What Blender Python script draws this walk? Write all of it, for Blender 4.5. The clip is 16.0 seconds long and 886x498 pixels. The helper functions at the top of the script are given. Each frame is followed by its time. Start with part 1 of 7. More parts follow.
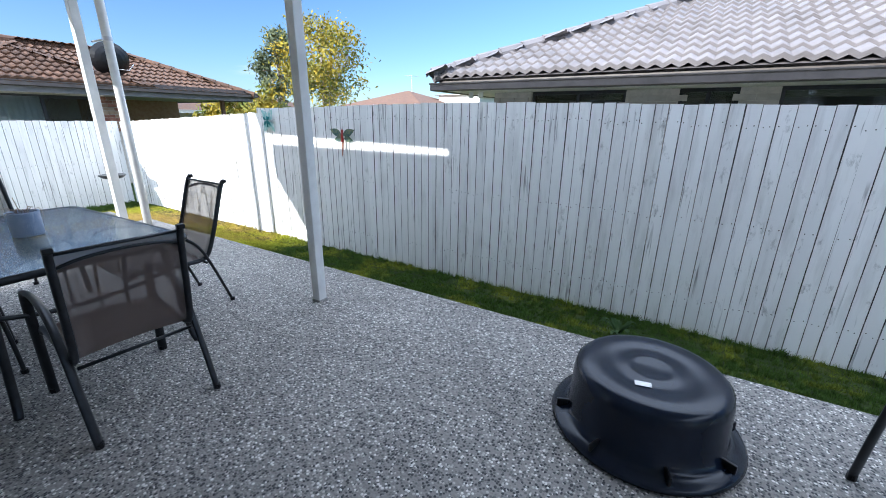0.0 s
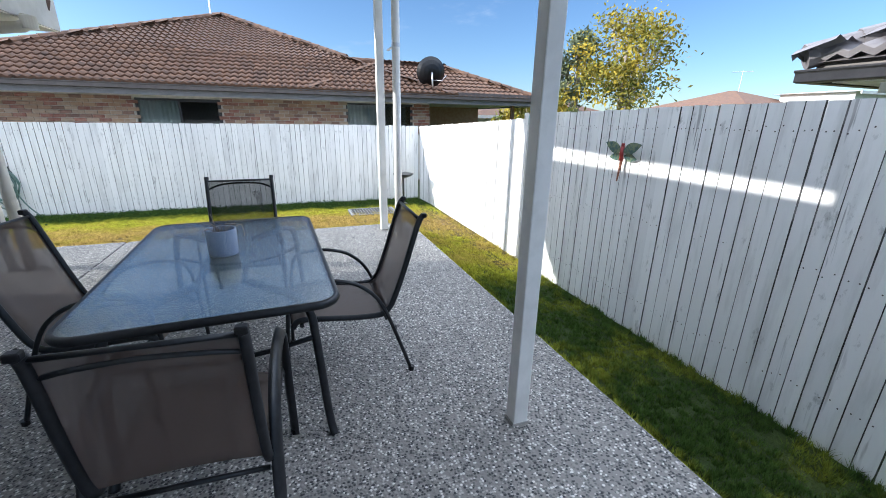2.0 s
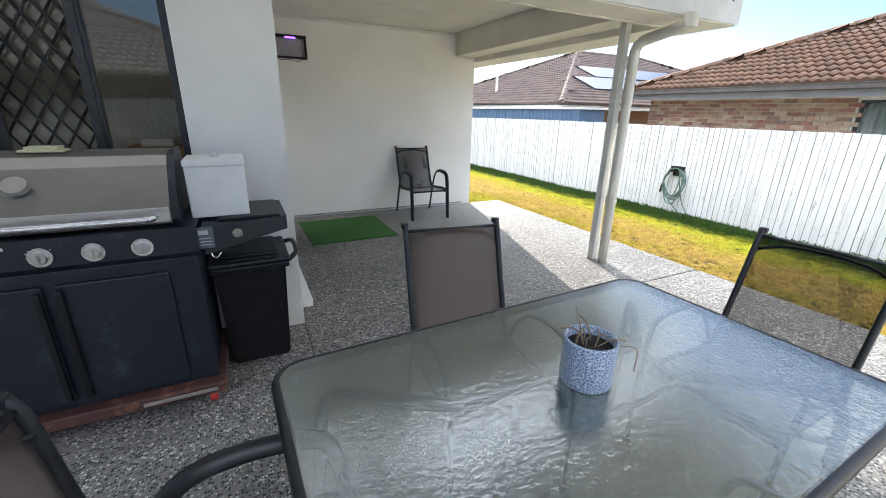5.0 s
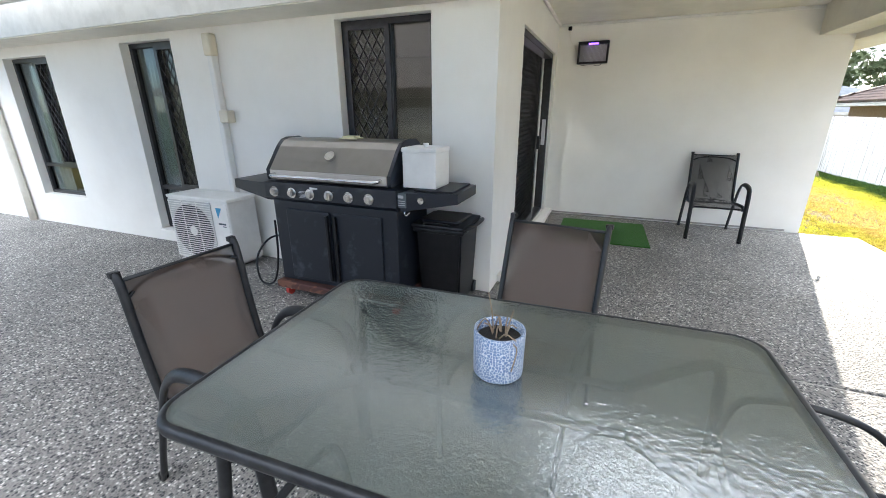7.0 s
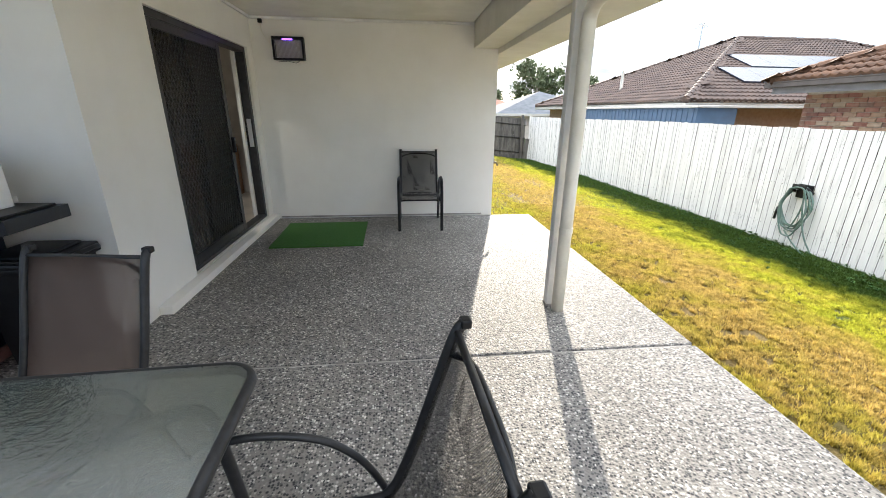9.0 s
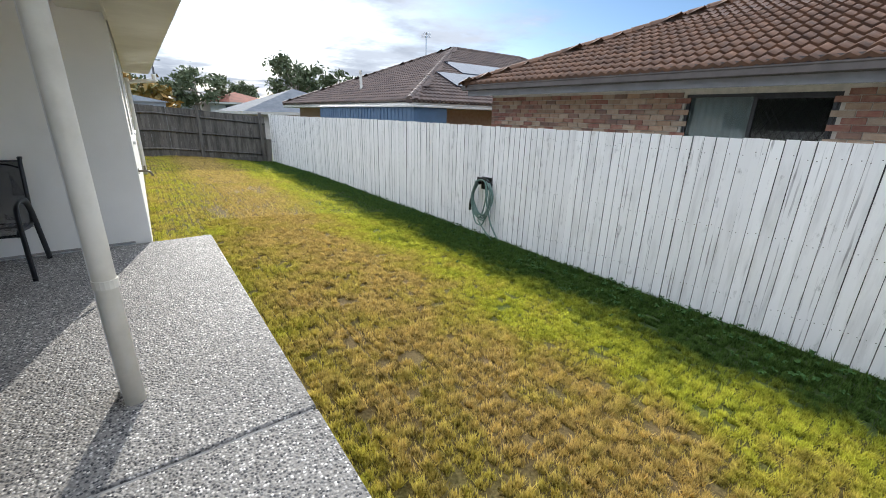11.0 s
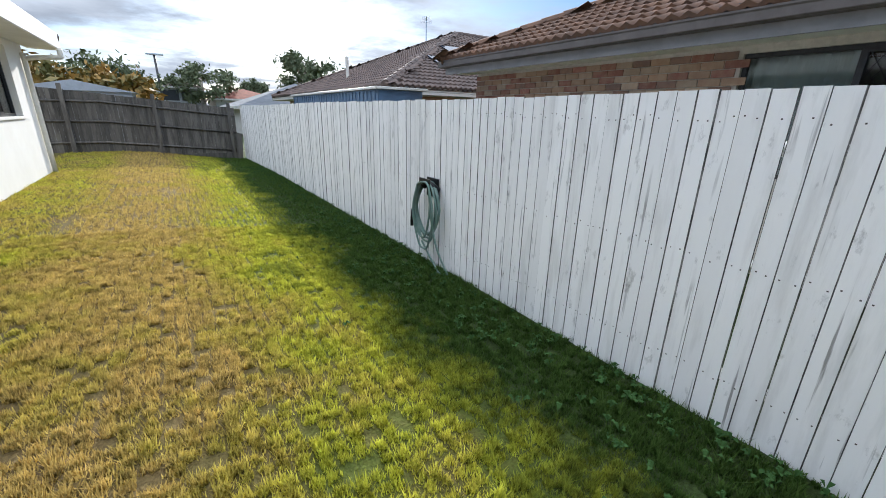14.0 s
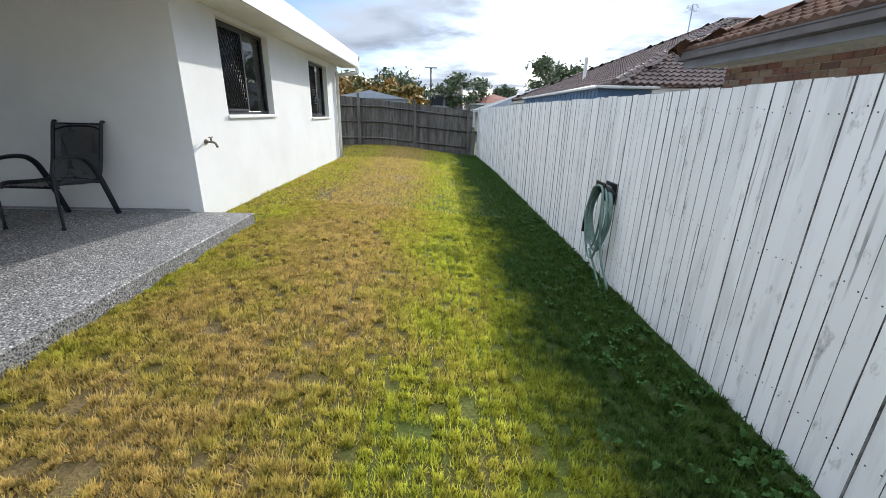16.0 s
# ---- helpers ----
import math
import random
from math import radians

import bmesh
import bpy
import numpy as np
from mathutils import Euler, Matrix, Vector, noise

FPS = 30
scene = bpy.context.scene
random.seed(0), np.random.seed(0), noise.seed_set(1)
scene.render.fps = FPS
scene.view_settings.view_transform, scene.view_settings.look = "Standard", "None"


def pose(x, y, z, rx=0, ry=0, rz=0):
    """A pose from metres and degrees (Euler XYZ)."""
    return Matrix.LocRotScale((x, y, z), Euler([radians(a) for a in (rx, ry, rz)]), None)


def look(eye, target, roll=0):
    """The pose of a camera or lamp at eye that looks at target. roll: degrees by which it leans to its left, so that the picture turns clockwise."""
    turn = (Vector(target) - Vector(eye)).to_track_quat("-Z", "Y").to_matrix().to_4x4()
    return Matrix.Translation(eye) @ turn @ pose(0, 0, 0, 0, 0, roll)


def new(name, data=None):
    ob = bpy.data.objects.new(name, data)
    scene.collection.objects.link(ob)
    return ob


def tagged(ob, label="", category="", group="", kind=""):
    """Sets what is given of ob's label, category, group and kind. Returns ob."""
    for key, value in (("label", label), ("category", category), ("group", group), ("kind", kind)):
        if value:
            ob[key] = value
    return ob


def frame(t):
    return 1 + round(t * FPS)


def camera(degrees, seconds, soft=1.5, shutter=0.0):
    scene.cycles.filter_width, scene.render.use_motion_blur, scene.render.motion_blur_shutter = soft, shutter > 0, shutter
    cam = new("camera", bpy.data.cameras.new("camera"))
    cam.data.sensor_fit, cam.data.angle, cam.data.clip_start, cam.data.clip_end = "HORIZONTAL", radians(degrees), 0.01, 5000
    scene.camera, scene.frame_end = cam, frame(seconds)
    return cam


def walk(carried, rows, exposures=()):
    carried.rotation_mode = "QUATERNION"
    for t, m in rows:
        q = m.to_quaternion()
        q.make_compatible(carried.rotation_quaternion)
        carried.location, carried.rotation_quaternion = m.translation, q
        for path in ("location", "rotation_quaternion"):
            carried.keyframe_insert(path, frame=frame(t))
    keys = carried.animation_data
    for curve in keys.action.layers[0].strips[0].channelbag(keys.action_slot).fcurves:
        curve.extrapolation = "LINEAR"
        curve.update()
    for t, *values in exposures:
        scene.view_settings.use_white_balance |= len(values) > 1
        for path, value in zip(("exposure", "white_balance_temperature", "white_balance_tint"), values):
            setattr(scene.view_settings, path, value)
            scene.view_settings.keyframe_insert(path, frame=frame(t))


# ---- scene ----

cam = camera(95.7, 16.0, soft=0.9)
PATH = [
    (0, (0.455, 0.671, 1.403), (-0.533, 2.296, 0.786), 0.7),
    (0.5, (0.286, 1.006, 1.421), (-0.881, 2.505, 0.796), 0.6),
    (1, (0.051, 1.267, 1.43), (-1.369, 2.525, 0.796), 0.5),
    (1.5, (-0.224, 1.528, 1.425), (-1.867, 2.486, 0.806), 0.6),
    (2, (-0.511, 1.751, 1.431), (-2.295, 2.414, 0.816), 1.0),
    (2.5, (-0.849, 1.884, 1.414), (-2.718, 2.258, 0.808), 1.4),
    (3, (-1.117, 2.028, 1.433), (-3.016, 2.102, 0.809), 1.1),
    (3.5, (-1.394, 2.037, 1.43), (-3.269, 1.722, 0.811), 1.3),
    (4, (-1.628, 1.979, 1.447), (-3.367, 1.218, 0.819), 1.3),
    (4.5, (-1.879, 1.974, 1.454), (-3.282, 0.701, 0.815), 1.5),
    (5, (-2.049, 2.053, 1.449), (-2.895, 0.361, 0.801), 1.2),
    (5.2, (-2.129, 2.084, 1.46), (-2.734, 0.292, 0.808), 1.2),
    (5.75, (-2.36, 2.43, 1.46), (-2.525, 0.54, 0.80), 1.1),
    (6.25, (-2.68, 2.62, 1.46), (-2.417, 0.745, 0.80), 0.6),
    (6.8, (-2.98, 2.52, 1.455), (-2.365, 0.725, 0.80), 0.1),
    (7.3, (-3.283, 2.185, 1.436), (-2.515, 0.455, 0.791), -0.3),
    (7.5, (-3.383, 2.239, 1.438), (-2.638, 0.501, 0.787), 0.1),
    (8, (-3.675, 2.132, 1.422), (-3.1, 0.327, 0.781), -0.2),
    (8.5, (-3.923, 2.085, 1.448), (-3.711, 0.206, 0.797), 0.2),
    (9, (-4.109, 1.96, 1.442), (-4.312, 0.078, 0.795), 0.5),
    (9.5, (-4.377, 1.866, 1.444), (-4.934, 0.059, 0.793), 0.6),
    (10, (-4.749, 1.759, 1.438), (-5.629, 0.082, 0.792), 1.2),
    (12.3, (-6.435, 1.059, 1.262), (-7.624, -0.422, 0.633), 1.5),
    (12.5, (-6.559, 0.958, 1.236), (-7.75, -0.519, 0.604), 1.5),
    (13, (-6.883, 0.757, 1.221), (-8.072, -0.721, 0.587), 1.5),
    (13.5, (-7.215, 0.628, 1.186), (-8.365, -0.881, 0.553), 1.4),
    (14, (-7.502, 0.448, 1.138), (-8.555, -1.13, 0.504), 1.4),
    (14.5, (-7.683, 0.33, 1.133), (-8.634, -1.311, 0.497), 1.5),
    (15, (-7.822, 0.345, 1.155), (-8.566, -1.398, 0.515), 1.5),
    (15.5, (-7.92, 0.493, 1.126), (-8.32, -1.358, 0.482), 1.5),
    (16, (-8.031, 0.646, 1.104), (-8.078, -1.247, 0.46), 1.3),
]
EXPOSURES = [(0, 1.54, 5150, 10), (2.5, 1.35, 5350, 10), (3.5, 1.25, 5500, 10), (4.5, 1.7, 5650, 10), (5, 2.05, 5750, 10), (7.5, 2.45, 5900, 10), (8.5, 2.3, 6050, 10), (9, 1.93, 6050, 10), (9.5, 1.75, 5950, 10), (10, 1.3, 5800, 10), (12.5, 0.95, 5550, 10), (16, 0.95, 5450, 10)]
walk(cam, [(t, look(eye, target, roll)) for t, eye, target, roll in PATH], EXPOSURES)

# ---- light: a low afternoon sun behind the house, and the sky ----
SUN_EL, SUN_AZ = radians(18.5), radians(195.1)
sun_way = Vector((math.sin(SUN_AZ) * math.cos(SUN_EL), math.cos(SUN_AZ) * math.cos(SUN_EL), math.sin(SUN_EL)))
sun = new("sun", bpy.data.lights.new("sun", "SUN"))
sun.data.energy, sun.data.angle, sun.data.color = 2.95, radians(0.5), (1.0, 0.87, 0.68)
sun.matrix_world = look(sun_way * 60, (0, 0, 0))

world = bpy.data.worlds.new("sky")
scene.world = world
world.use_nodes = True
wt = world.node_tree
wt.nodes.clear()
w_out = wt.nodes.new("ShaderNodeOutputWorld")
w_bg = wt.nodes.new("ShaderNodeBackground")
w_sky = wt.nodes.new("ShaderNodeTexSky")
w_sky.sky_type, w_sky.sun_disc, w_sky.sun_elevation, w_sky.sun_rotation = "NISHITA", False, SUN_EL, SUN_AZ
w_sky.air_density, w_sky.dust_density, w_sky.ozone_density = 0.9, 0.5, 2.2
w_bg.inputs["Strength"].default_value = 0.066
# broken cloud on a flat layer, thinning out towards the horizon; the cover overhead is unseen, added to fill the shade
def w_node(kind, **props):
    n = wt.nodes.new(kind)
    for k, v in props.items():
        n.inputs[k].default_value = v
    return n


def w_math(op, a, b):
    n = wt.nodes.new("ShaderNodeMath")
    n.operation = op
    for i, v in enumerate((a, b)):
        if isinstance(v, (int, float)):
            n.inputs[i].default_value = v
        else:
            wt.links.new(v, n.inputs[i])
    return n.outputs["Value"]


w_co = wt.nodes.new("ShaderNodeTexCoord")
w_xyz = wt.nodes.new("ShaderNodeSeparateXYZ")
wt.links.new(w_co.outputs["Generated"], w_xyz.inputs["Vector"])
w_up = w_math("ADD", w_math("MAXIMUM", w_xyz.outputs["Z"], 0.0), 0.10)
w_plane = wt.nodes.new("ShaderNodeCombineXYZ")
wt.links.new(w_math("DIVIDE", w_xyz.outputs["X"], w_up), w_plane.inputs["X"])
wt.links.new(w_math("DIVIDE", w_xyz.outputs["Y"], w_up), w_plane.inputs["Y"])
w_noise = w_node("ShaderNodeTexNoise", Scale=0.55, Detail=8.0, Roughness=0.6)
wt.links.new(w_plane.outputs["Vector"], w_noise.inputs["Vector"])
w_high = w_node("ShaderNodeMapRange")
w_high.inputs["From Min"].default_value, w_high.inputs["From Max"].default_value = 0.22, 0.6
w_high.inputs["To Max"].default_value = 0.30
wt.links.new(w_xyz.outputs["Z"], w_high.inputs["Value"])
w_south = w_node("ShaderNodeMapRange")
w_south.inputs["From Min"].default_value, w_south.inputs["From Max"].default_value = -0.3, -0.9
w_south.inputs["To Max"].default_value = 0.22
wt.links.new(w_xyz.outputs["Y"], w_south.inputs["Value"])
w_ramp = wt.nodes.new("ShaderNodeMapRange")
w_ramp.interpolation_type = "SMOOTHSTEP"
w_ramp.inputs["From Min"].default_value, w_ramp.inputs["From Max"].default_value = 0.58, 0.78
wt.links.new(w_math("ADD", w_noise.outputs["Fac"], w_math("ADD", w_high.outputs["Result"], w_south.outputs["Result"])), w_ramp.inputs["Value"])
w_mix = wt.nodes.new("ShaderNodeMixRGB")
w_tone = wt.nodes.new("ShaderNodeMixRGB")
w_tone.inputs["Color1"].default_value, w_tone.inputs["Color2"].default_value = (11.5, 11.5, 11.5, 1), (7.6, 7.8, 8.1, 1)
w_deep = w_node("ShaderNodeTexNoise", Scale=0.9, Detail=6.0, Roughness=0.55)
wt.links.new(w_plane.outputs["Vector"], w_deep.inputs["Vector"])
w_dark = w_node("ShaderNodeMapRange")
w_dark.inputs["From Min"].default_value, w_dark.inputs["From Max"].default_value = 0.45, 0.62
wt.links.new(w_deep.outputs["Fac"], w_dark.inputs["Value"])
wt.links.new(w_dark.outputs["Result"], w_tone.inputs["Fac"])
# the added cloud overhead is brightened to lift the shaded places
w_lift = w_node("ShaderNodeMapRange")
w_lift.inputs["From Min"].default_value, w_lift.inputs["From Max"].default_value = 0.25, 0.75
w_lift.inputs["To Min"].default_value, w_lift.inputs["To Max"].default_value = 0.5, 1.85
wt.links.new(w_xyz.outputs["Z"], w_lift.inputs["Value"])
w_bright = wt.nodes.new("ShaderNodeVectorMath")
w_bright.operation = "SCALE"
wt.links.new(w_tone.outputs["Color"], w_bright.inputs[0])
wt.links.new(w_lift.outputs["Result"], w_bright.inputs["Scale"])
wt.links.new(w_bright.outputs["Vector"], w_mix.inputs["Color2"])
wt.links.new(w_ramp.outputs["Result"], w_mix.inputs["Fac"])
wt.links.new(w_sky.outputs["Color"], w_mix.inputs["Color1"])
wt.links.new(w_mix.outputs["Color"], w_bg.inputs["Color"])
wt.links.new(w_bg.outputs["Background"], w_out.inputs["Surface"])


# ---- materials ----
def shader(name, colour, rough=0.6, metal=0.0, second=None, scale=4.0, bump=0.0, bump_scale=60.0, per=0.0, low=0.42, high=0.62, stretch=(1, 1, 1), spec=0.5):
    """A surface whose colour wanders to a second colour in blotches and grain, with fine relief; per: lightness that differs from piece to piece."""
    m = bpy.data.materials.new(name)
    m.use_nodes = True
    nt = m.node_tree
    b = nt.nodes["Principled BSDF"]
    b.inputs["Roughness"].default_value, b.inputs["Metallic"].default_value = rough, metal
    b.inputs["Specular IOR Level"].default_value = spec
    co = nt.nodes.new("ShaderNodeTexCoord")
    mp = nt.nodes.new("ShaderNodeMapping")
    mp.inputs["Scale"].default_value = stretch
    geo = nt.nodes.new("ShaderNodeNewGeometry")
    nt.links.new(geo.outputs["Position"], mp.inputs["Vector"])
    n1 = nt.nodes.new("ShaderNodeTexNoise")
    n1.inputs["Scale"].default_value, n1.inputs["Detail"].default_value = scale, 8.0
    n1.inputs["Roughness"].default_value = 0.62
    nt.links.new(mp.outputs["Vector"], n1.inputs["Vector"])
    r = nt.nodes.new("ShaderNodeMapRange")
    r.inputs["From Min"].default_value, r.inputs["From Max"].default_value = low, high
    nt.links.new(n1.outputs["Fac"], r.inputs["Value"])
    mix = nt.nodes.new("ShaderNodeMixRGB")
    mix.inputs["Color1"].default_value = (*colour, 1)
    mix.inputs["Color2"].default_value = (*(second or [c * 0.86 for c in colour]), 1)
    nt.links.new(r.outputs["Result"], mix.inputs["Fac"])
    last = mix.outputs["Color"]
    if per:
        oi = nt.nodes.new("ShaderNodeObjectInfo")
        hsv = nt.nodes.new("ShaderNodeHueSaturation")
        mr = nt.nodes.new("ShaderNodeMapRange")
        mr.inputs["To Min"].default_value, mr.inputs["To Max"].default_value = 1 - per, 1 + per * 0.5
        nt.links.new(oi.outputs["Random"], mr.inputs["Value"])
        nt.links.new(mr.outputs["Result"], hsv.inputs["Value"])
        nt.links.new(last, hsv.inputs["Color"])
        last = hsv.outputs["Color"]
    nt.links.new(last, b.inputs["Base Color"])
    if bump:
        n2 = nt.nodes.new("ShaderNodeTexNoise")
        n2.inputs["Scale"].default_value, n2.inputs["Detail"].default_value = bump_scale, 5.0
        nt.links.new(mp.outputs["Vector"], n2.inputs["Vector"])
        bp = nt.nodes.new("ShaderNodeBump")
        bp.inputs["Strength"].default_value, bp.inputs["Distance"].default_value = bump, 0.01
        nt.links.new(n2.outputs["Fac"], bp.inputs["Height"])
        nt.links.new(bp.outputs["Normal"], b.inputs["Normal"])
    return m


def node_of(m, kind):
    return m.node_tree.nodes.new(kind)


def aggregate():
    """Exposed-aggregate concrete: pale and dark pebbles in grey cement."""
    m = bpy.data.materials.new("exposed_aggregate")
    m.use_nodes = True
    nt = m.node_tree
    b = nt.nodes["Principled BSDF"]
    b.inputs["Roughness"].default_value = 0.7
    b.inputs["Specular IOR Level"].default_value = 0.38
    geo = node_of(m, "ShaderNodeNewGeometry")
    vo = node_of(m, "ShaderNodeTexVoronoi")
    vo.inputs["Scale"].default_value = 82.0
    vo.inputs["Randomness"].default_value = 1.0
    nt.links.new(geo.outputs["Position"], vo.inputs["Vector"])
    sep = node_of(m, "ShaderNodeSeparateColor")
    nt.links.new(vo.outputs["Color"], sep.inputs["Color"])
    ramp = node_of(m, "ShaderNodeValToRGB")
    ramp.color_ramp.interpolation = "CONSTANT"
    els = ramp.color_ramp.elements
    els[0].position, els[0].color = 0.0, (0.045, 0.045, 0.049, 1)
    els[1].position, els[1].color = 0.30, (0.13, 0.127, 0.124, 1)
    for p, c in ((0.53, (0.26, 0.247, 0.228, 1)), (0.73, (0.43, 0.405, 0.372, 1)), (0.88, (0.68, 0.65, 0.61, 1))):
        e = els.new(p)
        e.color = c
    nt.links.new(sep.outputs["Red"], ramp.inputs["Fac"])
    # cement between the pebbles
    edge = node_of(m, "ShaderNodeMapRange")
    edge.inputs["From Min"].default_value, edge.inputs["From Max"].default_value = 0.0048, 0.0078
    nt.links.new(vo.outputs["Distance"], edge.inputs["Value"])
    scaled = node_of(m, "ShaderNodeMath")
    scaled.operation = "MULTIPLY"
    scaled.inputs[1].default_value = 1 / 82.0
    nt.links.new(vo.outputs["Distance"], scaled.inputs[0])
    nt.links.new(scaled.outputs["Value"], edge.inputs["Value"])
    mix = node_of(m, "ShaderNodeMixRGB")
    mix.inputs["Color2"].default_value = (0.24, 0.228, 0.21, 1)
    nt.links.new(edge.outputs["Result"], mix.inputs["Fac"])
    nt.links.new(ramp.outputs["Color"], mix.inputs["Color1"])
    big = node_of(m, "ShaderNodeTexNoise")
    big.inputs["Scale"].default_value, big.inputs["Detail"].default_value = 1.3, 6.0
    nt.links.new(geo.outputs["Position"], big.inputs["Vector"])
    dirt = node_of(m, "ShaderNodeMapRange")
    dirt.inputs["From Min"].default_value, dirt.inputs["From Max"].default_value = 0.3, 0.7
    dirt.inputs["To Min"].default_value, dirt.inputs["To Max"].default_value = 0.76, 1.04
    nt.links.new(big.outputs["Fac"], dirt.inputs["Value"])
    hsv = node_of(m, "ShaderNodeHueSaturation")
    nt.links.new(dirt.outputs["Result"], hsv.inputs["Value"])
    nt.links.new(mix.outputs["Color"], hsv.inputs["Color"])
    nt.links.new(hsv.outputs["Color"], b.inputs["Base Color"])
    bp = node_of(m, "ShaderNodeBump")
    bp.inputs["Strength"].default_value, bp.inputs["Distance"].default_value = 0.7, 0.006
    bp.invert = True
    nt.links.new(vo.outputs["Distance"], bp.inputs["Height"])
    nt.links.new(bp.outputs["Normal"], b.inputs["Normal"])
    return m


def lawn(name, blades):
    """Couch grass: green along the fences with their shade put into the colour, straw-dry in the open, with bare
    patches of soil.
    """
    m = bpy.data.materials.new(name)
    m.use_nodes = True
    nt = m.node_tree
    b = nt.nodes["Principled BSDF"]
    b.inputs["Roughness"].default_value = 0.9
    b.inputs["Specular IOR Level"].default_value = 0.1
    geo = node_of(m, "ShaderNodeNewGeometry")
    xyz = node_of(m, "ShaderNodeSeparateXYZ")
    nt.links.new(geo.outputs["Position"], xyz.inputs["Vector"])
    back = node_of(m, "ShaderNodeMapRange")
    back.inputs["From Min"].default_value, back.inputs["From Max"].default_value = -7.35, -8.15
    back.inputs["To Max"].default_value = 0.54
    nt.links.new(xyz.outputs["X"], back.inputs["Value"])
    # grass darkens towards the back fence: its shade put into the colour
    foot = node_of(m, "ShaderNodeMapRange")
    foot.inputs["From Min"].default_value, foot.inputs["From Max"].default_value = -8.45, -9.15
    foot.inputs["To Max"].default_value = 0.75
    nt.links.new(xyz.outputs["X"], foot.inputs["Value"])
    green_and_shade = node_of(m, "ShaderNodeMath")
    nt.links.new(back.outputs["Result"], green_and_shade.inputs[0])
    nt.links.new(foot.outputs["Result"], green_and_shade.inputs[1])
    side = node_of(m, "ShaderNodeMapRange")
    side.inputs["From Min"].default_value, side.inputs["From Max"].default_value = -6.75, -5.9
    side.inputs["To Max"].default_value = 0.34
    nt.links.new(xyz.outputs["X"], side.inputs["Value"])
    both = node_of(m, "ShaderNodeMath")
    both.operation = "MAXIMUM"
    nt.links.new(green_and_shade.outputs["Value"], both.inputs[0])
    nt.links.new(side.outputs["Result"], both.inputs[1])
    # the strip by the side fence turns dark green, its shade coloured in
    strip = node_of(m, "ShaderNodeMapRange")
    strip.inputs["From Min"].default_value, strip.inputs["From Max"].default_value = 3.0, 3.5
    nt.links.new(xyz.outputs["Y"], strip.inputs["Value"])
    strip_x = node_of(m, "ShaderNodeMapRange")
    strip_x.inputs["From Min"].default_value, strip_x.inputs["From Max"].default_value = -5.2, -3.8
    nt.links.new(xyz.outputs["X"], strip_x.inputs["Value"])
    strip_shade = node_of(m, "ShaderNodeMath")
    strip_shade.operation = "MULTIPLY"
    nt.links.new(strip.outputs["Result"], strip_shade.inputs[0])
    nt.links.new(strip_x.outputs["Result"], strip_shade.inputs[1])
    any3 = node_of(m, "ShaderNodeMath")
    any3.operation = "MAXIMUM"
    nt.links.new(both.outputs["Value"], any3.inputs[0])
    nt.links.new(strip_shade.outputs["Value"], any3.inputs[1])
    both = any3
    n1 = node_of(m, "ShaderNodeTexNoise")
    n1.inputs["Scale"].default_value, n1.inputs["Detail"].default_value = 2.2, 8.0
    n1.inputs["Roughness"].default_value = 0.65
    nt.links.new(geo.outputs["Position"], n1.inputs["Vector"])
    blotch = node_of(m, "ShaderNodeMapRange")
    blotch.inputs["From Min"].default_value, blotch.inputs["From Max"].default_value = 0.3, 0.7
    blotch.inputs["To Min"].default_value, blotch.inputs["To Max"].default_value = -0.30, 0.33
    nt.links.new(n1.outputs["Fac"], blotch.inputs["Value"])
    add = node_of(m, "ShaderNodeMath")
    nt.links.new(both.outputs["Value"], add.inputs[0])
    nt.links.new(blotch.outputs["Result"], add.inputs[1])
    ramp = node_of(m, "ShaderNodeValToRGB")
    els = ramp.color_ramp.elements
    # the last colour is green darkened to carry the fence shade
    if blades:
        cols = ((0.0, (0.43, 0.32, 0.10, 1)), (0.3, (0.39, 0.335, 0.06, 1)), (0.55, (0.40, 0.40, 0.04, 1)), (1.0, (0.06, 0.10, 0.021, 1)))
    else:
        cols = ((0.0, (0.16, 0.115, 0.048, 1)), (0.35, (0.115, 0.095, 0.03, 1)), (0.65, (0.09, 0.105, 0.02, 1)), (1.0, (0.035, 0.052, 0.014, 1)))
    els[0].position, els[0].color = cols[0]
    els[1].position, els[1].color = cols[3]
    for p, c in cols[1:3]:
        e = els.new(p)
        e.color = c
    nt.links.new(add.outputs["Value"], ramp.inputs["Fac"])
    last = ramp.outputs["Color"]
    if not blades:
        # pale trodden earth
        dry = node_of(m, "ShaderNodeMapRange")
        dry.inputs["From Min"].default_value, dry.inputs["From Max"].default_value = -0.1, -0.42
        nt.links.new(add.outputs["Value"], dry.inputs["Value"])
        earth = node_of(m, "ShaderNodeMixRGB")
        earth.inputs["Color2"].default_value = (0.34, 0.24, 0.15, 1)
        nt.links.new(dry.outputs["Result"], earth.inputs["Fac"])
        nt.links.new(last, earth.inputs["Color1"])
        last = earth.outputs["Color"]
    hsv = node_of(m, "ShaderNodeHueSaturation")
    mr = node_of(m, "ShaderNodeMapRange")
    mr.inputs["To Min"].default_value, mr.inputs["To Max"].default_value = 0.2, 1.75
    if blades:
        n4 = node_of(m, "ShaderNodeTexNoise")
        n4.inputs["Scale"].default_value, n4.inputs["Detail"].default_value = 13.0, 5.0
        n4.inputs["Roughness"].default_value = 0.7
        nt.links.new(geo.outputs["Position"], n4.inputs["Vector"])
        mr4 = node_of(m, "ShaderNodeMapRange")
        mr4.inputs["From Min"].default_value, mr4.inputs["From Max"].default_value = 0.34, 0.66
        nt.links.new(n4.outputs["Fac"], mr4.inputs["Value"])
        av = node_of(m, "ShaderNodeMath")
        av.inputs[1].default_value = 0.0
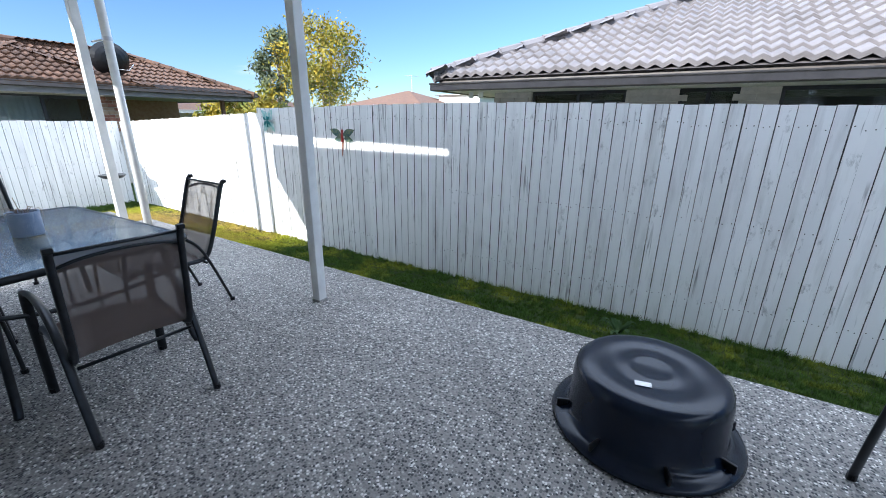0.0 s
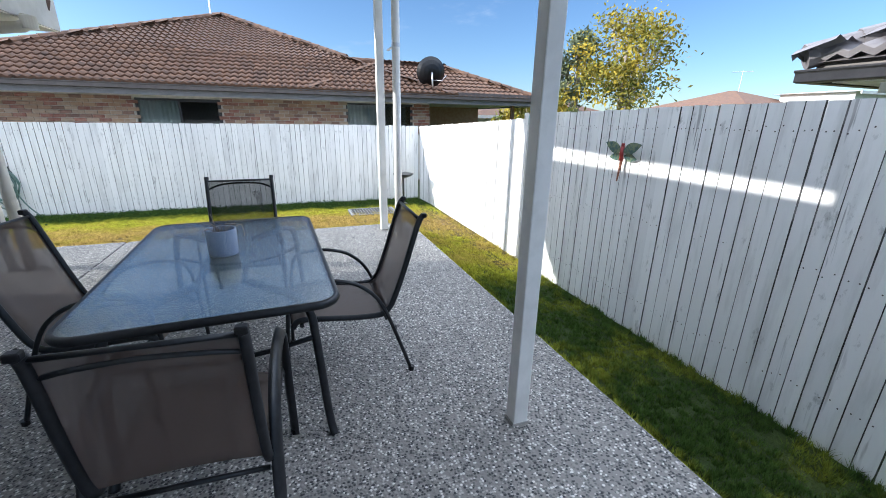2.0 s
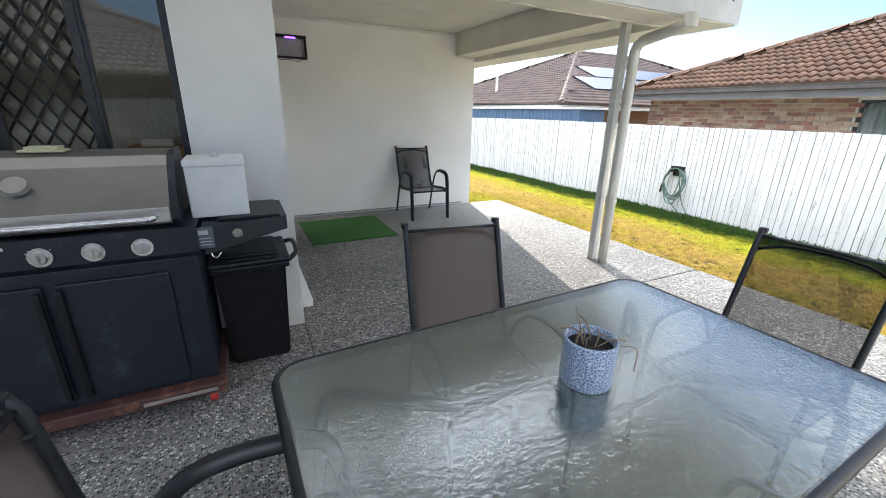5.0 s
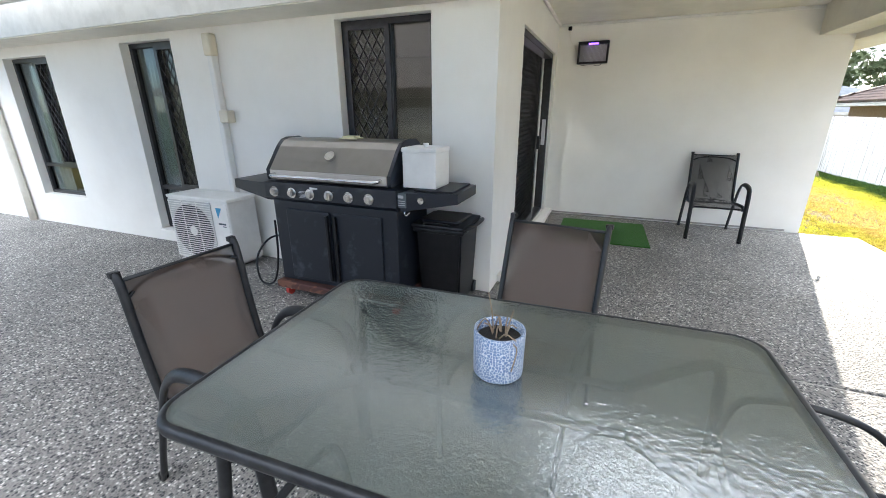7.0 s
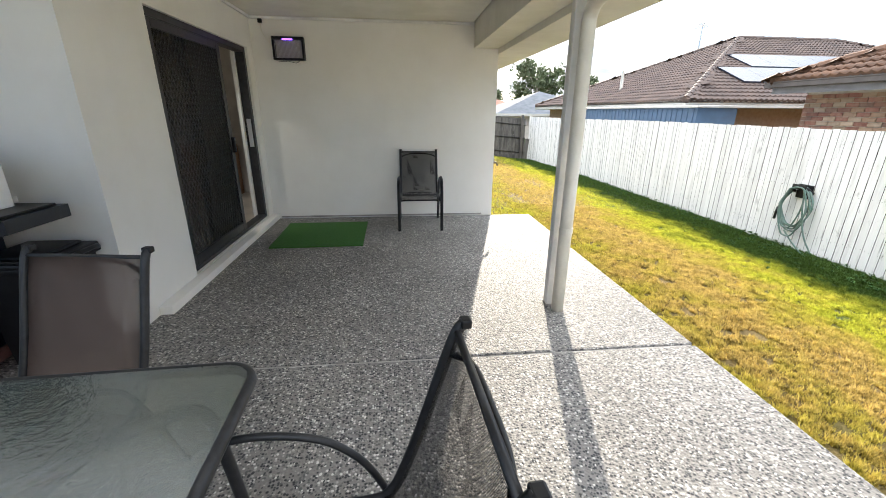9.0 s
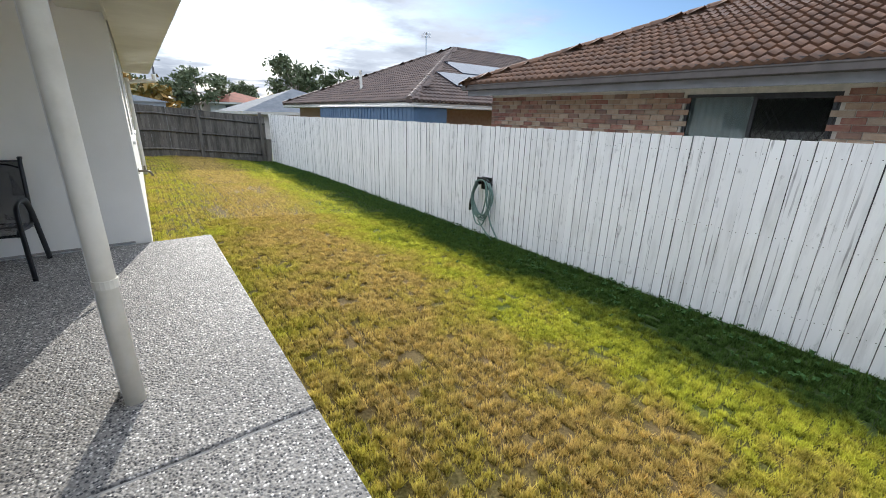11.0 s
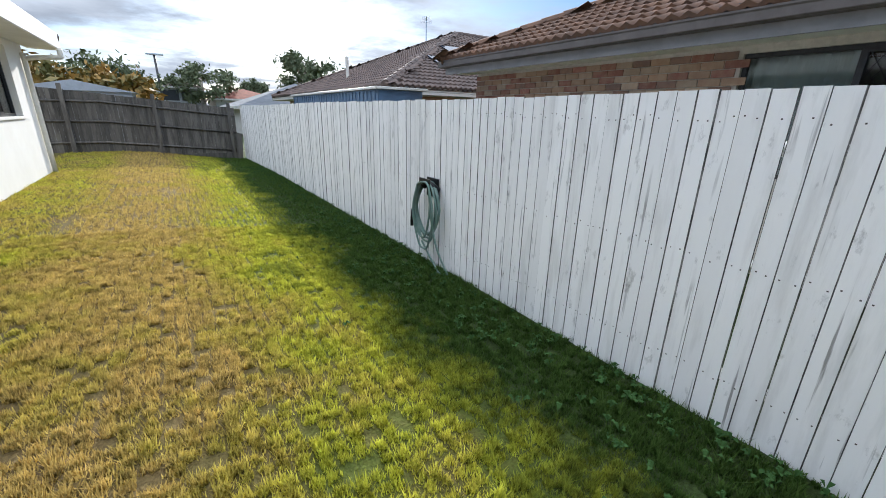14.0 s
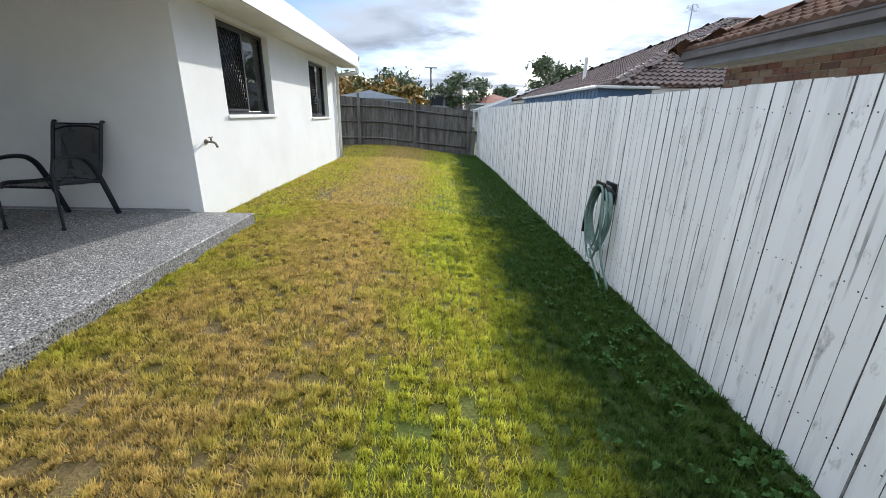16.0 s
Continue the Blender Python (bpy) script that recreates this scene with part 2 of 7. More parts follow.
        half = node_of(m, "ShaderNodeMath")
        half.operation, half.inputs[1].default_value = "MULTIPLY", 0.6
        nt.links.new(geo.outputs["Random Per Island"], half.inputs[0])
        half2 = node_of(m, "ShaderNodeMath")
        half2.operation, half2.inputs[1].default_value = "MULTIPLY", 0.6
        nt.links.new(mr4.outputs["Result"], half2.inputs[0])
        nt.links.new(half.outputs["Value"], av.inputs[0])
        nt.links.new(half2.outputs["Value"], av.inputs[1])
        nt.links.new(av.outputs["Value"], mr.inputs["Value"])
        b.inputs["Transmission Weight"].default_value = 0.0
        b.inputs["Subsurface Weight"].default_value = 0.0
    else:
        n3 = node_of(m, "ShaderNodeTexNoise")
        n3.inputs["Scale"].default_value, n3.inputs["Detail"].default_value = 70.0, 6.0
        nt.links.new(geo.outputs["Position"], n3.inputs["Vector"])
        nt.links.new(n3.outputs["Fac"], mr.inputs["Value"])
        bp = node_of(m, "ShaderNodeBump")
        bp.inputs["Strength"].default_value, bp.inputs["Distance"].default_value = 0.8, 0.02
        nt.links.new(n3.outputs["Fac"], bp.inputs["Height"])
        nt.links.new(bp.outputs["Normal"], b.inputs["Normal"])
    nt.links.new(mr.outputs["Result"], hsv.inputs["Value"])
    nt.links.new(last, hsv.inputs["Color"])
    nt.links.new(hsv.outputs["Color"], b.inputs["Base Color"])
    if blades:
        # light also comes through the thin blades
        tr = node_of(m, "ShaderNodeBsdfTranslucent")
        ms = node_of(m, "ShaderNodeMixShader")
        ms.inputs["Fac"].default_value = 0.5
        out = nt.nodes["Material Output"]
        nt.links.new(hsv.outputs["Color"], tr.inputs["Color"])
        nt.links.new(b.outputs["BSDF"], ms.inputs[1])
        nt.links.new(tr.outputs["BSDF"], ms.inputs[2])
        nt.links.new(ms.outputs["Shader"], out.inputs["Surface"])
    return m


def glass(name, tint=(0.85, 0.9, 0.9), rough=0.0, thin=0.75, bump=0.0, scale=30.0, ior=1.6):
    """A pane: a clear sheet with a mirror-like gloss on it."""
    m = bpy.data.materials.new(name)
    m.use_nodes = True
    nt = m.node_tree
    nt.nodes.clear()
    out = node_of(m, "ShaderNodeOutputMaterial")
    tr = node_of(m, "ShaderNodeBsdfTransparent")
    tr.inputs["Color"].default_value = (*[c * thin for c in tint], 1)
    gl = node_of(m, "ShaderNodeBsdfGlossy")
    gl.inputs["Roughness"].default_value = rough
    fr = node_of(m, "ShaderNodeLayerWeight")
    fr.inputs["Blend"].default_value = 0.5
    bend = node_of(m, "ShaderNodeMath")
    bend.operation, bend.inputs[1].default_value = "POWER", 5.0
    gain = node_of(m, "ShaderNodeMapRange")
    gain.inputs["To Min"].default_value = ((ior - 1) / (ior + 1)) ** 2
    nt.links.new(fr.outputs["Facing"], bend.inputs[0])
    nt.links.new(bend.outputs["Value"], gain.inputs["Value"])
    ms = node_of(m, "ShaderNodeMixShader")
    if bump:
        geo = node_of(m, "ShaderNodeNewGeometry")
        n = node_of(m, "ShaderNodeTexNoise")
        n.inputs["Scale"].default_value, n.inputs["Detail"].default_value = scale, 3.0
        nt.links.new(geo.outputs["Position"], n.inputs["Vector"])
        bp = node_of(m, "ShaderNodeBump")
        bp.inputs["Strength"].default_value, bp.inputs["Distance"].default_value = bump, 0.01
        nt.links.new(n.outputs["Fac"], bp.inputs["Height"])
        nt.links.new(bp.outputs["Normal"], gl.inputs["Normal"])
        nt.links.new(bp.outputs["Normal"], fr.inputs["Normal"])
    nt.links.new(gain.outputs["Result"], ms.inputs["Fac"])
    nt.links.new(tr.outputs["BSDF"], ms.inputs[1])
    nt.links.new(gl.outputs["BSDF"], ms.inputs[2])
    nt.links.new(ms.outputs["Shader"], out.inputs["Surface"])
    return m


M_CONC = aggregate()
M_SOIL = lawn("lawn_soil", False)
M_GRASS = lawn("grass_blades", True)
M_FENCE = shader("white_fence_paint", (0.84, 0.83, 0.81), 0.75, second=(0.56, 0.55, 0.525), scale=3.4, bump=0.35, bump_scale=18, per=0.07, low=0.5, high=0.84, stretch=(3, 3, 0.4))
_nt = M_FENCE.node_tree
_geo = _nt.nodes.new("ShaderNodeNewGeometry")
_oi = _nt.nodes.new("ShaderNodeObjectInfo")
_sh = _nt.nodes.new("ShaderNodeVectorMath")
_sh.operation = "MULTIPLY_ADD"
_sh.inputs[1].default_value = (1.0, 1.0, 0.45)
_comb = _nt.nodes.new("ShaderNodeCombineXYZ")
_far = _nt.nodes.new("ShaderNodeMath")
_far.operation, _far.inputs[1].default_value = "MULTIPLY", 37.0
_nt.links.new(_oi.outputs["Random"], _far.inputs[0])
_nt.links.new(_far.outputs["Value"], _comb.inputs["Z"])
_nt.links.new(_geo.outputs["Position"], _sh.inputs[0])
_nt.links.new(_comb.outputs["Vector"], _sh.inputs[2])
_sp = _nt.nodes.new("ShaderNodeTexNoise")
_sp.inputs["Scale"].default_value, _sp.inputs["Detail"].default_value, _sp.inputs["Roughness"].default_value = 11.0, 6.0, 0.7
_nt.links.new(_sh.outputs["Vector"], _sp.inputs["Vector"])
_mr = _nt.nodes.new("ShaderNodeMapRange")
_mr.inputs["From Min"].default_value, _mr.inputs["From Max"].default_value, _mr.inputs["To Max"].default_value = 0.60, 0.74, 0.8
_nt.links.new(_sp.outputs["Fac"], _mr.inputs["Value"])
_mx = _nt.nodes.new("ShaderNodeMixRGB")
_mx.inputs["Color2"].default_value = (0.25, 0.24, 0.225, 1)
_b = _nt.nodes["Principled BSDF"]
_was = _b.inputs["Base Color"].links[0].from_socket
_nt.links.new(_was, _mx.inputs["Color1"])
_nt.links.new(_mr.outputs["Result"], _mx.inputs["Fac"])
# long cracks and scuffs that follow the grain
_run = _nt.nodes.new("ShaderNodeVectorMath")
_run.operation = "MULTIPLY"
_run.inputs[1].default_value = (1.0, 1.0, 0.045)
_nt.links.new(_geo.outputs["Position"], _run.inputs[0])
_cr = _nt.nodes.new("ShaderNodeTexNoise")
_cr.inputs["Scale"].default_value, _cr.inputs["Detail"].default_value, _cr.inputs["Distortion"].default_value = 34.0, 3.0, 0.35
_nt.links.new(_run.outputs["Vector"], _cr.inputs["Vector"])
_crm = _nt.nodes.new("ShaderNodeMapRange")
_crm.inputs["From Min"].default_value, _crm.inputs["From Max"].default_value = 0.625, 0.69
_nt.links.new(_cr.outputs["Fac"], _crm.inputs["Value"])
_where = _nt.nodes.new("ShaderNodeTexNoise")
_where.inputs["Scale"].default_value, _where.inputs["Detail"].default_value = 4.0, 4.0
_nt.links.new(_sh.outputs["Vector"], _where.inputs["Vector"])
_wm = _nt.nodes.new("ShaderNodeMapRange")
_wm.inputs["From Min"].default_value, _wm.inputs["From Max"].default_value, _wm.inputs["To Max"].default_value = 0.45, 0.62, 0.8
_nt.links.new(_where.outputs["Fac"], _wm.inputs["Value"])
_crf = _nt.nodes.new("ShaderNodeMath")
_crf.operation = "MULTIPLY"
_nt.links.new(_crm.outputs["Result"], _crf.inputs[0])
_nt.links.new(_wm.outputs["Result"], _crf.inputs[1])
_mx2 = _nt.nodes.new("ShaderNodeMixRGB")
_mx2.inputs["Color2"].default_value = (0.16, 0.15, 0.14, 1)
_nt.links.new(_mx.outputs["Color"], _mx2.inputs["Color1"])
_nt.links.new(_crf.outputs["Value"], _mx2.inputs["Fac"])
_nt.links.new(_mx2.outputs["Color"], _b.inputs["Base Color"])
# the dark of the gaps between palings is put into their edge colour
M_EDGE = shader("dark_paling_edge", (0.05, 0.047, 0.044), 0.9, second=(0.32, 0.31, 0.29), scale=5, low=0.45, high=0.7)
M_NAIL = shader("rusty_nail", (0.05, 0.035, 0.03), 0.7)
M_RAW = shader("grey_weathered_wood", (0.125, 0.115, 0.10), 0.85, second=(0.062, 0.056, 0.049), scale=4.0, bump=0.5, bump_scale=25, per=0.35, stretch=(3, 3, 0.4))
M_WALL = shader("white_render", (0.86, 0.84, 0.79), 0.75, second=(0.80, 0.775, 0.72), scale=1.3, bump=0.12, bump_scale=90, low=0.4, high=0.7)
M_CREAM = shader("cream_soffit_paint", (0.82, 0.79, 0.70), 0.6, second=(0.74, 0.71, 0.62), scale=2.0, bump=0.04)
M_PLINTH = shader("bare_slab_edge", (0.42, 0.40, 0.37), 0.85, second=(0.28, 0.26, 0.24), scale=6, bump=0.3)
M_POST = shader("white_powder_coat", (0.80, 0.79, 0.76), 0.4, second=(0.70, 0.69, 0.66), scale=5, bump=0.03)
M_PIPE = shader("painted_pipe", (0.74, 0.71, 0.63), 0.45, second=(0.66, 0.63, 0.55), scale=6, bump=0.03)
M_GUT = shader("gutter_steel_cream", (0.62, 0.60, 0.55), 0.4, second=(0.54, 0.52, 0.47), scale=5, bump=0.03)
M_FASCIA = shader("lilac_grey_fascia", (0.25, 0.24, 0.24), 0.6, second=(0.21, 0.20, 0.20), scale=4)
M_GUTBR = shader("gutter_steel_brown", (0.12, 0.10, 0.088), 0.45, second=(0.09, 0.075, 0.066), scale=5, bump=0.03)
M_BLACKFR = shader("black_aluminium", (0.018, 0.018, 0.02), 0.35, second=(0.03, 0.03, 0.032), scale=20, bump=0.02)
M_GLASS = glass("window_glass")
M_TILE_A = shader("brown_roof_tile", (0.165, 0.082, 0.042), 0.75, second=(0.10, 0.056, 0.035), scale=5.0, bump=0.3, bump_scale=30, per=0.22, low=0.4, high=0.66)
M_TILE_B = shader("dark_brown_roof_tile", (0.135, 0.092, 0.072), 0.75, second=(0.085, 0.06, 0.05), scale=2.0, bump=0.3, bump_scale=30, per=0.15)
M_TILE_R = shader("grey_roof_tile", (0.20, 0.182, 0.183), 0.65, second=(0.16, 0.145, 0.146), scale=2.0, bump=0.3, bump_scale=30, per=0.12)
M_TILE_G = shader("slate_grey_roof", (0.16, 0.17, 0.185), 0.95, second=(0.12, 0.13, 0.14), scale=2.0, bump=0.3, spec=0.08)
M_TILE_T = shader("terracotta_roof", (0.25, 0.085, 0.05), 0.95, second=(0.17, 0.06, 0.04), scale=2.0, bump=0.3)
M_BRICKS = [
    shader("brick_red", (0.27, 0.115, 0.08), 0.85, second=(0.36, 0.2, 0.14), scale=9, bump=0.4, per=0.2),
    shader("brick_tan", (0.42, 0.29, 0.19), 0.85, second=(0.36, 0.22, 0.14), scale=9, bump=0.4, per=0.15),
    shader("brick_buff", (0.46, 0.35, 0.25), 0.85, second=(0.40, 0.28, 0.19), scale=9, bump=0.4, per=0.15),
    shader("brick_brown", (0.22, 0.135, 0.10), 0.85, second=(0.29, 0.17, 0.12), scale=9, bump=0.4, per=0.2),
]
M_CREAMBRICK = shader("brick_cream", (0.50, 0.455, 0.40), 0.85, second=(0.43, 0.385, 0.33), scale=9, bump=0.4, per=0.12)
M_MORTAR = shader("mortar", (0.56, 0.51, 0.44), 0.9, second=(0.46, 0.42, 0.36), scale=12, bump=0.3)
M_BLUE = shader("blue_shed_steel", (0.09, 0.15, 0.24), 0.5, second=(0.075, 0.125, 0.2), scale=3, bump=0.03)
M_SOLAR = shader("solar_glass", (0.025, 0.03, 0.045), 0.08, second=(0.03, 0.035, 0.05), scale=3)
M_ALU = shader("aluminium", (0.65, 0.65, 0.66), 0.35, 0.9)
M_STEEL = shader("brushed_steel", (0.62, 0.60, 0.57), 0.32, 1.0, second=(0.52, 0.50, 0.48), scale=30, bump=0.04, stretch=(0.3, 12, 12))
M_CHAIRFR = shader("charcoal_chair_frame", (0.009, 0.010, 0.012), 0.42, second=(0.018, 0.019, 0.022), scale=25, bump=0.05)
M_BLACK = shader("black_plastic", (0.005, 0.005, 0.006), 0.4, second=(0.010, 0.010, 0.012), scale=12, bump=0.04, spec=0.35)
M_WHITEP = shader("white_plastic", (0.78, 0.77, 0.74), 0.4, second=(0.72, 0.71, 0.68), scale=6)
M_DARKROOM = shader("room_paint", (0.55, 0.52, 0.47), 0.8)
M_LEAF_G = shader("eucalypt_leaf", (0.11, 0.13, 0.07), 0.8, second=(0.16, 0.18, 0.095), scale=1.0, spec=0.2)
M_LEAF_Y = shader("golden_flowering_leaf", (0.36, 0.27, 0.03), 0.85, second=(0.12, 0.15, 0.035), scale=0.9, spec=0.15)
M_LEAF_O = shader("orange_palm_leaf", (0.34, 0.19, 0.03), 0.6, second=(0.12, 0.12, 0.03), scale=1.2)
M_BARK = shader("pale_bark", (0.40, 0.34, 0.28), 0.85, second=(0.26, 0.21, 0.17), scale=6, bump=0.4)


# ---- building blocks ----
def box(bm, x0, x1, y0, y1, z0, z1, bevel=0.0):
    g = bmesh.ops.create_cube(bm, size=1.0, matrix=Matrix.Translation(((x0 + x1) / 2, (y0 + y1) / 2, (z0 + z1) / 2)) @ Matrix.Diagonal((abs(x1 - x0), abs(y1 - y0), abs(z1 - z0), 1)))
    if bevel:
        ed = {e for v in g["verts"] for e in v.link_edges}
        bmesh.ops.bevel(bm, geom=list(ed), offset=bevel, segments=2, affect="EDGES", profile=0.5)
    return bm


def boxes(rows, bevel=0.0):
    bm = bmesh.new()
    for r in rows:
        box(bm, *r, bevel)
    return bm


def cyl(bm, a, b, r1, r2=None, seg=16, caps=True):
    a, b = Vector(a), Vector(b)
    d = b - a
    m = Matrix.Translation((a + b) / 2) @ d.to_track_quat("Z", "Y").to_matrix().to_4x4()
    bmesh.ops.create_cone(bm, cap_ends=caps, segments=seg, radius1=r1, radius2=r1 if r2 is None else r2, depth=d.length, matrix=m)
    return bm


def tube(bm, pts, r, seg=10, flat=1.0, closed=False):
    """A round or flattened bar that follows points; flat scales it across its second axis."""
    pts = [Vector(p) for p in pts]
    n = len(pts)
    rings, up = [], None
    for i, p in enumerate(pts):
        a = pts[i - 1] if (i or closed) else p
        b = pts[(i + 1) % n] if (i < n - 1 or closed) else p
        d = (b - a).normalized()
        if up is None:
            up = d.orthogonal().normalized() if abs(d.z) > 0.9 else Vector((0, 0, 1))
        s = d.cross(up).normalized()
        u = s.cross(d).normalized()
        up = u
        rings.append([bm.verts.new(p + r * (math.cos(k * 2 * math.pi / seg) * s + flat * math.sin(k * 2 * math.pi / seg) * u)) for k in range(seg)])
    for i in range(n if closed else n - 1):
        q, w = rings[i], rings[(i + 1) % n]
        for k in range(seg):
            f = bm.faces.new((q[k], q[(k + 1) % seg], w[(k + 1) % seg], w[k]))
            f.smooth = True
    if not closed:
        bm.faces.new(rings[0][::-1])
        bm.faces.new(rings[-1])
    return bm


def smooth_path(pts, steps=5):
    """Points along a Catmull-Rom curve through pts."""
    pts = [Vector(p) for p in pts]
    out = []
    for i in range(len(pts) - 1):
        p0, p1, p2, p3 = pts[max(i - 1, 0)], pts[i], pts[i + 1], pts[min(i + 2, len(pts) - 1)]
        for k in range(steps):
            t = k / steps
            out.append(0.5 * ((2 * p1) + (p2 - p0) * t + (2 * p0 - 5 * p1 + 4 * p2 - p3) * t * t + (3 * p1 - p0 - 3 * p2 + p3) * t ** 3))
    return out + [pts[-1]]


def mesh_of(name, bm, mat):
    bmesh.ops.recalc_face_normals(bm, faces=bm.faces)
    me = bpy.data.meshes.new(name)
    bm.to_mesh(me)
    bm.free()
    me.materials.append(mat)
    return me


def part(name, bm, mat, parent=None, label=""):
    ob = new(name, mesh_of(name, bm, mat))
    ob.parent = parent
    return tagged(ob, label)


def raw(name, verts, faces, mat, parent=None):
    me = bpy.data.meshes.new(name)
    me.from_pydata([tuple(v) for v in verts], [], [tuple(f) for f in faces])
    me.materials.append(mat)
    ob = new(name, me)
    ob.parent = parent
    return ob


def thing(name, label, category, m=None, group="", kind=""):
    ob = tagged(new(name), label, category, group, kind)
    if m is not None:
        ob.matrix_basis = m
    return ob


def structure(name, bm, mat, label, category):
    return tagged(part(name, bm, mat), label, category, kind="structure")


def ease(v):
    v = min(1.0, max(0.0, v))
    return v * v * (3 - 2 * v)


def ground_z(x, y):
    """The lawn falls away from the house and the slab towards the fences."""
    west = ease((-6.0 - x) / 3.8)
    north = ease((y - 3.1) / 1.2)
    return -0.10 - 0.24 * max(west, north * 0.85) - 0.10 * ease((-9.0 - y) / 7) * west


# ---- ground, slab ----
def spread(lo, hi, step):
    far = [40, 90, 220, 600, 2000]
    inner = [lo + i * step for i in range(int((hi - lo) / step) + 1)]
    return [lo - f for f in far[::-1]] + inner + [hi + f for f in far]


gx, gy = spread(-14.0, 8.0, 0.4), spread(-20.0, 9.0, 0.4)
gverts = [(x, y, ground_z(x, y) - 0.03) for x in gx for y in gy]
gfaces = [(i * len(gy) + j, (i + 1) * len(gy) + j, (i + 1) * len(gy) + j + 1, i * len(gy) + j + 1) for i in range(len(gx) - 1) for j in range(len(gy) - 1)]
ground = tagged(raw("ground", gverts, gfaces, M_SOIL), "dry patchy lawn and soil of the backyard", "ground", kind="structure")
for p in ground.data.polygons:
    p.use_smooth = True

structure("patio_slab_front", boxes([(-6.02, 6.5, -0.155, 3.26, -0.16, 0.0)], 0.012), M_CONC, "grey exposed aggregate concrete patio slab", "patio")
structure("patio_slab_strip", boxes([(-2.305, 6.5, -0.655, -0.152, -0.16, -0.0005)]), M_CONC, "grey exposed aggregate slab along the house wall", "patio")
structure("patio_slab_alcove", boxes([(-6.02, -2.31, -3.76, -0.175, -0.16, 0.0)], 0.012), M_CONC, "grey exposed aggregate slab under the covered alcove", "patio")
structure("slab_joint", boxes([(-6.0, -2.3, -0.19, -0.14, -0.15, -0.012)]), M_PLINTH, "dark recessed control joint in the slab", "joint")


# ---- own house ----
def wall(name, axis, plane, lo, hi, z0, z1, holes, thick, mat, label):
    """A wall along x or y with openings through it; plane is its outer face and thick goes inwards (signed)."""
    us = sorted({lo, hi, *[h[0] for h in holes], *[h[1] for h in holes]})
    zs = sorted({z0, z1, *[h[2] for h in holes], *[h[3] for h in holes]})
    bm = bmesh.new()
    for u0, u1 in zip(us, us[1:]):
        run = None
        for a, b in zip(zs, zs[1:]):
            um, zm = (u0 + u1) / 2, (a + b) / 2
            solid = not any(h[0] < um < h[1] and h[2] < zm < h[3] for h in holes)
            if solid:
                p0, p1 = sorted((plane, plane + thick))
                box(bm, *((u0, u1, p0, p1) if axis == "x" else (p0, p1, u0, u1)), a, b)
    bmesh.ops.remove_doubles(bm, verts=bm.verts, dist=0.0005)
    seen, dead = {}, []
    for f in bm.faces:
        k = tuple(sorted(v.index for v in f.verts))
        seen.setdefault(k, []).append(f)
    for fs in seen.values():
        if len(fs) > 1:
            dead += fs
    bmesh.ops.delete(bm, geom=dead, context="FACES_ONLY")
    return structure(name, bm, mat, label, "wall")


N, W, E_ALC, S_ALC = -0.66, -5.45, -2.31, -3.80
SOF = 2.16
wall("wall_north", "x", N, -2.31, 6.4, -0.02, SOF + 0.3, [(3.05, 3.97, 0.40, 2.07), (0.95, 1.71, 0.14, 2.12), (-1.8, -0.96, 0.95, 2.14)], -0.14, M_WALL, "white rendered house wall with tall narrow windows")
wall("wall_west", "y", W, -10.75, S_ALC, -0.12, SOF + 0.3, [(-6.2, -4.68, 1.02, 2.12), (-9.65, -8.25, 0.95, 2.06)], 0.14, M_WALL, "white rendered side wall of the house with two windows")
wall("wall_alcove", "x", S_ALC, W + 0.14, E_ALC + 0.0, -0.02, 2.56, [], -0.14, M_WALL, "plain white rendered wall behind the alcove")
wall("wall_door", "y", E_ALC, S_ALC, N - 0.14, -0.02, 2.56, [(-3.62, -1.52, 0.07, 2.16)], 0.14, M_WALL, "white rendered wall with a sliding door")
wall("wall_south", "x", -10.75, W + 0.14, 6.4, -0.12, SOF + 0.3, [], 0.14, M_WALL, "white rendered far wall of the house")
wall("wall_east", "y", 6.4, -10.75, N, -0.12, SOF + 0.3, [], 0.14, M_WALL, "white rendered end wall of the house")
structure("floor_inside", boxes([(-2.16, 6.38, -10.5, -0.82, -0.1, 0.05), (-5.3, -2.16, -10.5, -3.96, -0.1, 0.05)]), shader("floor_tile", (0.55, 0.5, 0.43), 0.35), "pale tiled floor inside the house", "floor")
structure("ceiling_inside", boxes([(-2.16, 6.38, -10.5, -0.82, 2.46, 2.5), (-5.3, -2.16, -10.5, -3.96, 2.46, 2.5)]), M_DARKROOM, "white plaster ceiling inside the house", "ceiling")
structure("wall_inside", boxes([(1.8, 1.9, -10.5, -0.82, 0.05, 2.46), (-2.1, 1.8, -5.6, -5.5, 0.05, 2.46)]), M_DARKROOM, "plain painted wall inside the house", "wall")
structure("ceiling_alcove", boxes([(-5.1, -2.31, -3.80, -0.85, 2.535, 2.58)]), M_CREAM, "cream plaster ceiling of the covered alcove", "ceiling")
structure("beam_west", boxes([(-5.44, -5.12, -3.795, -0.62, 2.235, 2.60)]), M_CREAM, "cream boxed beam along the alcove edge", "beam")
structure("beam_north", boxes([(-5.115, -2.315, -0.86, -0.62, 2.235, 2.60)]), M_CREAM, "cream boxed beam over the alcove front", "beam")
structure("beam_trim", boxes([(-5.465, -5.441, -3.79, -0.62, 2.17, 2.60), (-5.44, -2.32, -0.618, -0.60, 2.17, 2.60)]), M_CREAM, "cream trim board outside the alcove beams", "trim")
structure("cornice", boxes([(-5.1, -2.31, -3.797, -3.765, 2.50, 2.533), (-2.345, -2.313, -3.76, -0.87, 2.50, 2.533)], 0.008), M_POST, "white cornice strip under the alcove ceiling", "trim")
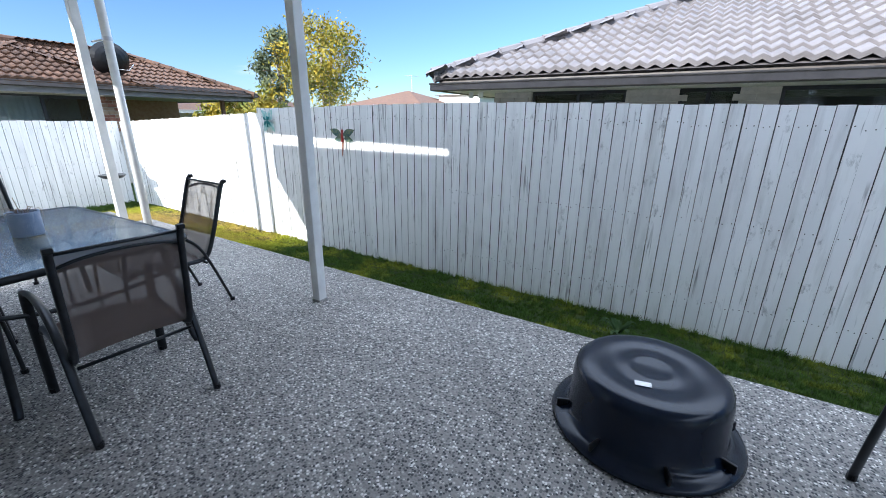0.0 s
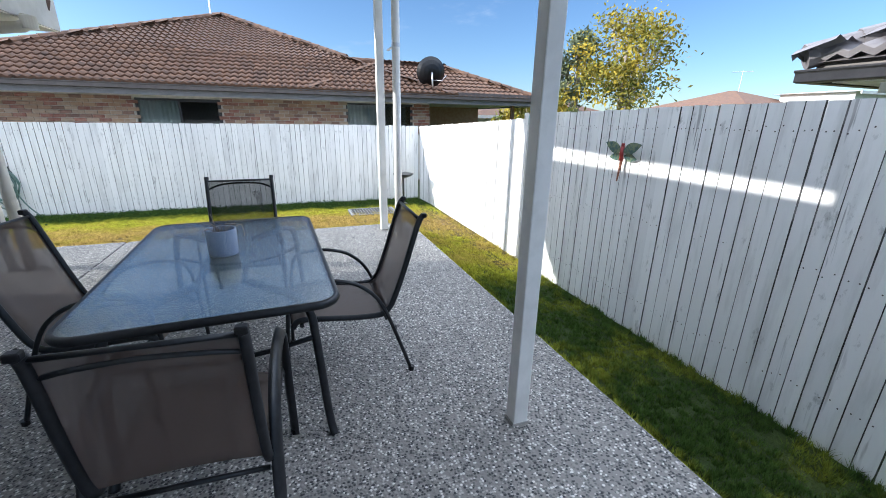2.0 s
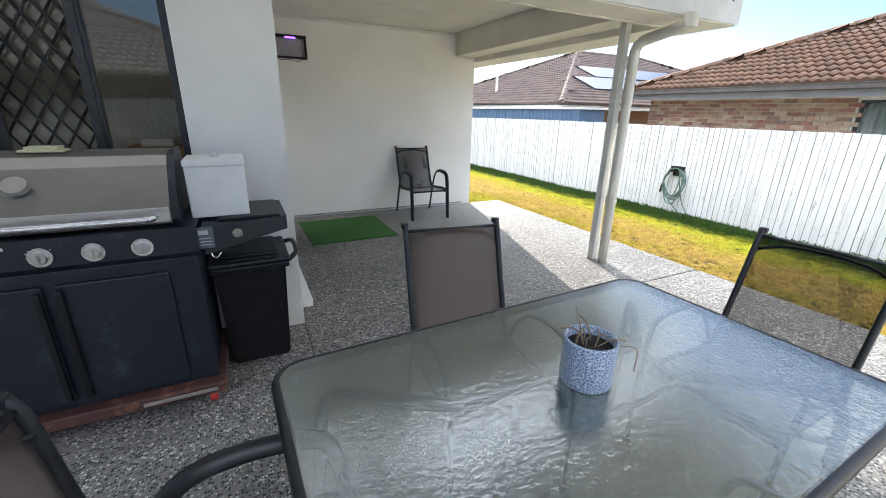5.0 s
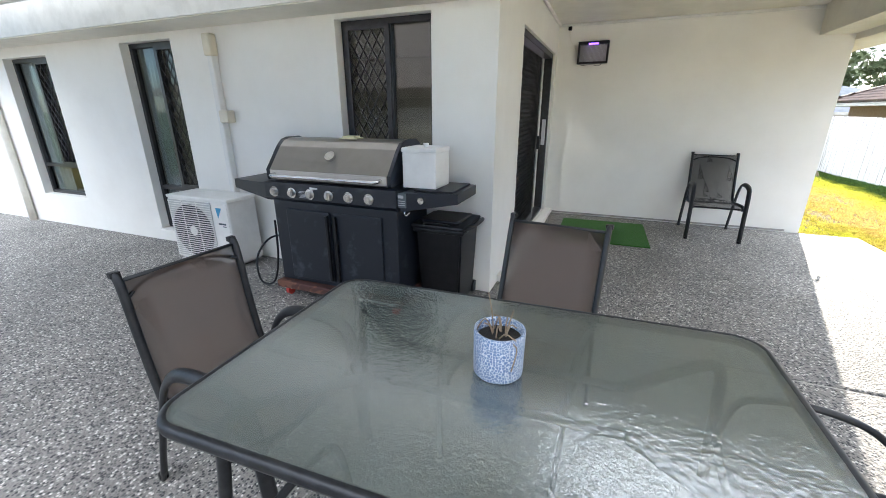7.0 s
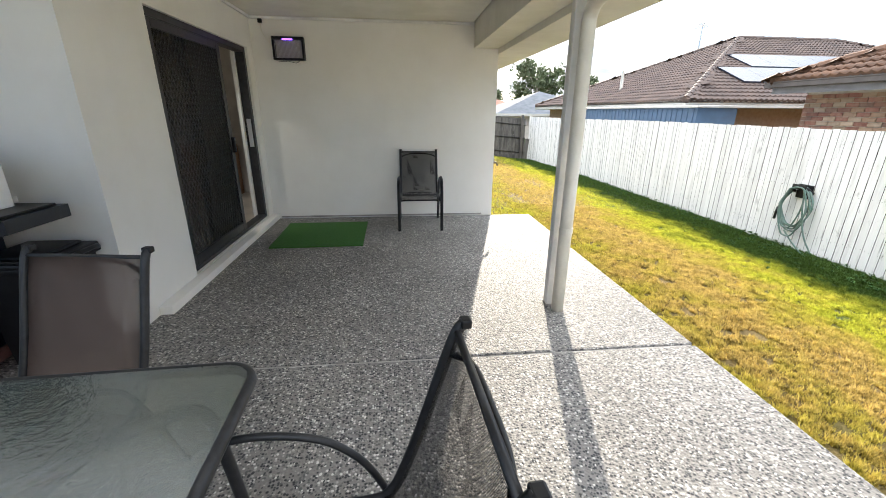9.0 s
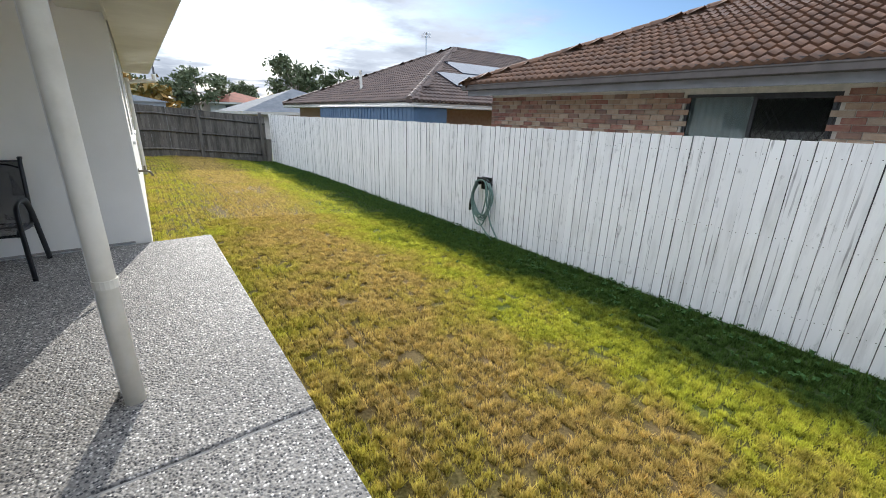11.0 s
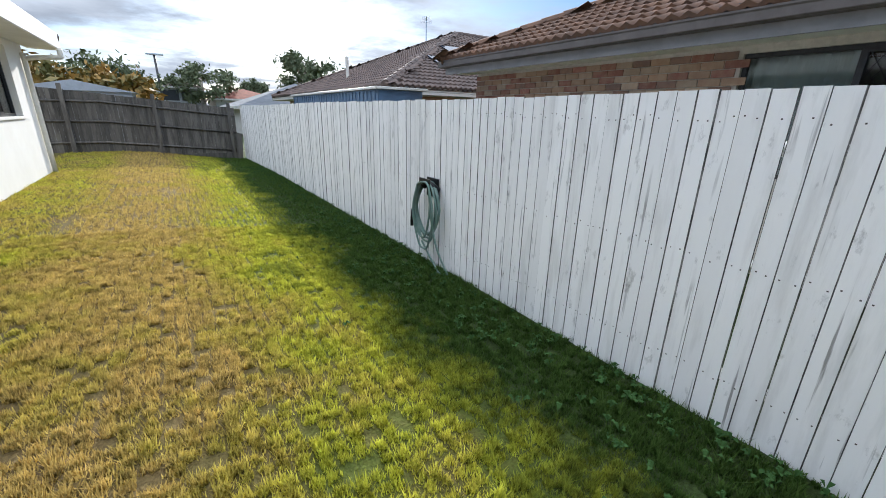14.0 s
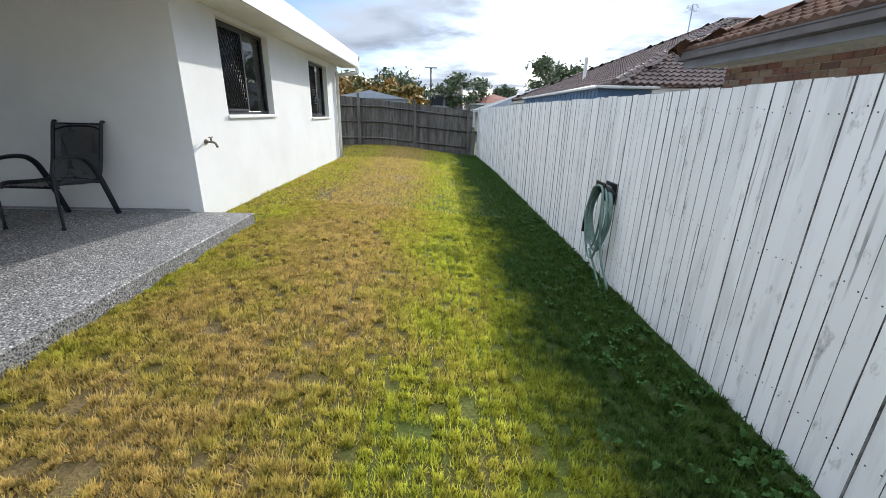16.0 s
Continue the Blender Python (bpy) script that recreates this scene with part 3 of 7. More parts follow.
# soffit, fascia, gutter
EV_N, EV_W = -0.28, -5.96
structure("soffit_north", boxes([(-5.46, 6.9, EV_N - 0.02, N - 0.001, SOF + 0.02, SOF + 0.05)]), M_CREAM, "cream eave lining over the patio", "soffit")
structure("soffit_west", boxes([(EV_W + 0.02, -5.462, -11.2, EV_N - 0.02, SOF + 0.02, SOF + 0.05)]), M_CREAM, "cream eave lining along the side wall", "soffit")


def gutter_run(name, pts, mat, label, tall=1.0):
    """A box gutter with a rolled lip along straight runs of points; the profile stands outwards from the first run's left."""
    prof = [(0.0, 0.20), (0.0, 0.0), (0.105, 0.0), (0.118, 0.012), (0.118, 0.085), (0.128, 0.10), (0.128, 0.118), (0.112, 0.118), (0.112, 0.10), (0.104, 0.085), (0.104, 0.014), (0.012, 0.014), (0.012, 0.20)]
    prof = [(a, b * tall) for a, b in prof]
    verts, faces = [], []
    n = len(pts)
    for i, p in enumerate(pts):
        p = Vector(p)
        d0 = (p - Vector(pts[i - 1])).normalized() if i else None
        d1 = (Vector(pts[i + 1]) - p).normalized() if i < n - 1 else None
        o0 = Vector((d0.y, -d0.x, 0)) if d0 else None
        o1 = Vector((d1.y, -d1.x, 0)) if d1 else None
        o = o0 if o1 is None else o1 if o0 is None else (o0 + o1) / (1 + o0.dot(o1))
        verts += [p + o * a + Vector((0, 0, b)) for a, b in prof]
    k = len(prof)
    for i in range(n - 1):
        for j in range(k):
            faces.append((i * k + j, i * k + (j + 1) % k, (i + 1) * k + (j + 1) % k, (i + 1) * k + j))
    faces += [tuple(range(k)), tuple(range((n - 1) * k, n * k))[::-1]]
    ob = raw(name, verts, faces, mat)
    return tagged(ob, label, "gutter", kind="structure")


gutter_run("gutter_own", [(6.9, EV_N, SOF + 0.03), (EV_W, EV_N, SOF + 0.03), (EV_W, -11.2, SOF + 0.03)][::-1], M_POST, "cream steel gutter and fascia of the house", 1.5)


# ---- roofs: rows of tiles laid on hip planes ----
def tile_mesh(name, mat, w=0.31, ln=0.36, wave=0.05, lift=0.04):
    """One roof tile with a roll and a raised lower lip, lying in x (across) and y (up the slope)."""
    cols, vs, fs = 9, [], []
    for i in range(cols):
        u = i / (cols - 1)
        h = wave * (0.5 - 0.5 * math.cos(u * 4 * math.pi))
        vs += [(u * w, 0, h + lift), (u * w, ln, h), (u * w, 0, h - 0.02)]
    for i in range(cols - 1):
        a = 3 * i
        fs += [(a, a + 3, a + 4, a + 1), (a + 2, a + 5, a + 3, a)]
    me = bpy.data.meshes.new(name)
    me.from_pydata(vs, [], fs)
    me.materials.append(mat)
    for i in range(0, len(fs), 2):
        me.polygons[i].use_smooth = True
    return me, vs, fs


def slope(name, corners, mat, parent, singles=0, w=0.34, ln=0.30, cap=1.0):
    """Tiles over a roof plane given by its eave ends and ridge ends (eave left, eave right, ridge right, ridge left, seen from outside)."""
    a, b, c, d = [Vector(p) for p in corners]
    u = (b - a).normalized()
    nrm = u.cross((d - a) if (d - a).length > 0.1 else (c - a)).normalized()
    v = nrm.cross(u).normalized()
    height = (d - a).dot(v)
    la, lb = (d - a).dot(u) / height, (c - b).dot(u) / height
    width = (b - a).length
    me, vs, fs = tile_mesh(name + "_tile", mat, w, ln * 1.1)
    allv, allf, made, row = [], [], 0, 0
    y = 0.0
    while y < height:
        x0, x1 = la * y - 0.1, width + lb * y + 0.1
        k = math.floor(x0 / w)
        while k * w + w * 0.5 < x1 - 0.06:
            xx = k * w
            k += 1
            if xx + w * 0.5 < x0 + 0.06:
                continue
            o = a + u * xx + v * y
            if made < singles:
                t = new("tile", me)
                t.parent = parent
                t.matrix_basis = Matrix.Translation(o) @ Matrix((u, v, nrm)).transposed().to_4x4()
                made += 1
            else:
                base = len(allv)
                allv += [o + u * p[0] + v * p[1] + nrm * p[2] for p in vs]
                allf += [tuple(base + q for q in f) for f in fs]
        y += ln
    deck = raw("roof_deck", [p - nrm * 0.03 for p in (a, b, c, d)], [(0, 1, 2, 3)], mat, parent)
    if allv:
        ob = raw("tile_field", allv, allf, mat, parent)
        tagged(ob, kind="stuff")


def ridge_caps(pts, mat, parent, r=0.11, ln=0.38):
    """Half-round capping tiles along hips and ridges, each its own piece."""
    me = mesh_of("ridge_cap", cyl(bmesh.new(), (0, 0, 0), (0, 0, ln * 1.1), r * 1.06, r * 0.92, 10), mat)
    for p, q in zip(pts, pts[1:]):
        p, q = Vector(p), Vector(q)
        n = max(1, round((q - p).length / ln))
        turn = (q - p).to_track_quat("Z", "Y").to_matrix().to_4x4()
        for i in range(n):
            o = new("ridge_cap", me)
            o.parent = parent
            o.matrix_basis = Matrix.Translation(p + (q - p) * (i / n) + Vector((0, 0, 0.03))) @ turn @ Matrix.Diagonal((1, 1, (q - p).length / n / ln, 1))


def hip_roof(house, x0, x1, y0, y1, ze, pitch, mat, along="y", singles=(0, 0, 0, 0), south_caps=True, bare=()):
    """Four tiled planes; the ridge runs along the longer way. Order of singles: west, east, south, north."""
    wid = (x1 - x0) if along == "y" else (y1 - y0)
    h = wid / 2 * math.tan(radians(pitch))
    zt = ze + h
    if along == "y":
        xm = (x0 + x1) / 2
        r0, r1 = (xm, y0 + wid / 2, zt), (xm, y1 - wid / 2, zt)
        sw, se, ne, nw = (x0, y0, ze), (x1, y0, ze), (x1, y1, ze), (x0, y1, ze)
        planes = [((nw, sw, r0, r1), 0), ((se, ne, r1, r0), 1), ((sw, se, r0, r0), 2), ((ne, nw, r1, r1), 3)]
        hips = [[sw, r0], [se, r0], [ne, r1], [nw, r1], [r0, r1]]
        if not south_caps:
            hips = hips[2:]
    else:
        ym = (y0 + y1) / 2
        r0, r1 = (x0 + wid / 2, ym, zt), (x1 - wid / 2, ym, zt)
        sw, se, ne, nw = (x0, y0, ze), (x1, y0, ze), (x1, y1, ze), (x0, y1, ze)
        planes = [((nw, sw, r0, r0), 0), ((se, ne, r1, r1), 1), ((sw, se, r1, r0), 2), ((ne, nw, r0, r1), 3)]
        hips = [[sw, r0], [nw, r0], [se, r1], [ne, r1], [r0, r1]]
    for cs, i in planes:
        slope("roof", cs, mat, house, singles[i])
    for k, hline in enumerate(hips):
        if k not in bare and (Vector(hline[0]) - Vector(hline[1])).length > 0.2:
            ridge_caps(hline, mat, house)
    return r0, r1


own_roof = thing("roof_own", "dark tiled hip roof of the house", "roof", kind="structure")
hip_roof(own_roof, EV_W + 0.06, 6.9, -11.2, EV_N - 0.06, SOF + 0.20, 22.0, M_TILE_B, "x")

# flyover patio roof on posts, standing clear of the house gutter
fly = thing("patio_cover", "white insulated flyover patio roof on posts", "patio roof", kind="structure")
FW, FE = -6.12, 3.4
bm = bmesh.new()
low_e = 0.26
vs = [bm.verts.new(p) for p in ((FW, -0.15, 2.765), (FE, -0.15, 2.765 - low_e), (FE, 2.90, 3.02), (FW, 2.90, 3.02), (FW, -0.15, 2.855), (FE, -0.15, 2.855 - low_e), (FE, 2.90, 3.11), (FW, 2.90, 3.11))]
for f in ((0, 3, 2, 1), (4, 5, 6, 7), (0, 1, 5, 4), (1, 2, 6, 5), (2, 3, 7, 6), (3, 0, 4, 7)):
    bm.faces.new([vs[i] for i in f])
part("panel", bm, M_POST, fly)
part("beam", boxes([(FW + 0.1, FE - 0.1, 2.68, 2.84, 2.82, 2.99)]), M_POST, fly)
# unseen beam, added to cut the sun strip's lower edge on the side fence
part("strip_shade_beam", boxes([(FW + 0.07, FE, -0.62, -0.52, 2.42, 2.75)]), M_POST, fly)
# unseen infill under the panel, added to end the sun strip
under = lambda x: 2.762 - low_e * (x - FW) / (FE - FW)
bm = bmesh.new()
vs = [bm.verts.new((x, y, z)) for x in (-3.0, FE) for y in (-0.14, -0.10) for z in (2.42, under(x))]
for f in ((0, 1, 3, 2), (4, 6, 7, 5), (0, 4, 5, 1), (2, 3, 7, 6), (1, 5, 7, 3), (0, 2, 6, 4)):
    bm.faces.new([vs[i] for i in f])
part("strip_end_blocker", bm, M_POST, fly)
part("gutter", boxes([(FW, FE, 2.902, 3.01, 2.98, 3.12)], 0.01), M_POST, fly)


def square_post(x, y, z0, z1, w=0.09):
    p = thing("patio_post", "white powder-coated square steel patio post", "post", pose(x, y, z0), group="patio posts")
    part("shaft", boxes([(-w / 2, w / 2, -w / 2, w / 2, 0.0, z1 - z0)], 0.006), M_POST, p)
    part("foot_plate", boxes([(-w / 2 - 0.004, w / 2 + 0.004, -w / 2 - 0.004, w / 2 + 0.004, -0.004, 0.012)]), M_PLINTH, p)
    return p


square_post(-1.935, 2.69, 0.0, 2.82, 0.078)
square_post(-5.72, 2.83, 0.0, 2.82)
square_post(2.2, 2.80, 0.0, 2.82)
square_post(-5.265, -0.835, 0.0, 2.235, 0.07)

dp = thing("downpipe", "white round downpipe beside the patio post", "downpipe", pose(-5.29, 2.93, 0), group="downpipes")
part("pipe", tube(bmesh.new(), [(0, 0, 0), (0, 0.0, 1.4), (0, 0.0, 2.72), (0, 0.0, 2.85), (0, 0.005, 2.92), (0, 0.015, 2.96), (0, 0.02, 3.0)], 0.045, 18), M_POST, dp)
bm = cyl(bmesh.new(), (0, 0, 2.18), (0, 0, 2.22), 0.049, seg=20)
box(bm, -0.4, -0.02, -0.012, 0.012, 2.195, 2.21)
part("bracket", bm, M_ALU, dp)
dp = thing("downpipe", "cream downpipe with a swan neck from the gutter", "downpipe", pose(-5.29, -0.72, 0), group="downpipes")
bm = bmesh.new()
tube(bm, [(0, 0.0, 0), (0, 0, 1.0), (0, 0, 1.98), (0.0, 0.02, 2.03), (0.01, 0.08, 2.06), (0.03, 0.26, 2.085), (0.05, 0.46, 2.11), (0.055, 0.50, 2.13), (0.055, 0.51, 2.20)], 0.045, 18)
part("pipe", bm, M_PIPE, dp)
part("collar", cyl(bmesh.new(), (0, 0, 0.62), (0, 0, 0.66), 0.05, seg=18), M_PIPE, dp)
part("elbow", cyl(bmesh.new(), (0.055, 0.51, 2.09), (0.055, 0.51, 2.19), 0.055, seg=18), M_PIPE, dp)


# ---- fences ----
def paling_fence(name, label, a, b, top, mat, width, seedling, base=None, rails=True, thick=0.018, singles=300, ragged=0.006, gap=0.0, rail_side=1, lean=0.0, post_every=2.4):
    """Upright palings along a straight line; each is its own piece on a few shared meshes."""
    rnd = random.Random(seedling)
    a, b = Vector((*a, 0)), Vector((*b, 0))
    d = (b - a).normalized()
    nrm = Vector((-d.y, d.x, 0))
    n = int((b - a).length / (width + gap))
    fence = thing(name, label, "fence", kind="structure")
    meshes = []
    for k in range(9):
        w, c, t = width * rnd.uniform(0.966, 1.0), rnd.uniform(0.0008, 0.003), thick / 2
        q = t - 0.0015
        ring = [(-w / 2, -t + q), (-w / 2 + c, -t), (w / 2 - c, -t), (w / 2, -t + q), (w / 2, t - q), (w / 2 - c, t), (-w / 2 + c, t), (-w / 2, t - q)]
        bm = bmesh.new()
        j = [rnd.uniform(-0.0025, 0.0025) for _ in ring]
        lo = [bm.verts.new((x, y, 0)) for x, y in ring]
        hi = [bm.verts.new((x + q, y, 1.8)) for (x, y), q in zip(ring, j)]
        bm.faces.new(lo[::-1])
        bm.faces.new(hi)
        for i in range(8):
            f = bm.faces.new((lo[i], lo[(i + 1) % 8], hi[(i + 1) % 8], hi[i]))
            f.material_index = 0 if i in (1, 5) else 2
        me = mesh_of("paling", bm, mat)
        me.materials.append(M_NAIL)
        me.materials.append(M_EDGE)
        bm = bmesh.new()
        bm.from_mesh(me)
        for hz in (0.30, 0.95, 1.66):
            for sx in (-0.25, 0.25):
                if rnd.random() < 0.8:
                    for sy in (-1, 1):
                        x, z, e = sx * w + rnd.uniform(-0.008, 0.008), hz + rnd.uniform(-0.02, 0.02), 0.0035
                        q = [bm.verts.new((x + dx * e, sy * (t + 0.0006), z + dz * e)) for dx, dz in ((-1, -1), (1, -1), (1, 1), (-1, 1))]
                        f = bm.faces.new(q if sy < 0 else q[::-1])
                        f.material_index = 1
        bm.to_mesh(me)
        bm.free()
        meshes.append(me)
    ang = math.atan2(d.y, d.x)
    for i in range(n):
        c = a + d * ((i + 0.5) * (width + gap))
        z0 = ground_z(c.x, c.y) - 0.05 if base is None else base(c)
        zt = top(c) + rnd.uniform(-ragged, ragged)
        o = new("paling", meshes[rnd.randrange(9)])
        o.parent = fence
        o.matrix_basis = Matrix.Translation((c.x + nrm.x * rnd.uniform(-0.004, 0.004), c.y + nrm.y * rnd.uniform(-0.004, 0.004), z0)) @ Matrix.Rotation(ang, 4, "Z") @ Matrix.Rotation(rnd.uniform(-0.0012, 0.0012) + lean, 4, "Y") @ Matrix.Rotation(rnd.uniform(-0.02, 0.02), 4, "Z") @ Matrix.Diagonal((1, 1, (zt - z0) / 1.8, 1))
    if rails:
        L = (b - a).length
        m = Matrix.Translation(a) @ Matrix.Rotation(ang, 4, "Z")
        for hz in (0.25, 0.85, 1.4):
            bm = bmesh.new()
            steps = max(1, int(L / 2.4))
            off = nrm * rail_side * (thick / 2 + 0.022)
            run = []
            for s in range(steps + 1):
                p0 = a + d * (L * s / steps)
                g0 = (ground_z(p0.x, p0.y) if base is None else base(p0)) + hz * 0.98
                run.append(p0 + off + Vector((0, 0, g0)))
            tube(bm, run, 0.026, 4, 1.3)
            part("rail", bm, mat, fence)
    return fence


paling_fence("fence_side", "white-painted timber paling fence with weathered streaks", (-4.97, 4.44), (4.2, 4.44), lambda c: 1.54 - 0.02 * math.sin(c.x), M_FENCE, 0.098, 3, rail_side=1)
paling_fence("fence_side_corner", "white-painted timber paling fence towards the yard corner", (-9.6, 4.52), (-4.97, 4.46), lambda c: 1.46 + (c.x + 5.0) * 0.042, M_FENCE, 0.098, 4, rail_side=1)
paling_fence("fence_back", "long white-painted timber paling fence behind the lawn", (-9.66, -15.5), (-9.66, 4.5), lambda c: 1.28 + 0.008 * math.sin(c.y * 0.7), M_FENCE, 0.098, 5, rail_side=1)
paling_fence("fence_end", "grey weathered timber paling fence with bare rails", (-9.45, -15.4), (-2.5, -15.0), lambda c: 1.19 + 0.115 * (c.x + 9.5) * 0.75, M_RAW, 0.10, 6, rail_side=1)


for px, lean_b in ((-9.28, 0), (-7.25, 0), (-5.2, 0), (-3.2, 0)):
    ep = thing("fence_post", "grey weathered timber fence post", "post", pose(px, -15.28 + (px + 9.3) * 0.057, -0.65), group="end fence posts")
    part("post", boxes([(-0.05, 0.05, -0.03, 0.05, 0, 1.98 + (px + 9.5) * 0.09)], 0.006), M_RAW, ep)
structure("fence_plinth", boxes([(-9.5, -6.2, -15.27, -15.24, -0.54, -0.25), (-6.2, -2.5, -15.13, -15.10, -0.47, -0.16)]), M_RAW, "grey timber plinth board under the end fence", "plinth")
brd = thing("loose_board", "bare timber board leaning on the fence end", "board", pose(-9.42, -15.12, -0.56, ry=-4))
part("board", boxes([(-0.09, 0.09, -0.012, 0.012, 0, 0.95)], 0.003), M_RAW, brd)


# ---- neighbouring houses ----
def brick_wall(house, axis, plane, lo, hi, z0, z1, holes, mats, out, singles, seedling):
    """Courses of single bricks, proud of a mortar wall; the rest past singles is joined. out: +1 or -1, the way the face looks."""
    rnd = random.Random(seedling)
    w, h, g = 0.23, 0.076, 0.01
    meshes = [mesh_of("brick", box(bmesh.new(), 0, w, -0.006, 0.006, 0, h), m) for m in mats]
    rest = [([], []) for _ in mats]
    made = 0
    rows = int((z1 - z0) / (h + g))
    for r in range(rows - 1, -1, -1):
        z = z0 + r * (h + g)
        u = lo - (0.5 * (w + g) if r % 2 else 0)
        while u < hi:
            ua, ub = max(u, lo), min(u + w, hi)
            u += w + g
            if ub - ua < 0.03 or any(q[0] - 0.01 < (ua + ub) / 2 < q[1] + 0.01 and q[2] - 0.02 < z + h / 2 < q[3] + 0.02 for q in holes):
                continue
            k = rnd.choices(range(len(mats)), [3, 3, 3, 2][:len(mats)])[0]
            p = plane + out * rnd.uniform(0.001, 0.005)
            m = Matrix.Translation((ua, p, z) if axis == "x" else (p, ua, z)) @ (Matrix.Identity(4) if axis == "x" else Matrix.Rotation(radians(90), 4, "Z")) @ Matrix.Diagonal(((ub - ua) / w, 1, 1, 1))
            if made < singles:
                o = new("brick", meshes[k])
                o.parent = house
                o.matrix_basis = m
                made += 1
            else:
                vs, fs = rest[k]
                b = len(vs)
                vs += [m @ v.co for v in meshes[k].vertices]
                fs += [tuple(b + i for i in q.vertices) for q in meshes[k].polygons]
    for (vs, fs), m in zip(rest, mats):
        if vs:
            tagged(raw("brickwork", vs, fs, m, house), kind="stuff")


def wall_boxes(axis, plane, lo, hi, z0, z1, holes, thick):
    us = sorted({lo, hi, *[h[0] for h in holes], *[h[1] for h in holes]})
    bm = bmesh.new()
    p0, p1 = sorted((plane, plane + thick))
    for a, b in zip(us, us[1:]):
        cuts = sorted([(h[2], h[3]) for h in holes if h[0] < (a + b) / 2 < h[1]])
        z = z0
        for c0, c1 in cuts + [(z1, z1)]:
            if c0 > z + 0.001:
                box(bm, *((a, b, p0, p1) if axis == "x" else (p0, p1, a, b)), z, c0)
            z = c1
    return bm


def oriented(axis, plane, out):
    """A frame whose x runs along the wall as seen from outside, y into it, z up."""
    if axis == "x":
        return Matrix.Translation((0, plane, 0)) @ (Matrix.Rotation(math.pi, 4, "Z") if out > 0 else Matrix.Identity(4))
    return Matrix.Translation((plane, 0, 0)) @ Matrix.Rotation(radians(90 if out > 0 else -90), 4, "Z")


def grille(bm, x0, x1, z0, z1, y, pitch=0.1, r=0.007):
    """Crossing diagonal bars of a security screen."""
    span, h = x1 - x0, z1 - z0
    s = pitch
    for sign in (1, -1):
        k = -h
        while k < span + h:
            pts = []
            a, b = (k, 0.0), (k + h * 0.62, h)
            t0, t1 = 0.0, 1.0
            dx = b[0] - a[0]
            ta, tb = (0 - a[0]) / dx, (span - a[0]) / dx
            t0, t1 = max(0, ta), min(1, tb)
            if t1 > t0 + 0.01:
                p, q = (a[0] + dx * t0, h * t0), (a[0] + dx * t1, h * t1)
                if sign < 0:
                    p, q = (span - p[0], p[1]), (span - q[0], q[1])
                tube(bm, [(x0 + p[0], y + 0.004 * sign, z0 + p[1]), (x0 + q[0], y + 0.004 * sign, z0 + q[1])], r, 4)
            k += s
    return bm


def window(name, label, m, w, z0, z1, split, screen_left, lower=0.0, sill=True, curtain=None, recess=0.09, screen_pitch=0.085, parent=None):
    """A sliding window in its opening: black frame, two panes, a diamond screen over one, an inner blind. x from 0 to w."""
    win = thing(name, label, "window", m, kind="structure") if parent is None else part(name, boxes([(0.0, 0.001, recess, recess + 0.001, z0, z0 + 0.001)]), M_BLACKFR, parent)
    if parent is not None:
        win.matrix_basis = m
    f = 0.045
    part("window_frame", boxes([(0, w, recess, recess + 0.05, z0, z0 + f), (0, w, recess, recess + 0.05, z1 - f, z1), (0, f, recess, recess + 0.05, z0 + f, z1 - f), (w - f, w, recess, recess + 0.05, z0 + f, z1 - f), (split - 0.025, split + 0.025, recess - 0.005, recess + 0.045, z0 + f + lower, z1 - f)] + ([(f, w - f, recess, recess + 0.05, z0 + lower, z0 + lower + f)] if lower else []), 0.004), M_BLACKFR, win)
    part("pane", boxes([(f, split, recess + 0.03, recess + 0.036, z0 + f + lower, z1 - f)]), M_GLASS, win).visible_shadow = False
    part("pane", boxes([(split, w - f, recess + 0.03, recess + 0.036, z0 + f + lower, z1 - f)]), M_GLASS, win).visible_shadow = False
    if lower:
        part("pane", boxes([(f, w - f, recess + 0.03, recess + 0.036, z0 + f, z0 + lower)]), M_GLASS, win).visible_shadow = False
    if screen_left is not None:
        a, b = (f, split) if screen_left else (split, w - f)
        scr = part("security_screen", grille(bmesh.new(), a, b, z0 + f + lower, z1 - f, recess - 0.004, screen_pitch, 0.007 if parent is None else 0.004), M_BLACKFR, win)
        if parent is not None:
            tagged(scr, kind="stuff")
        part("screen_frame", boxes([(a - 0.01, a + 0.03, recess - 0.02, recess - 0.001, z0 + f + lower, z1 - f), (b - 0.03, b + 0.01, recess - 0.02, recess - 0.001, z0 + f + lower, z1 - f), (a + 0.03, b - 0.03, recess - 0.02, recess - 0.001, z1 - f - 0.03, z1 - f), (a + 0.03, b - 0.03, recess - 0.02, recess - 0.001, z0 + f + lower, z0 + f + lower + 0.03)]), M_BLACKFR, win)
    if sill:
        part("window_sill", boxes([(-0.03, w + 0.03, -0.03, recess - 0.002, z0 - 0.04, z0 - 0.002)], 0.006), M_WALL, win)
    if curtain:
        bm = bmesh.new()
        n = 40
        x0, x1 = curtain
        pts = [(x0 + (x1 - x0) * i / n, recess + 0.06 + 0.012 * math.sin(i * 1.4)) for i in range(n + 1)]
        lo = [bm.verts.new((x, y, z0 + 0.03)) for x, y in pts]
        hi = [bm.verts.new((x, y, z1 - 0.03)) for x, y in pts]
        for i in range(n):
            bm.faces.new((lo[i], lo[i + 1], hi[i + 1], hi[i]))
        part("curtain", bm, M_CURT, win)
    return win


M_CURT = shader("pale_curtain", (0.78, 0.79, 0.78), 0.9, second=(0.72, 0.73, 0.72), scale=8)


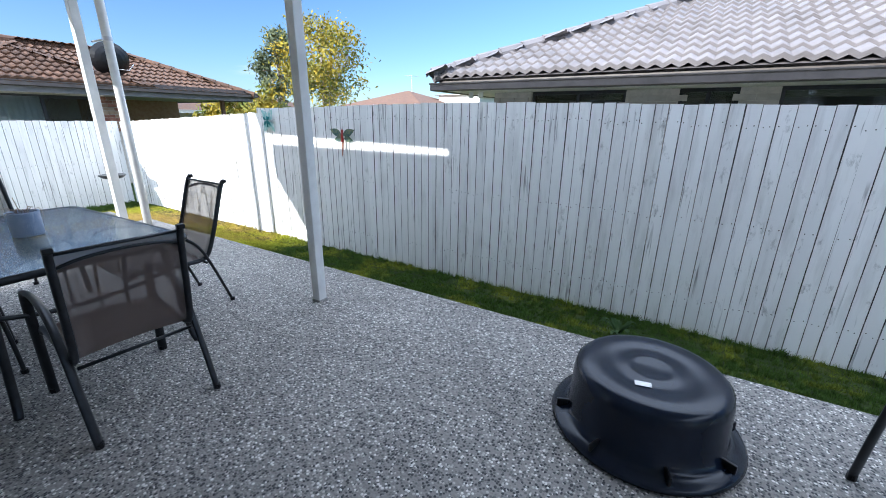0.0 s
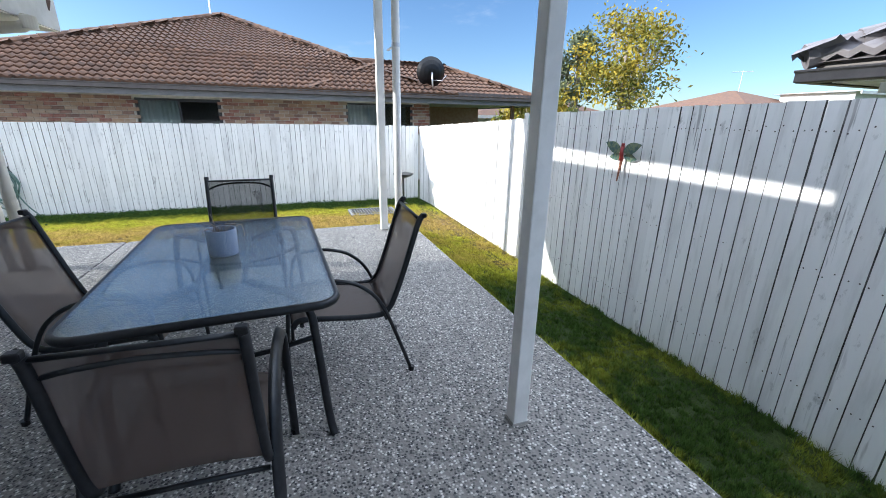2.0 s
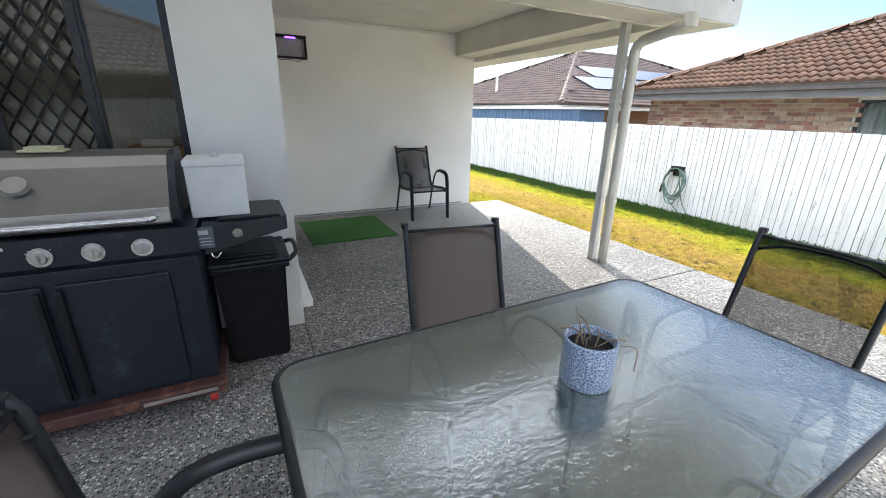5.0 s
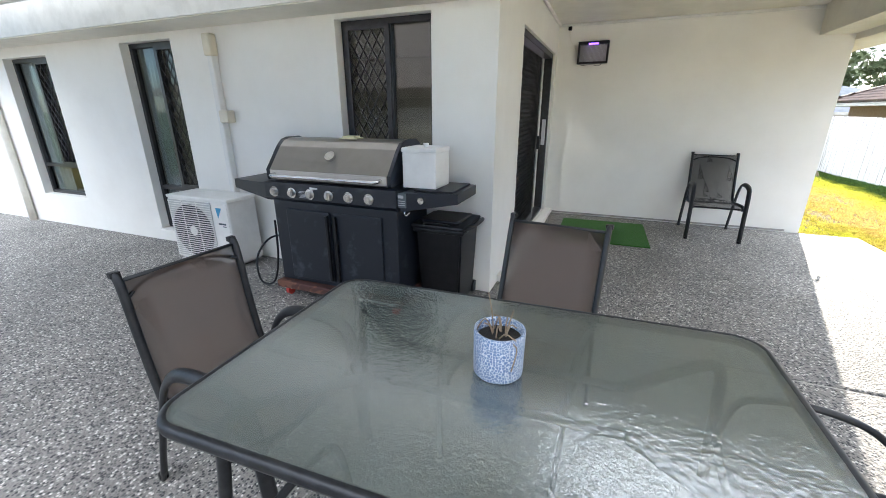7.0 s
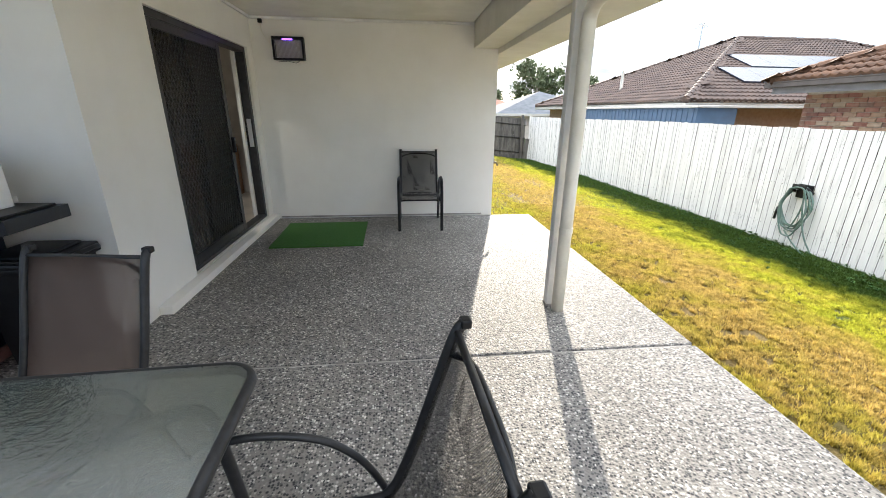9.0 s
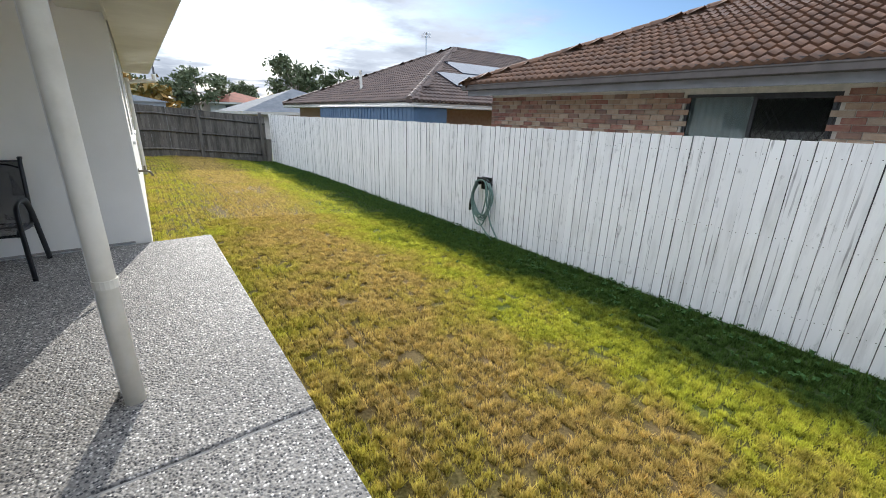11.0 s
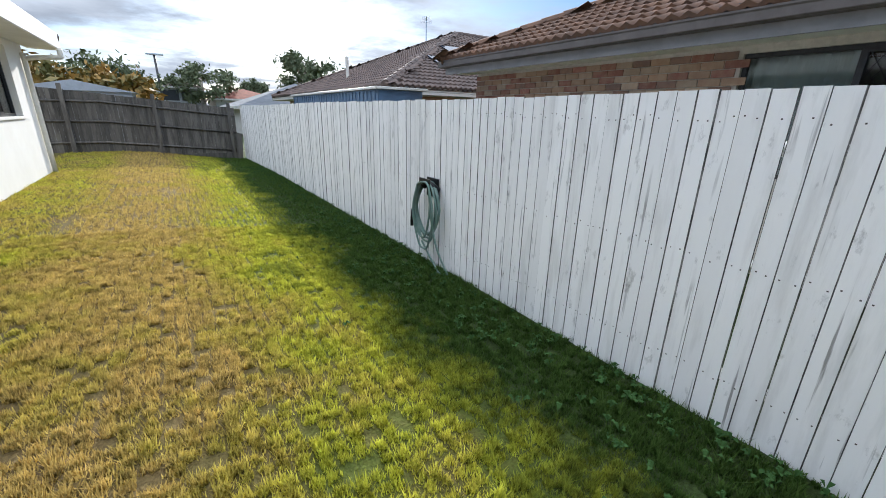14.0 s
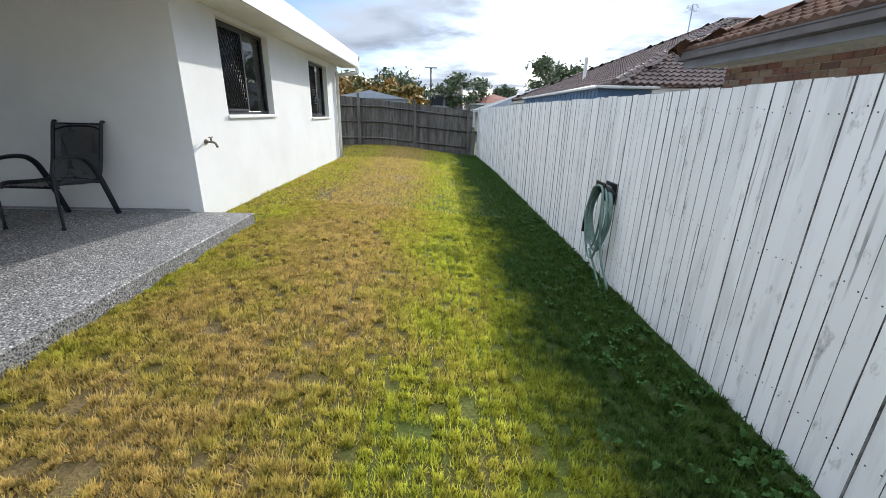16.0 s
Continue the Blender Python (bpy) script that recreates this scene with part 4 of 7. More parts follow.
def small_antenna(x, y, z, h, yaw=0):
    a = thing("tv_antenna", "thin grey roof television antenna on a mast", "antenna", pose(x, y, z, rz=yaw))
    part("mast", cyl(bmesh.new(), (0, 0, 0), (0, 0, h), 0.025, seg=8), M_ALU, a)
    part("boom", cyl(bmesh.new(), (-0.7, 0, h - 0.08), (0.7, 0, h - 0.08), 0.018, seg=8), M_ALU, a)
    for i in range(7):
        part("element", cyl(bmesh.new(), (-0.65 + i * 0.21, -0.3 + i * 0.02, h - 0.08), (-0.65 + i * 0.21, 0.3 - i * 0.02, h - 0.08), 0.01, seg=6), M_ALU, a)


def box_gutter(house, pts, mat, fascia=None):
    """Gutter and fascia round an eave, as parts of a house."""
    o = gutter_run("gutter", pts, mat, "")
    o.parent = house
    del o["category"], o["kind"]


# the brick house behind the back fence
house_a = thing("brick_house", "mixed brick house with a brown tiled hip roof", "house", pose(0, 0, 0.09))
A_W, A_Z = -12.6, 1.80
A_HOLES = [(-1.68, 0.16, 0.5, 1.72), (3.28, 5.22, 0.5, 1.74)]
part("wall", wall_boxes("y", A_W - 0.012, -6.15, 5.74, -0.6, A_Z, A_HOLES, -0.2), M_MORTAR, house_a)
part("wall", boxes([(-24.0, A_W - 0.22, -6.15, -5.95, -0.6, A_Z), (-24.0, -16.2, 5.54, 5.74, -0.6, A_Z), (-16.4, -16.2, 5.74, 9.0, -0.6, A_Z), (-24.2, -24.0, -6.15, 5.74, -0.6, A_Z)]), M_BRICKS[1], house_a)
part("patio_post", boxes([(-12.75, -12.65, 8.55, 8.65, -0.6, A_Z)]), M_BRICKS[3], house_a)
part("soffit", boxes([(-12.62, -12.12, -6.5, 9.2, A_Z, A_Z + 0.02)]), M_CREAM, house_a)
part("patio_ceiling", boxes([(-16.3, -12.64, 5.75, 9.2, A_Z, A_Z + 0.02)]), M_CREAM, house_a)
hip_roof(house_a, -24.72, -12.0, -6.5, 6.22, 2.0, 23.0, M_TILE_A, "y", (0, 290, 0, 0), bare=(2,))
ridge_caps([(-14.6, 3.62, 3.1), (-18.36, -0.14, 4.7)], M_TILE_A, house_a)
ridge_caps([(-14.6, 3.4, 3.03), (-14.6, 4.62, 3.03)], M_TILE_A, house_a)
hip_roof(house_a, -17.2, -12.003, 2.0, 9.3, 1.92, 23.0, M_TILE_A, "y", south_caps=False)
box_gutter(house_a, [(-12.10, -6.6, A_Z + 0.09), (-12.10, 9.3, A_Z + 0.09), (-17.2, 9.3, A_Z + 0.09)], M_GUTBR)
box_gutter(house_a, [(-24.6, -6.42, A_Z + 0.09), (-12.10, -6.42, A_Z + 0.09)], M_GUTBR)
part("fascia", boxes([(-12.118, -12.098, -6.5, 9.28, A_Z - 0.03, A_Z + 0.088)]), M_FASCIA, house_a)
part("fascia", boxes([(-17.2, -12.12, 9.282, 9.3, A_Z - 0.03, A_Z + 0.088)]), M_FASCIA, house_a)
mA = oriented("y", A_W, 1)
window("window", "", mA @ Matrix.Translation((-1.68, 0, 0)), 1.84, 0.5, 1.72, 0.92, False, sill=False, curtain=(0.04, 0.9), recess=0.05, parent=house_a)
window("window", "", mA @ Matrix.Translation((3.28, 0, 0)), 1.94, 0.5, 1.74, 0.97, False, sill=False, curtain=(0.04, 0.95), recess=0.05, parent=house_a)
part("room_wall", boxes([(-14.6, -14.5, -5.9, 5.5, -0.5, A_Z)]), M_DARKROOM, house_a)
small_antenna(-17.6, -0.4, 4.69, 1.5, 20)

dish = thing("satellite_dish", "dark grey satellite dish on a roof bracket", "satellite dish", pose(-12.45, 5.75, 2.29))
bm = bmesh.new()
bmesh.ops.create_uvsphere(bm, u_segments=28, v_segments=14, radius=0.62)
bmesh.ops.delete(bm, geom=[v for v in bm.verts if v.co.z > -0.38], context="VERTS")
bmesh.ops.solidify(bm, geom=bm.faces, thickness=0.015)
bmesh.ops.transform(bm, matrix=Matrix.Translation((0.0, 0, 0.42)) @ Matrix.Rotation(radians(-96), 4, "Z") @ Matrix.Rotation(radians(78), 4, "X") @ Matrix.Translation((0, 0, 0.5)) @ Matrix.Scale(0.86, 4), verts=bm.verts)
part("reflector", bm, M_BLACK, dish)
bm = tube(bmesh.new(), [(0.03, 0, 0.42), (0.06, 0, 0.2), (0.05, 0.02, -0.12)], 0.025, 8)
part("bracket", bm, M_ALU, dish)
part("feed_arm", tube(bmesh.new(), [(0.0, 0.0, 0.22), (0.2, 0.25, 0.2), (0.28, 0.34, 0.34)], 0.012, 6), M_ALU, dish)

# the house with solar panels, further along
house_b = thing("house_with_solar_panels", "brick house with a dark brown tiled roof and solar panels", "house")
B_Z = 1.62
part("wall", boxes([(-29.4, -12.9, -22.0, -10.0, -0.8, B_Z)]), M_BRICKS[1], house_b)
part("soffit", boxes([(-29.9, -12.3, -22.4, -9.45, B_Z, B_Z + 0.02)]), M_CREAM, house_b)
hip_roof(house_b, -30.0, -12.2, -22.5, -9.35, 1.80, 22.5, M_TILE_B, "x")
box_gutter(house_b, [(-12.28, -22.5, B_Z), (-12.28, -9.42, B_Z), (-30.0, -9.42, B_Z)], M_GUT)
for z, u0, u1, v0, v1 in ((0, -14.95, -18.7, 1.25, 2.55), (0, -16.35, -22.6, 2.7, 4.0)):
    n = round((u0 - u1) / 1.0)
    for i in range(n):
        a, b = u0 + (u1 - u0) * i / n, u0 + (u1 - u0) * (i + 1) / n - 0.02
        t = math.tan(radians(22.5))
        bm = bmesh.new()
        p = [(a, -9.35 - v0, 1.80 + v0 * t + 0.12), (b, -9.35 - v0, 1.80 + v0 * t + 0.12), (b, -9.35 - v1, 1.80 + v1 * t + 0.12), (a, -9.35 - v1, 1.80 + v1 * t + 0.12)]
        vs = [bm.verts.new(q) for q in p] + [bm.verts.new((q[0], q[1], q[2] - 0.04)) for q in p]
        for f in ((0, 1, 2, 3), (4, 7, 6, 5), (0, 4, 5, 1), (1, 5, 6, 2), (2, 6, 7, 3), (3, 7, 4, 0)):
            bm.faces.new([vs[k] for k in f])
        part("solar_panel", bm, M_SOLAR, house_b)
part("window", boxes([(-12.89, -12.86, -11.9, -10.5, 0.3, 1.55)]), M_BLACKFR, house_b)
part("vent_pipe", cyl(bmesh.new(), (-13.6, -15.6, 2.2), (-13.6, -15.6, 3.15), 0.06, seg=10), M_PIPE, house_b)
small_antenna(-18.6, -18.1, 3.6, 1.9, 60)

shed = thing("garden_shed", "blue ribbed steel garden shed behind the fence", "shed")
part("body", boxes([(-12.0, -11.0, -13.6, -7.2, -0.7, 1.58)]), M_BLUE, shed)
for i in range(32):
    part("rib", boxes([(-11.0, -10.985, -13.55 + i * 0.2, -13.51 + i * 0.2, -0.7, 1.56)]), M_BLUE, shed)
part("roof", boxes([(-12.1, -10.93, -13.68, -7.12, 1.585, 1.635)], 0.01), M_GUT, shed)

# the house with the pale roof beyond the side fence
house_r = thing("cream_brick_house", "cream brick house with a pale grey tiled hip roof", "house", pose(0.45, -0.5, -0.04))
R_Z = 1.86
R_HOLES = [(-2.32, -0.95, 0.6, R_Z), (-0.30, 0.36, 0.6, R_Z), (0.76, 3.2, 0.6, R_Z), (4.2, 5.6, 0.6, R_Z)]
part("wall", wall_boxes("x", 7.612, -2.95, 9.0, -0.5, R_Z, R_HOLES, 0.2), M_MORTAR, house_r)
part("wall", boxes([(-2.95, -2.75, 7.82, 18.5, -0.5, R_Z)]), M_CREAMBRICK, house_r)
part("soffit", boxes([(-3.55, 9.4, 7.12, 7.6, R_Z, R_Z + 0.02), (-3.55, -2.96, 7.62, 19, R_Z, R_Z + 0.02)]), M_CREAM, house_r)
hip_roof(house_r, -3.72, 12.0, 6.92, 20.0, 2.06, 23.0, M_TILE_R, "x", (0, 0, 280, 0))
box_gutter(house_r, [(-3.64, 19.5, R_Z), (-3.64, 7.02, R_Z), (10.0, 7.02, R_Z)], M_GUTBR)
mR = oriented("x", 7.6, -1)
for a, b, s in ((-2.32, -0.95, 0.7), (-0.30, 0.36, 0.33), (0.76, 3.2, 1.2), (4.2, 5.6, 0.7)):
    window("window", "", mR @ Matrix.Translation((a, 0, 0)), b - a, 0.6, R_Z, s, None, sill=False, recess=0.06, parent=house_r)
part("room_wall", boxes([(-2.7, 8.8, 10.4, 10.5, -0.5, R_Z)]), M_DARKROOM, house_r)
for dx in (-3.28, -3.1):
    part("vent", cyl(bmesh.new(), (dx, 7.4, R_Z - 0.09), (dx, 7.4, R_Z), 0.04, seg=10), M_WHITEP, house_r)


# ---- trees, distance ----
def tree(name, label, x, y, z0, h, spread_r, leaf, seedling, clumps=46, leaves=110, size=0.11, trunk_r=0.14, lean=0.0, crown_from=0.4, loose=1.0):
    rnd = np.random.RandomState(seedling)
    t = thing(name, label, "tree", pose(x, y, z0))
    bm = tube(bmesh.new(), [(0, 0, 0), (lean * 0.3, 0.05, h * 0.3), (lean * 0.7, 0.0, h * 0.55), (lean, -0.06, h * 0.75)], trunk_r, 9)
    for v in bm.verts:
        k = 1 - 0.6 * v.co.z / h
        cx = lean * v.co.z / h
        v.co.x, v.co.y = cx + (v.co.x - cx) * k, v.co.y * k
    part("trunk", bm, M_BARK, t)
    ctr = []
    for i in range(clumps):
        d = rnd.normal(size=3)
        d /= np.linalg.norm(d)
        rr = rnd.uniform(0.45, 1.0)
        ctr.append(np.array([lean, 0, h * (crown_from + 1) / 2]) + d * rr * np.array([spread_r, spread_r, h * (1 - crown_from) / 2]))
    bm = bmesh.new()
    for i in range(0, clumps, 4):
        s = Vector((lean * 0.6, 0, h * rnd.uniform(0.3, 0.6)))
        e = Vector(ctr[i])
        tube(bm, [s, s.lerp(e, 0.5) + Vector((0, 0, 0.15)), e], trunk_r * 0.2, 6)
    part("limb", bm, M_BARK, t)
    c = np.repeat(np.array(ctr), leaves, axis=0)
    n = len(c)
    c = c + rnd.normal(size=(n, 3)) * spread_r * loose * np.array([0.17, 0.17, 0.12])
    a = rnd.normal(size=(n, 3))
    a /= np.linalg.norm(a, axis=1, keepdims=True)
    b = np.cross(a, rnd.normal(size=(n, 3)))
    b /= np.linalg.norm(b, axis=1, keepdims=True)
    s = size * rnd.uniform(0.6, 1.4, size=(n, 1))
    v = np.stack([c - a * s, c + b * s * 0.4, c + a * s, c - b * s * 0.4], axis=1).reshape(-1, 3)
    me = bpy.data.meshes.new("crown")
    me.vertices.add(len(v))
    me.vertices.foreach_set("co", v.ravel())
    me.loops.add(len(v))
    me.loops.foreach_set("vertex_index", np.arange(len(v)))
    me.polygons.add(n)
    me.polygons.foreach_set("loop_start", np.arange(0, 4 * n, 4))
    me.update()
    me.validate()
    me.materials.append(leaf)
    o = new("crown", me)
    o.parent = t
    return t


tree("flowering_tree", "pale-barked tree with golden yellow flowering crown", -14.3, 14.4, -0.5, 6.0, 2.0, M_LEAF_Y, 11, clumps=58, leaves=120, size=0.085, crown_from=0.40)
tree("flowering_tree", "tall green and yellow tree behind the fence", -17.4, 14.6, -0.5, 6.3, 1.1, M_LEAF_G, 12, clumps=34, leaves=110, size=0.10, crown_from=0.35)
tree("garden_shrub", "bushy yellow-green shrub behind the fence", -16.2, 12.0, -0.5, 3.4, 1.6, M_LEAF_Y, 13, clumps=40, leaves=100, size=0.12, crown_from=0.1)
tree("garden_shrub", "green shrub beside the neighbouring house", -19.5, 13.5, -0.5, 3.2, 1.8, M_LEAF_Y, 14, clumps=40, leaves=90, size=0.12, crown_from=0.1)
tree("gum_tree", "large grey-green gum tree in the distance", -24.5, -60, -0.5, 9.6, 4.6, M_LEAF_G, 15, clumps=26, leaves=90, size=0.34, loose=0.72, trunk_r=0.3, crown_from=0.3)
tree("gum_tree", "grey-green gum tree in the distance", -31.5, -62, -0.5, 8.8, 3.4, M_LEAF_G, 16, clumps=20, leaves=80, size=0.32, loose=0.72, trunk_r=0.3, crown_from=0.35)
tree("gum_tree", "broad dark green tree in the distance", -11.0, -50, -0.5, 6.2, 3.2, M_LEAF_G, 17, clumps=24, leaves=90, size=0.26, loose=0.72, trunk_r=0.3, crown_from=0.3)
tree("gum_tree", "dark green tree beyond the red roof", -18.5, -64, -0.5, 5.6, 2.0, M_LEAF_G, 18, clumps=34, leaves=100, size=0.24, trunk_r=0.2, crown_from=0.3)
tree("gum_tree", "dark green tree behind the end fence", -4.4, -40, -0.5, 4.9, 3.0, M_LEAF_G, 19, clumps=44, leaves=110, size=0.22, trunk_r=0.2, crown_from=0.2)
tree("garden_palm", "orange-tipped palm clump behind the end fence", -5.6, -25, -0.5, 3.3, 1.6, M_LEAF_O, 20, clumps=34, leaves=90, size=0.22, crown_from=0.3)
tree("garden_palm", "green and orange palm clump behind the end fence", -3.2, -24, -0.5, 3.3, 1.8, M_LEAF_O, 21, clumps=38, leaves=90, size=0.22, crown_from=0.3)
tree("gum_tree", "bare-looking gum tree beyond the solar roof", -42, -52, -0.5, 8.4, 4.0, M_LEAF_G, 22, clumps=20, leaves=60, size=0.3, loose=0.72, trunk_r=0.25, crown_from=0.3)
tree("gum_tree", "tall gum tree beyond the solar roof", -55, -58, -0.5, 9.8, 4.2, M_LEAF_G, 23, clumps=20, leaves=60, size=0.32, loose=0.72, trunk_r=0.25, crown_from=0.3)


def far_house(name, label, x0, x1, y0, y1, ze, roof_mat, wall_mat, along, pitch=22):
    h = thing(name, label, "house")
    part("wall", boxes([(x0 + 0.5, x1 - 0.5, y0 + 0.5, y1 - 0.5, -0.8, ze)]), wall_mat, h)
    d = min(x1 - x0, y1 - y0) / 2
    zt = ze + d * math.tan(radians(pitch))
    r = [(x0 + d, (y0 + y1) / 2, zt), (x1 - d, (y0 + y1) / 2, zt)] if along == "x" else [((x0 + x1) / 2, y0 + d, zt), ((x0 + x1) / 2, y1 - d, zt)]
    e = [(x0, y0, ze), (x1, y0, ze), (x1, y1, ze), (x0, y1, ze)]
    bm = bmesh.new()
    v = [bm.verts.new(p) for p in e + r]
    fs = [(0, 1, 5, 4), (2, 3, 4, 5), (1, 2, 5), (3, 0, 4)] if along == "x" else [(1, 2, 5, 4), (3, 0, 4, 5), (0, 1, 4), (2, 3, 5)]
    for f in fs + [(3, 2, 1, 0)]:
        bm.faces.new([v[i] for i in f])
    part("roof", bm, roof_mat, h)
    part("fascia", boxes([(x0, x1, y1 - 0.05, y1 + 0.03, ze - 0.16, ze + 0.02), (x1 - 0.05, x1 + 0.03, y0, y1 - 0.06, ze - 0.16, ze + 0.02)]), M_GUT, h)
    for k in range(2):
        a = x0 + (x1 - x0) * (0.3 + 0.35 * k)
        part("window", boxes([(a - 0.7, a + 0.7, y1 - 0.52, y1 - 0.47, ze - 1.3, ze - 0.3)]), M_BLACKFR, h)
    return h


M_PALE = shader("pale_wall", (0.62, 0.58, 0.52), 0.8)
M_GREYWALL = shader("grey_wall", (0.45, 0.46, 0.48), 0.8)
far_house("distant_house", "distant house with a slate grey roof", -21.5, -11.3, -40, -29, 1.35, M_TILE_G, M_PALE, "x", 20)
far_house("distant_house", "distant house with a terracotta roof", -19, -11.5, -58, -48, 2.2, M_TILE_T, M_PALE, "x", 18)
far_house("distant_house", "distant two-tone house with a dark roof", -11.3, -6.6, -56, -50, 3.2, M_TILE_B, M_GREYWALL, "x", 18)
far_house("distant_house", "distant house with a brown tiled roof", -30, -19.5, 30, 40, 2.35, M_TILE_A, M_PALE, "x", 18)
far_house("distant_house", "distant white house with a flat roof", -22.5, -17.0, 36, 42, 3.6, M_WHITEP, M_WHITEP, "x", 6)
far_house("distant_house", "distant house with a sunlit brown roof", -34, -23.5, 12, 24, 1.7, M_TILE_A, M_PALE, "x", 20)
small_antenna(-24.2, 35, 3.9, 1.5, 40)

M_SHEDGREY = shader("pale_grey_steel", (0.40, 0.43, 0.47), 0.6, second=(0.34, 0.37, 0.41), scale=4)
wshed = thing("garden_shed", "pale grey gabled garden shed behind the end fence", "shed")
part("body", boxes([(-6.6, -3.4, -21.5, -19.0, -0.5, 1.65)]), M_SHEDGREY, wshed)
bm = bmesh.new()
v = [bm.verts.new(p) for p in ((-6.75, -18.9, 1.65), (-3.25, -18.9, 1.65), (-5.0, -18.9, 2.0), (-6.75, -21.6, 1.65), (-3.25, -21.6, 1.65), (-5.0, -21.6, 2.0))]
for f in ((0, 1, 2), (5, 4, 3), (0, 2, 5, 3), (2, 1, 4, 5), (1, 0, 3, 4)):
    bm.faces.new([v[i] for i in f])
part("roof", bm, M_SHEDGREY, wshed)

lamp = thing("street_lamp", "tall grey street lamp in the distance", "street lamp", pose(-7.6, -45, -0.5))
part("pole", tube(bmesh.new(), [(0, 0, 0), (0.1, 0, 3), (0.12, 0, 6.0)], 0.09, 8), M_BLACKFR, lamp)
part("lamp_head", boxes([(-0.55, 0.75, -0.12, 0.12, 5.95, 6.1)], 0.03), M_ALU, lamp)


# ---- windows and door of the own house ----
mN, mW, mD = oriented("x", N, 1), oriented("y", W, -1), oriented("y", E_ALC, -1)
window("window_1", "tall narrow black-framed window with a diamond screen", mN @ Matrix.Translation((-3.97, 0, 0)), 0.92, 0.40, 2.07, 0.49, False, lower=0.36, sill=False, curtain=(0.06, 0.47))
window("window_2", "tall narrow black-framed window reflecting the sky", mN @ Matrix.Translation((-1.71, 0, 0)), 0.76, 0.14, 2.12, 0.41, False, lower=0.46, curtain=(0.06, 0.3))
window("window_3", "black-framed kitchen window behind the barbecue", mN @ Matrix.Translation((0.96, 0, 0)), 0.84, 0.95, 2.14, 0.44, True)
window("window_4", "black-framed side window with a diamond screen", mW @ Matrix.Translation((4.68, 0, 0)), 1.52, 1.02, 2.12, 0.78, True, screen_pitch=0.07)
window("window_5", "black-framed far side window", mW @ Matrix.Translation((8.25, 0, 0)), 1.40, 0.95, 2.06, 0.7, True, screen_pitch=0.07)

door = thing("door_1", "black sliding door with a charcoal diamond security screen, partly open", "door", mD @ Matrix.Translation((1.52, 0, 0)), kind="structure")
DW, DZ0, DZ1 = 2.10, 0.07, 2.16
part("door_frame", boxes([(0, 0.06, 0.03, 0.13, DZ0, DZ1), (DW - 0.06, DW, 0.03, 0.13, DZ0, DZ1), (0.06, DW - 0.06, 0.03, 0.13, DZ1 - 0.06, DZ1), (0.06, DW - 0.06, 0.03, 0.13, DZ0, DZ0 + 0.04)], 0.004), M_BLACKFR, door)
leaf = part("screen_leaf", boxes([(0.06, 0.13, 0.04, 0.07, DZ0 + 0.04, DZ1 - 0.06), (1.28, 1.36, 0.04, 0.07, DZ0 + 0.04, DZ1 - 0.06), (0.13, 1.28, 0.04, 0.07, DZ1 - 0.13, DZ1 - 0.06), (0.13, 1.28, 0.04, 0.07, DZ0 + 0.04, DZ0 + 0.13)], 0.004), M_BLACKFR, door)
part("diamond_mesh", grille(bmesh.new(), 0.13, 1.28, DZ0 + 0.13, DZ1 - 0.13, 0.05, 0.055, 0.0035), M_BLACKFR, leaf)
M_FLY = bpy.data.materials.new("fly_screen")
M_FLY.use_nodes = True
_nt = M_FLY.node_tree
_tr = _nt.nodes.new("ShaderNodeBsdfTransparent")
_ms = _nt.nodes.new("ShaderNodeMixShader")
_ms.inputs["Fac"].default_value = 0.72
_nt.nodes["Principled BSDF"].inputs["Base Color"].default_value = (0.05, 0.048, 0.045, 1)
_nt.nodes["Principled BSDF"].inputs["Roughness"].default_value = 0.5
_nt.links.new(_tr.outputs["BSDF"], _ms.inputs[1])
_nt.links.new(_nt.nodes["Principled BSDF"].outputs["BSDF"], _ms.inputs[2])
_nt.links.new(_ms.outputs["Shader"], _nt.nodes["Material Output"].inputs["Surface"])
part("fly_mesh", boxes([(0.13, 1.28, 0.059, 0.061, DZ0 + 0.13, DZ1 - 0.13)]), M_FLY, leaf)
part("door_handle", boxes([(1.30, 1.335, 0.005, 0.04, 1.0, 1.16)], 0.006), M_BLACK, leaf)
glass_leaf = part("glass_leaf", boxes([(0.62, 0.68, 0.09, 0.12, DZ0 + 0.04, DZ1 - 0.06), (0.68, 1.20, 0.09, 0.12, DZ0 + 0.04, DZ0 + 0.12), (0.68, 1.20, 0.09, 0.12, DZ1 - 0.13, DZ1 - 0.06), (1.20, 1.26, 0.09, 0.12, DZ0 + 0.04, DZ1 - 0.06)], 0.004), M_BLACKFR, door)
part("pane", boxes([(0.68, 1.20, 0.10, 0.106, DZ0 + 0.12, DZ1 - 0.13)]), M_GLASS, glass_leaf).visible_shadow = False
part("lock_plate", boxes([(DW - 0.075, DW - 0.062, 0.05, 0.1, 1.0, 1.34)], 0.003), M_ALU, door)
part("jamb_trim", boxes([(DW - 0.10, DW - 0.062, 0.131, 0.17, DZ0, DZ1)]), M_WHITEP, door)
structure("door_step", boxes([(E_ALC - 0.10, E_ALC - 0.002, -3.78, -0.9, -0.004, 0.065)], 0.006), M_WALL, "white rendered step below the sliding door", "step")
structure("wall_base", boxes([(-5.30, -2.42, S_ALC + 0.001, S_ALC + 0.006, 0.0, 0.022)]), M_PLINTH, "grey strip at the foot of the alcove wall", "trim")
cab = thing("timber_cabinet", "brown timber cabinet inside the room", "cabinet", pose(-1.0, -5.2, 0.05))
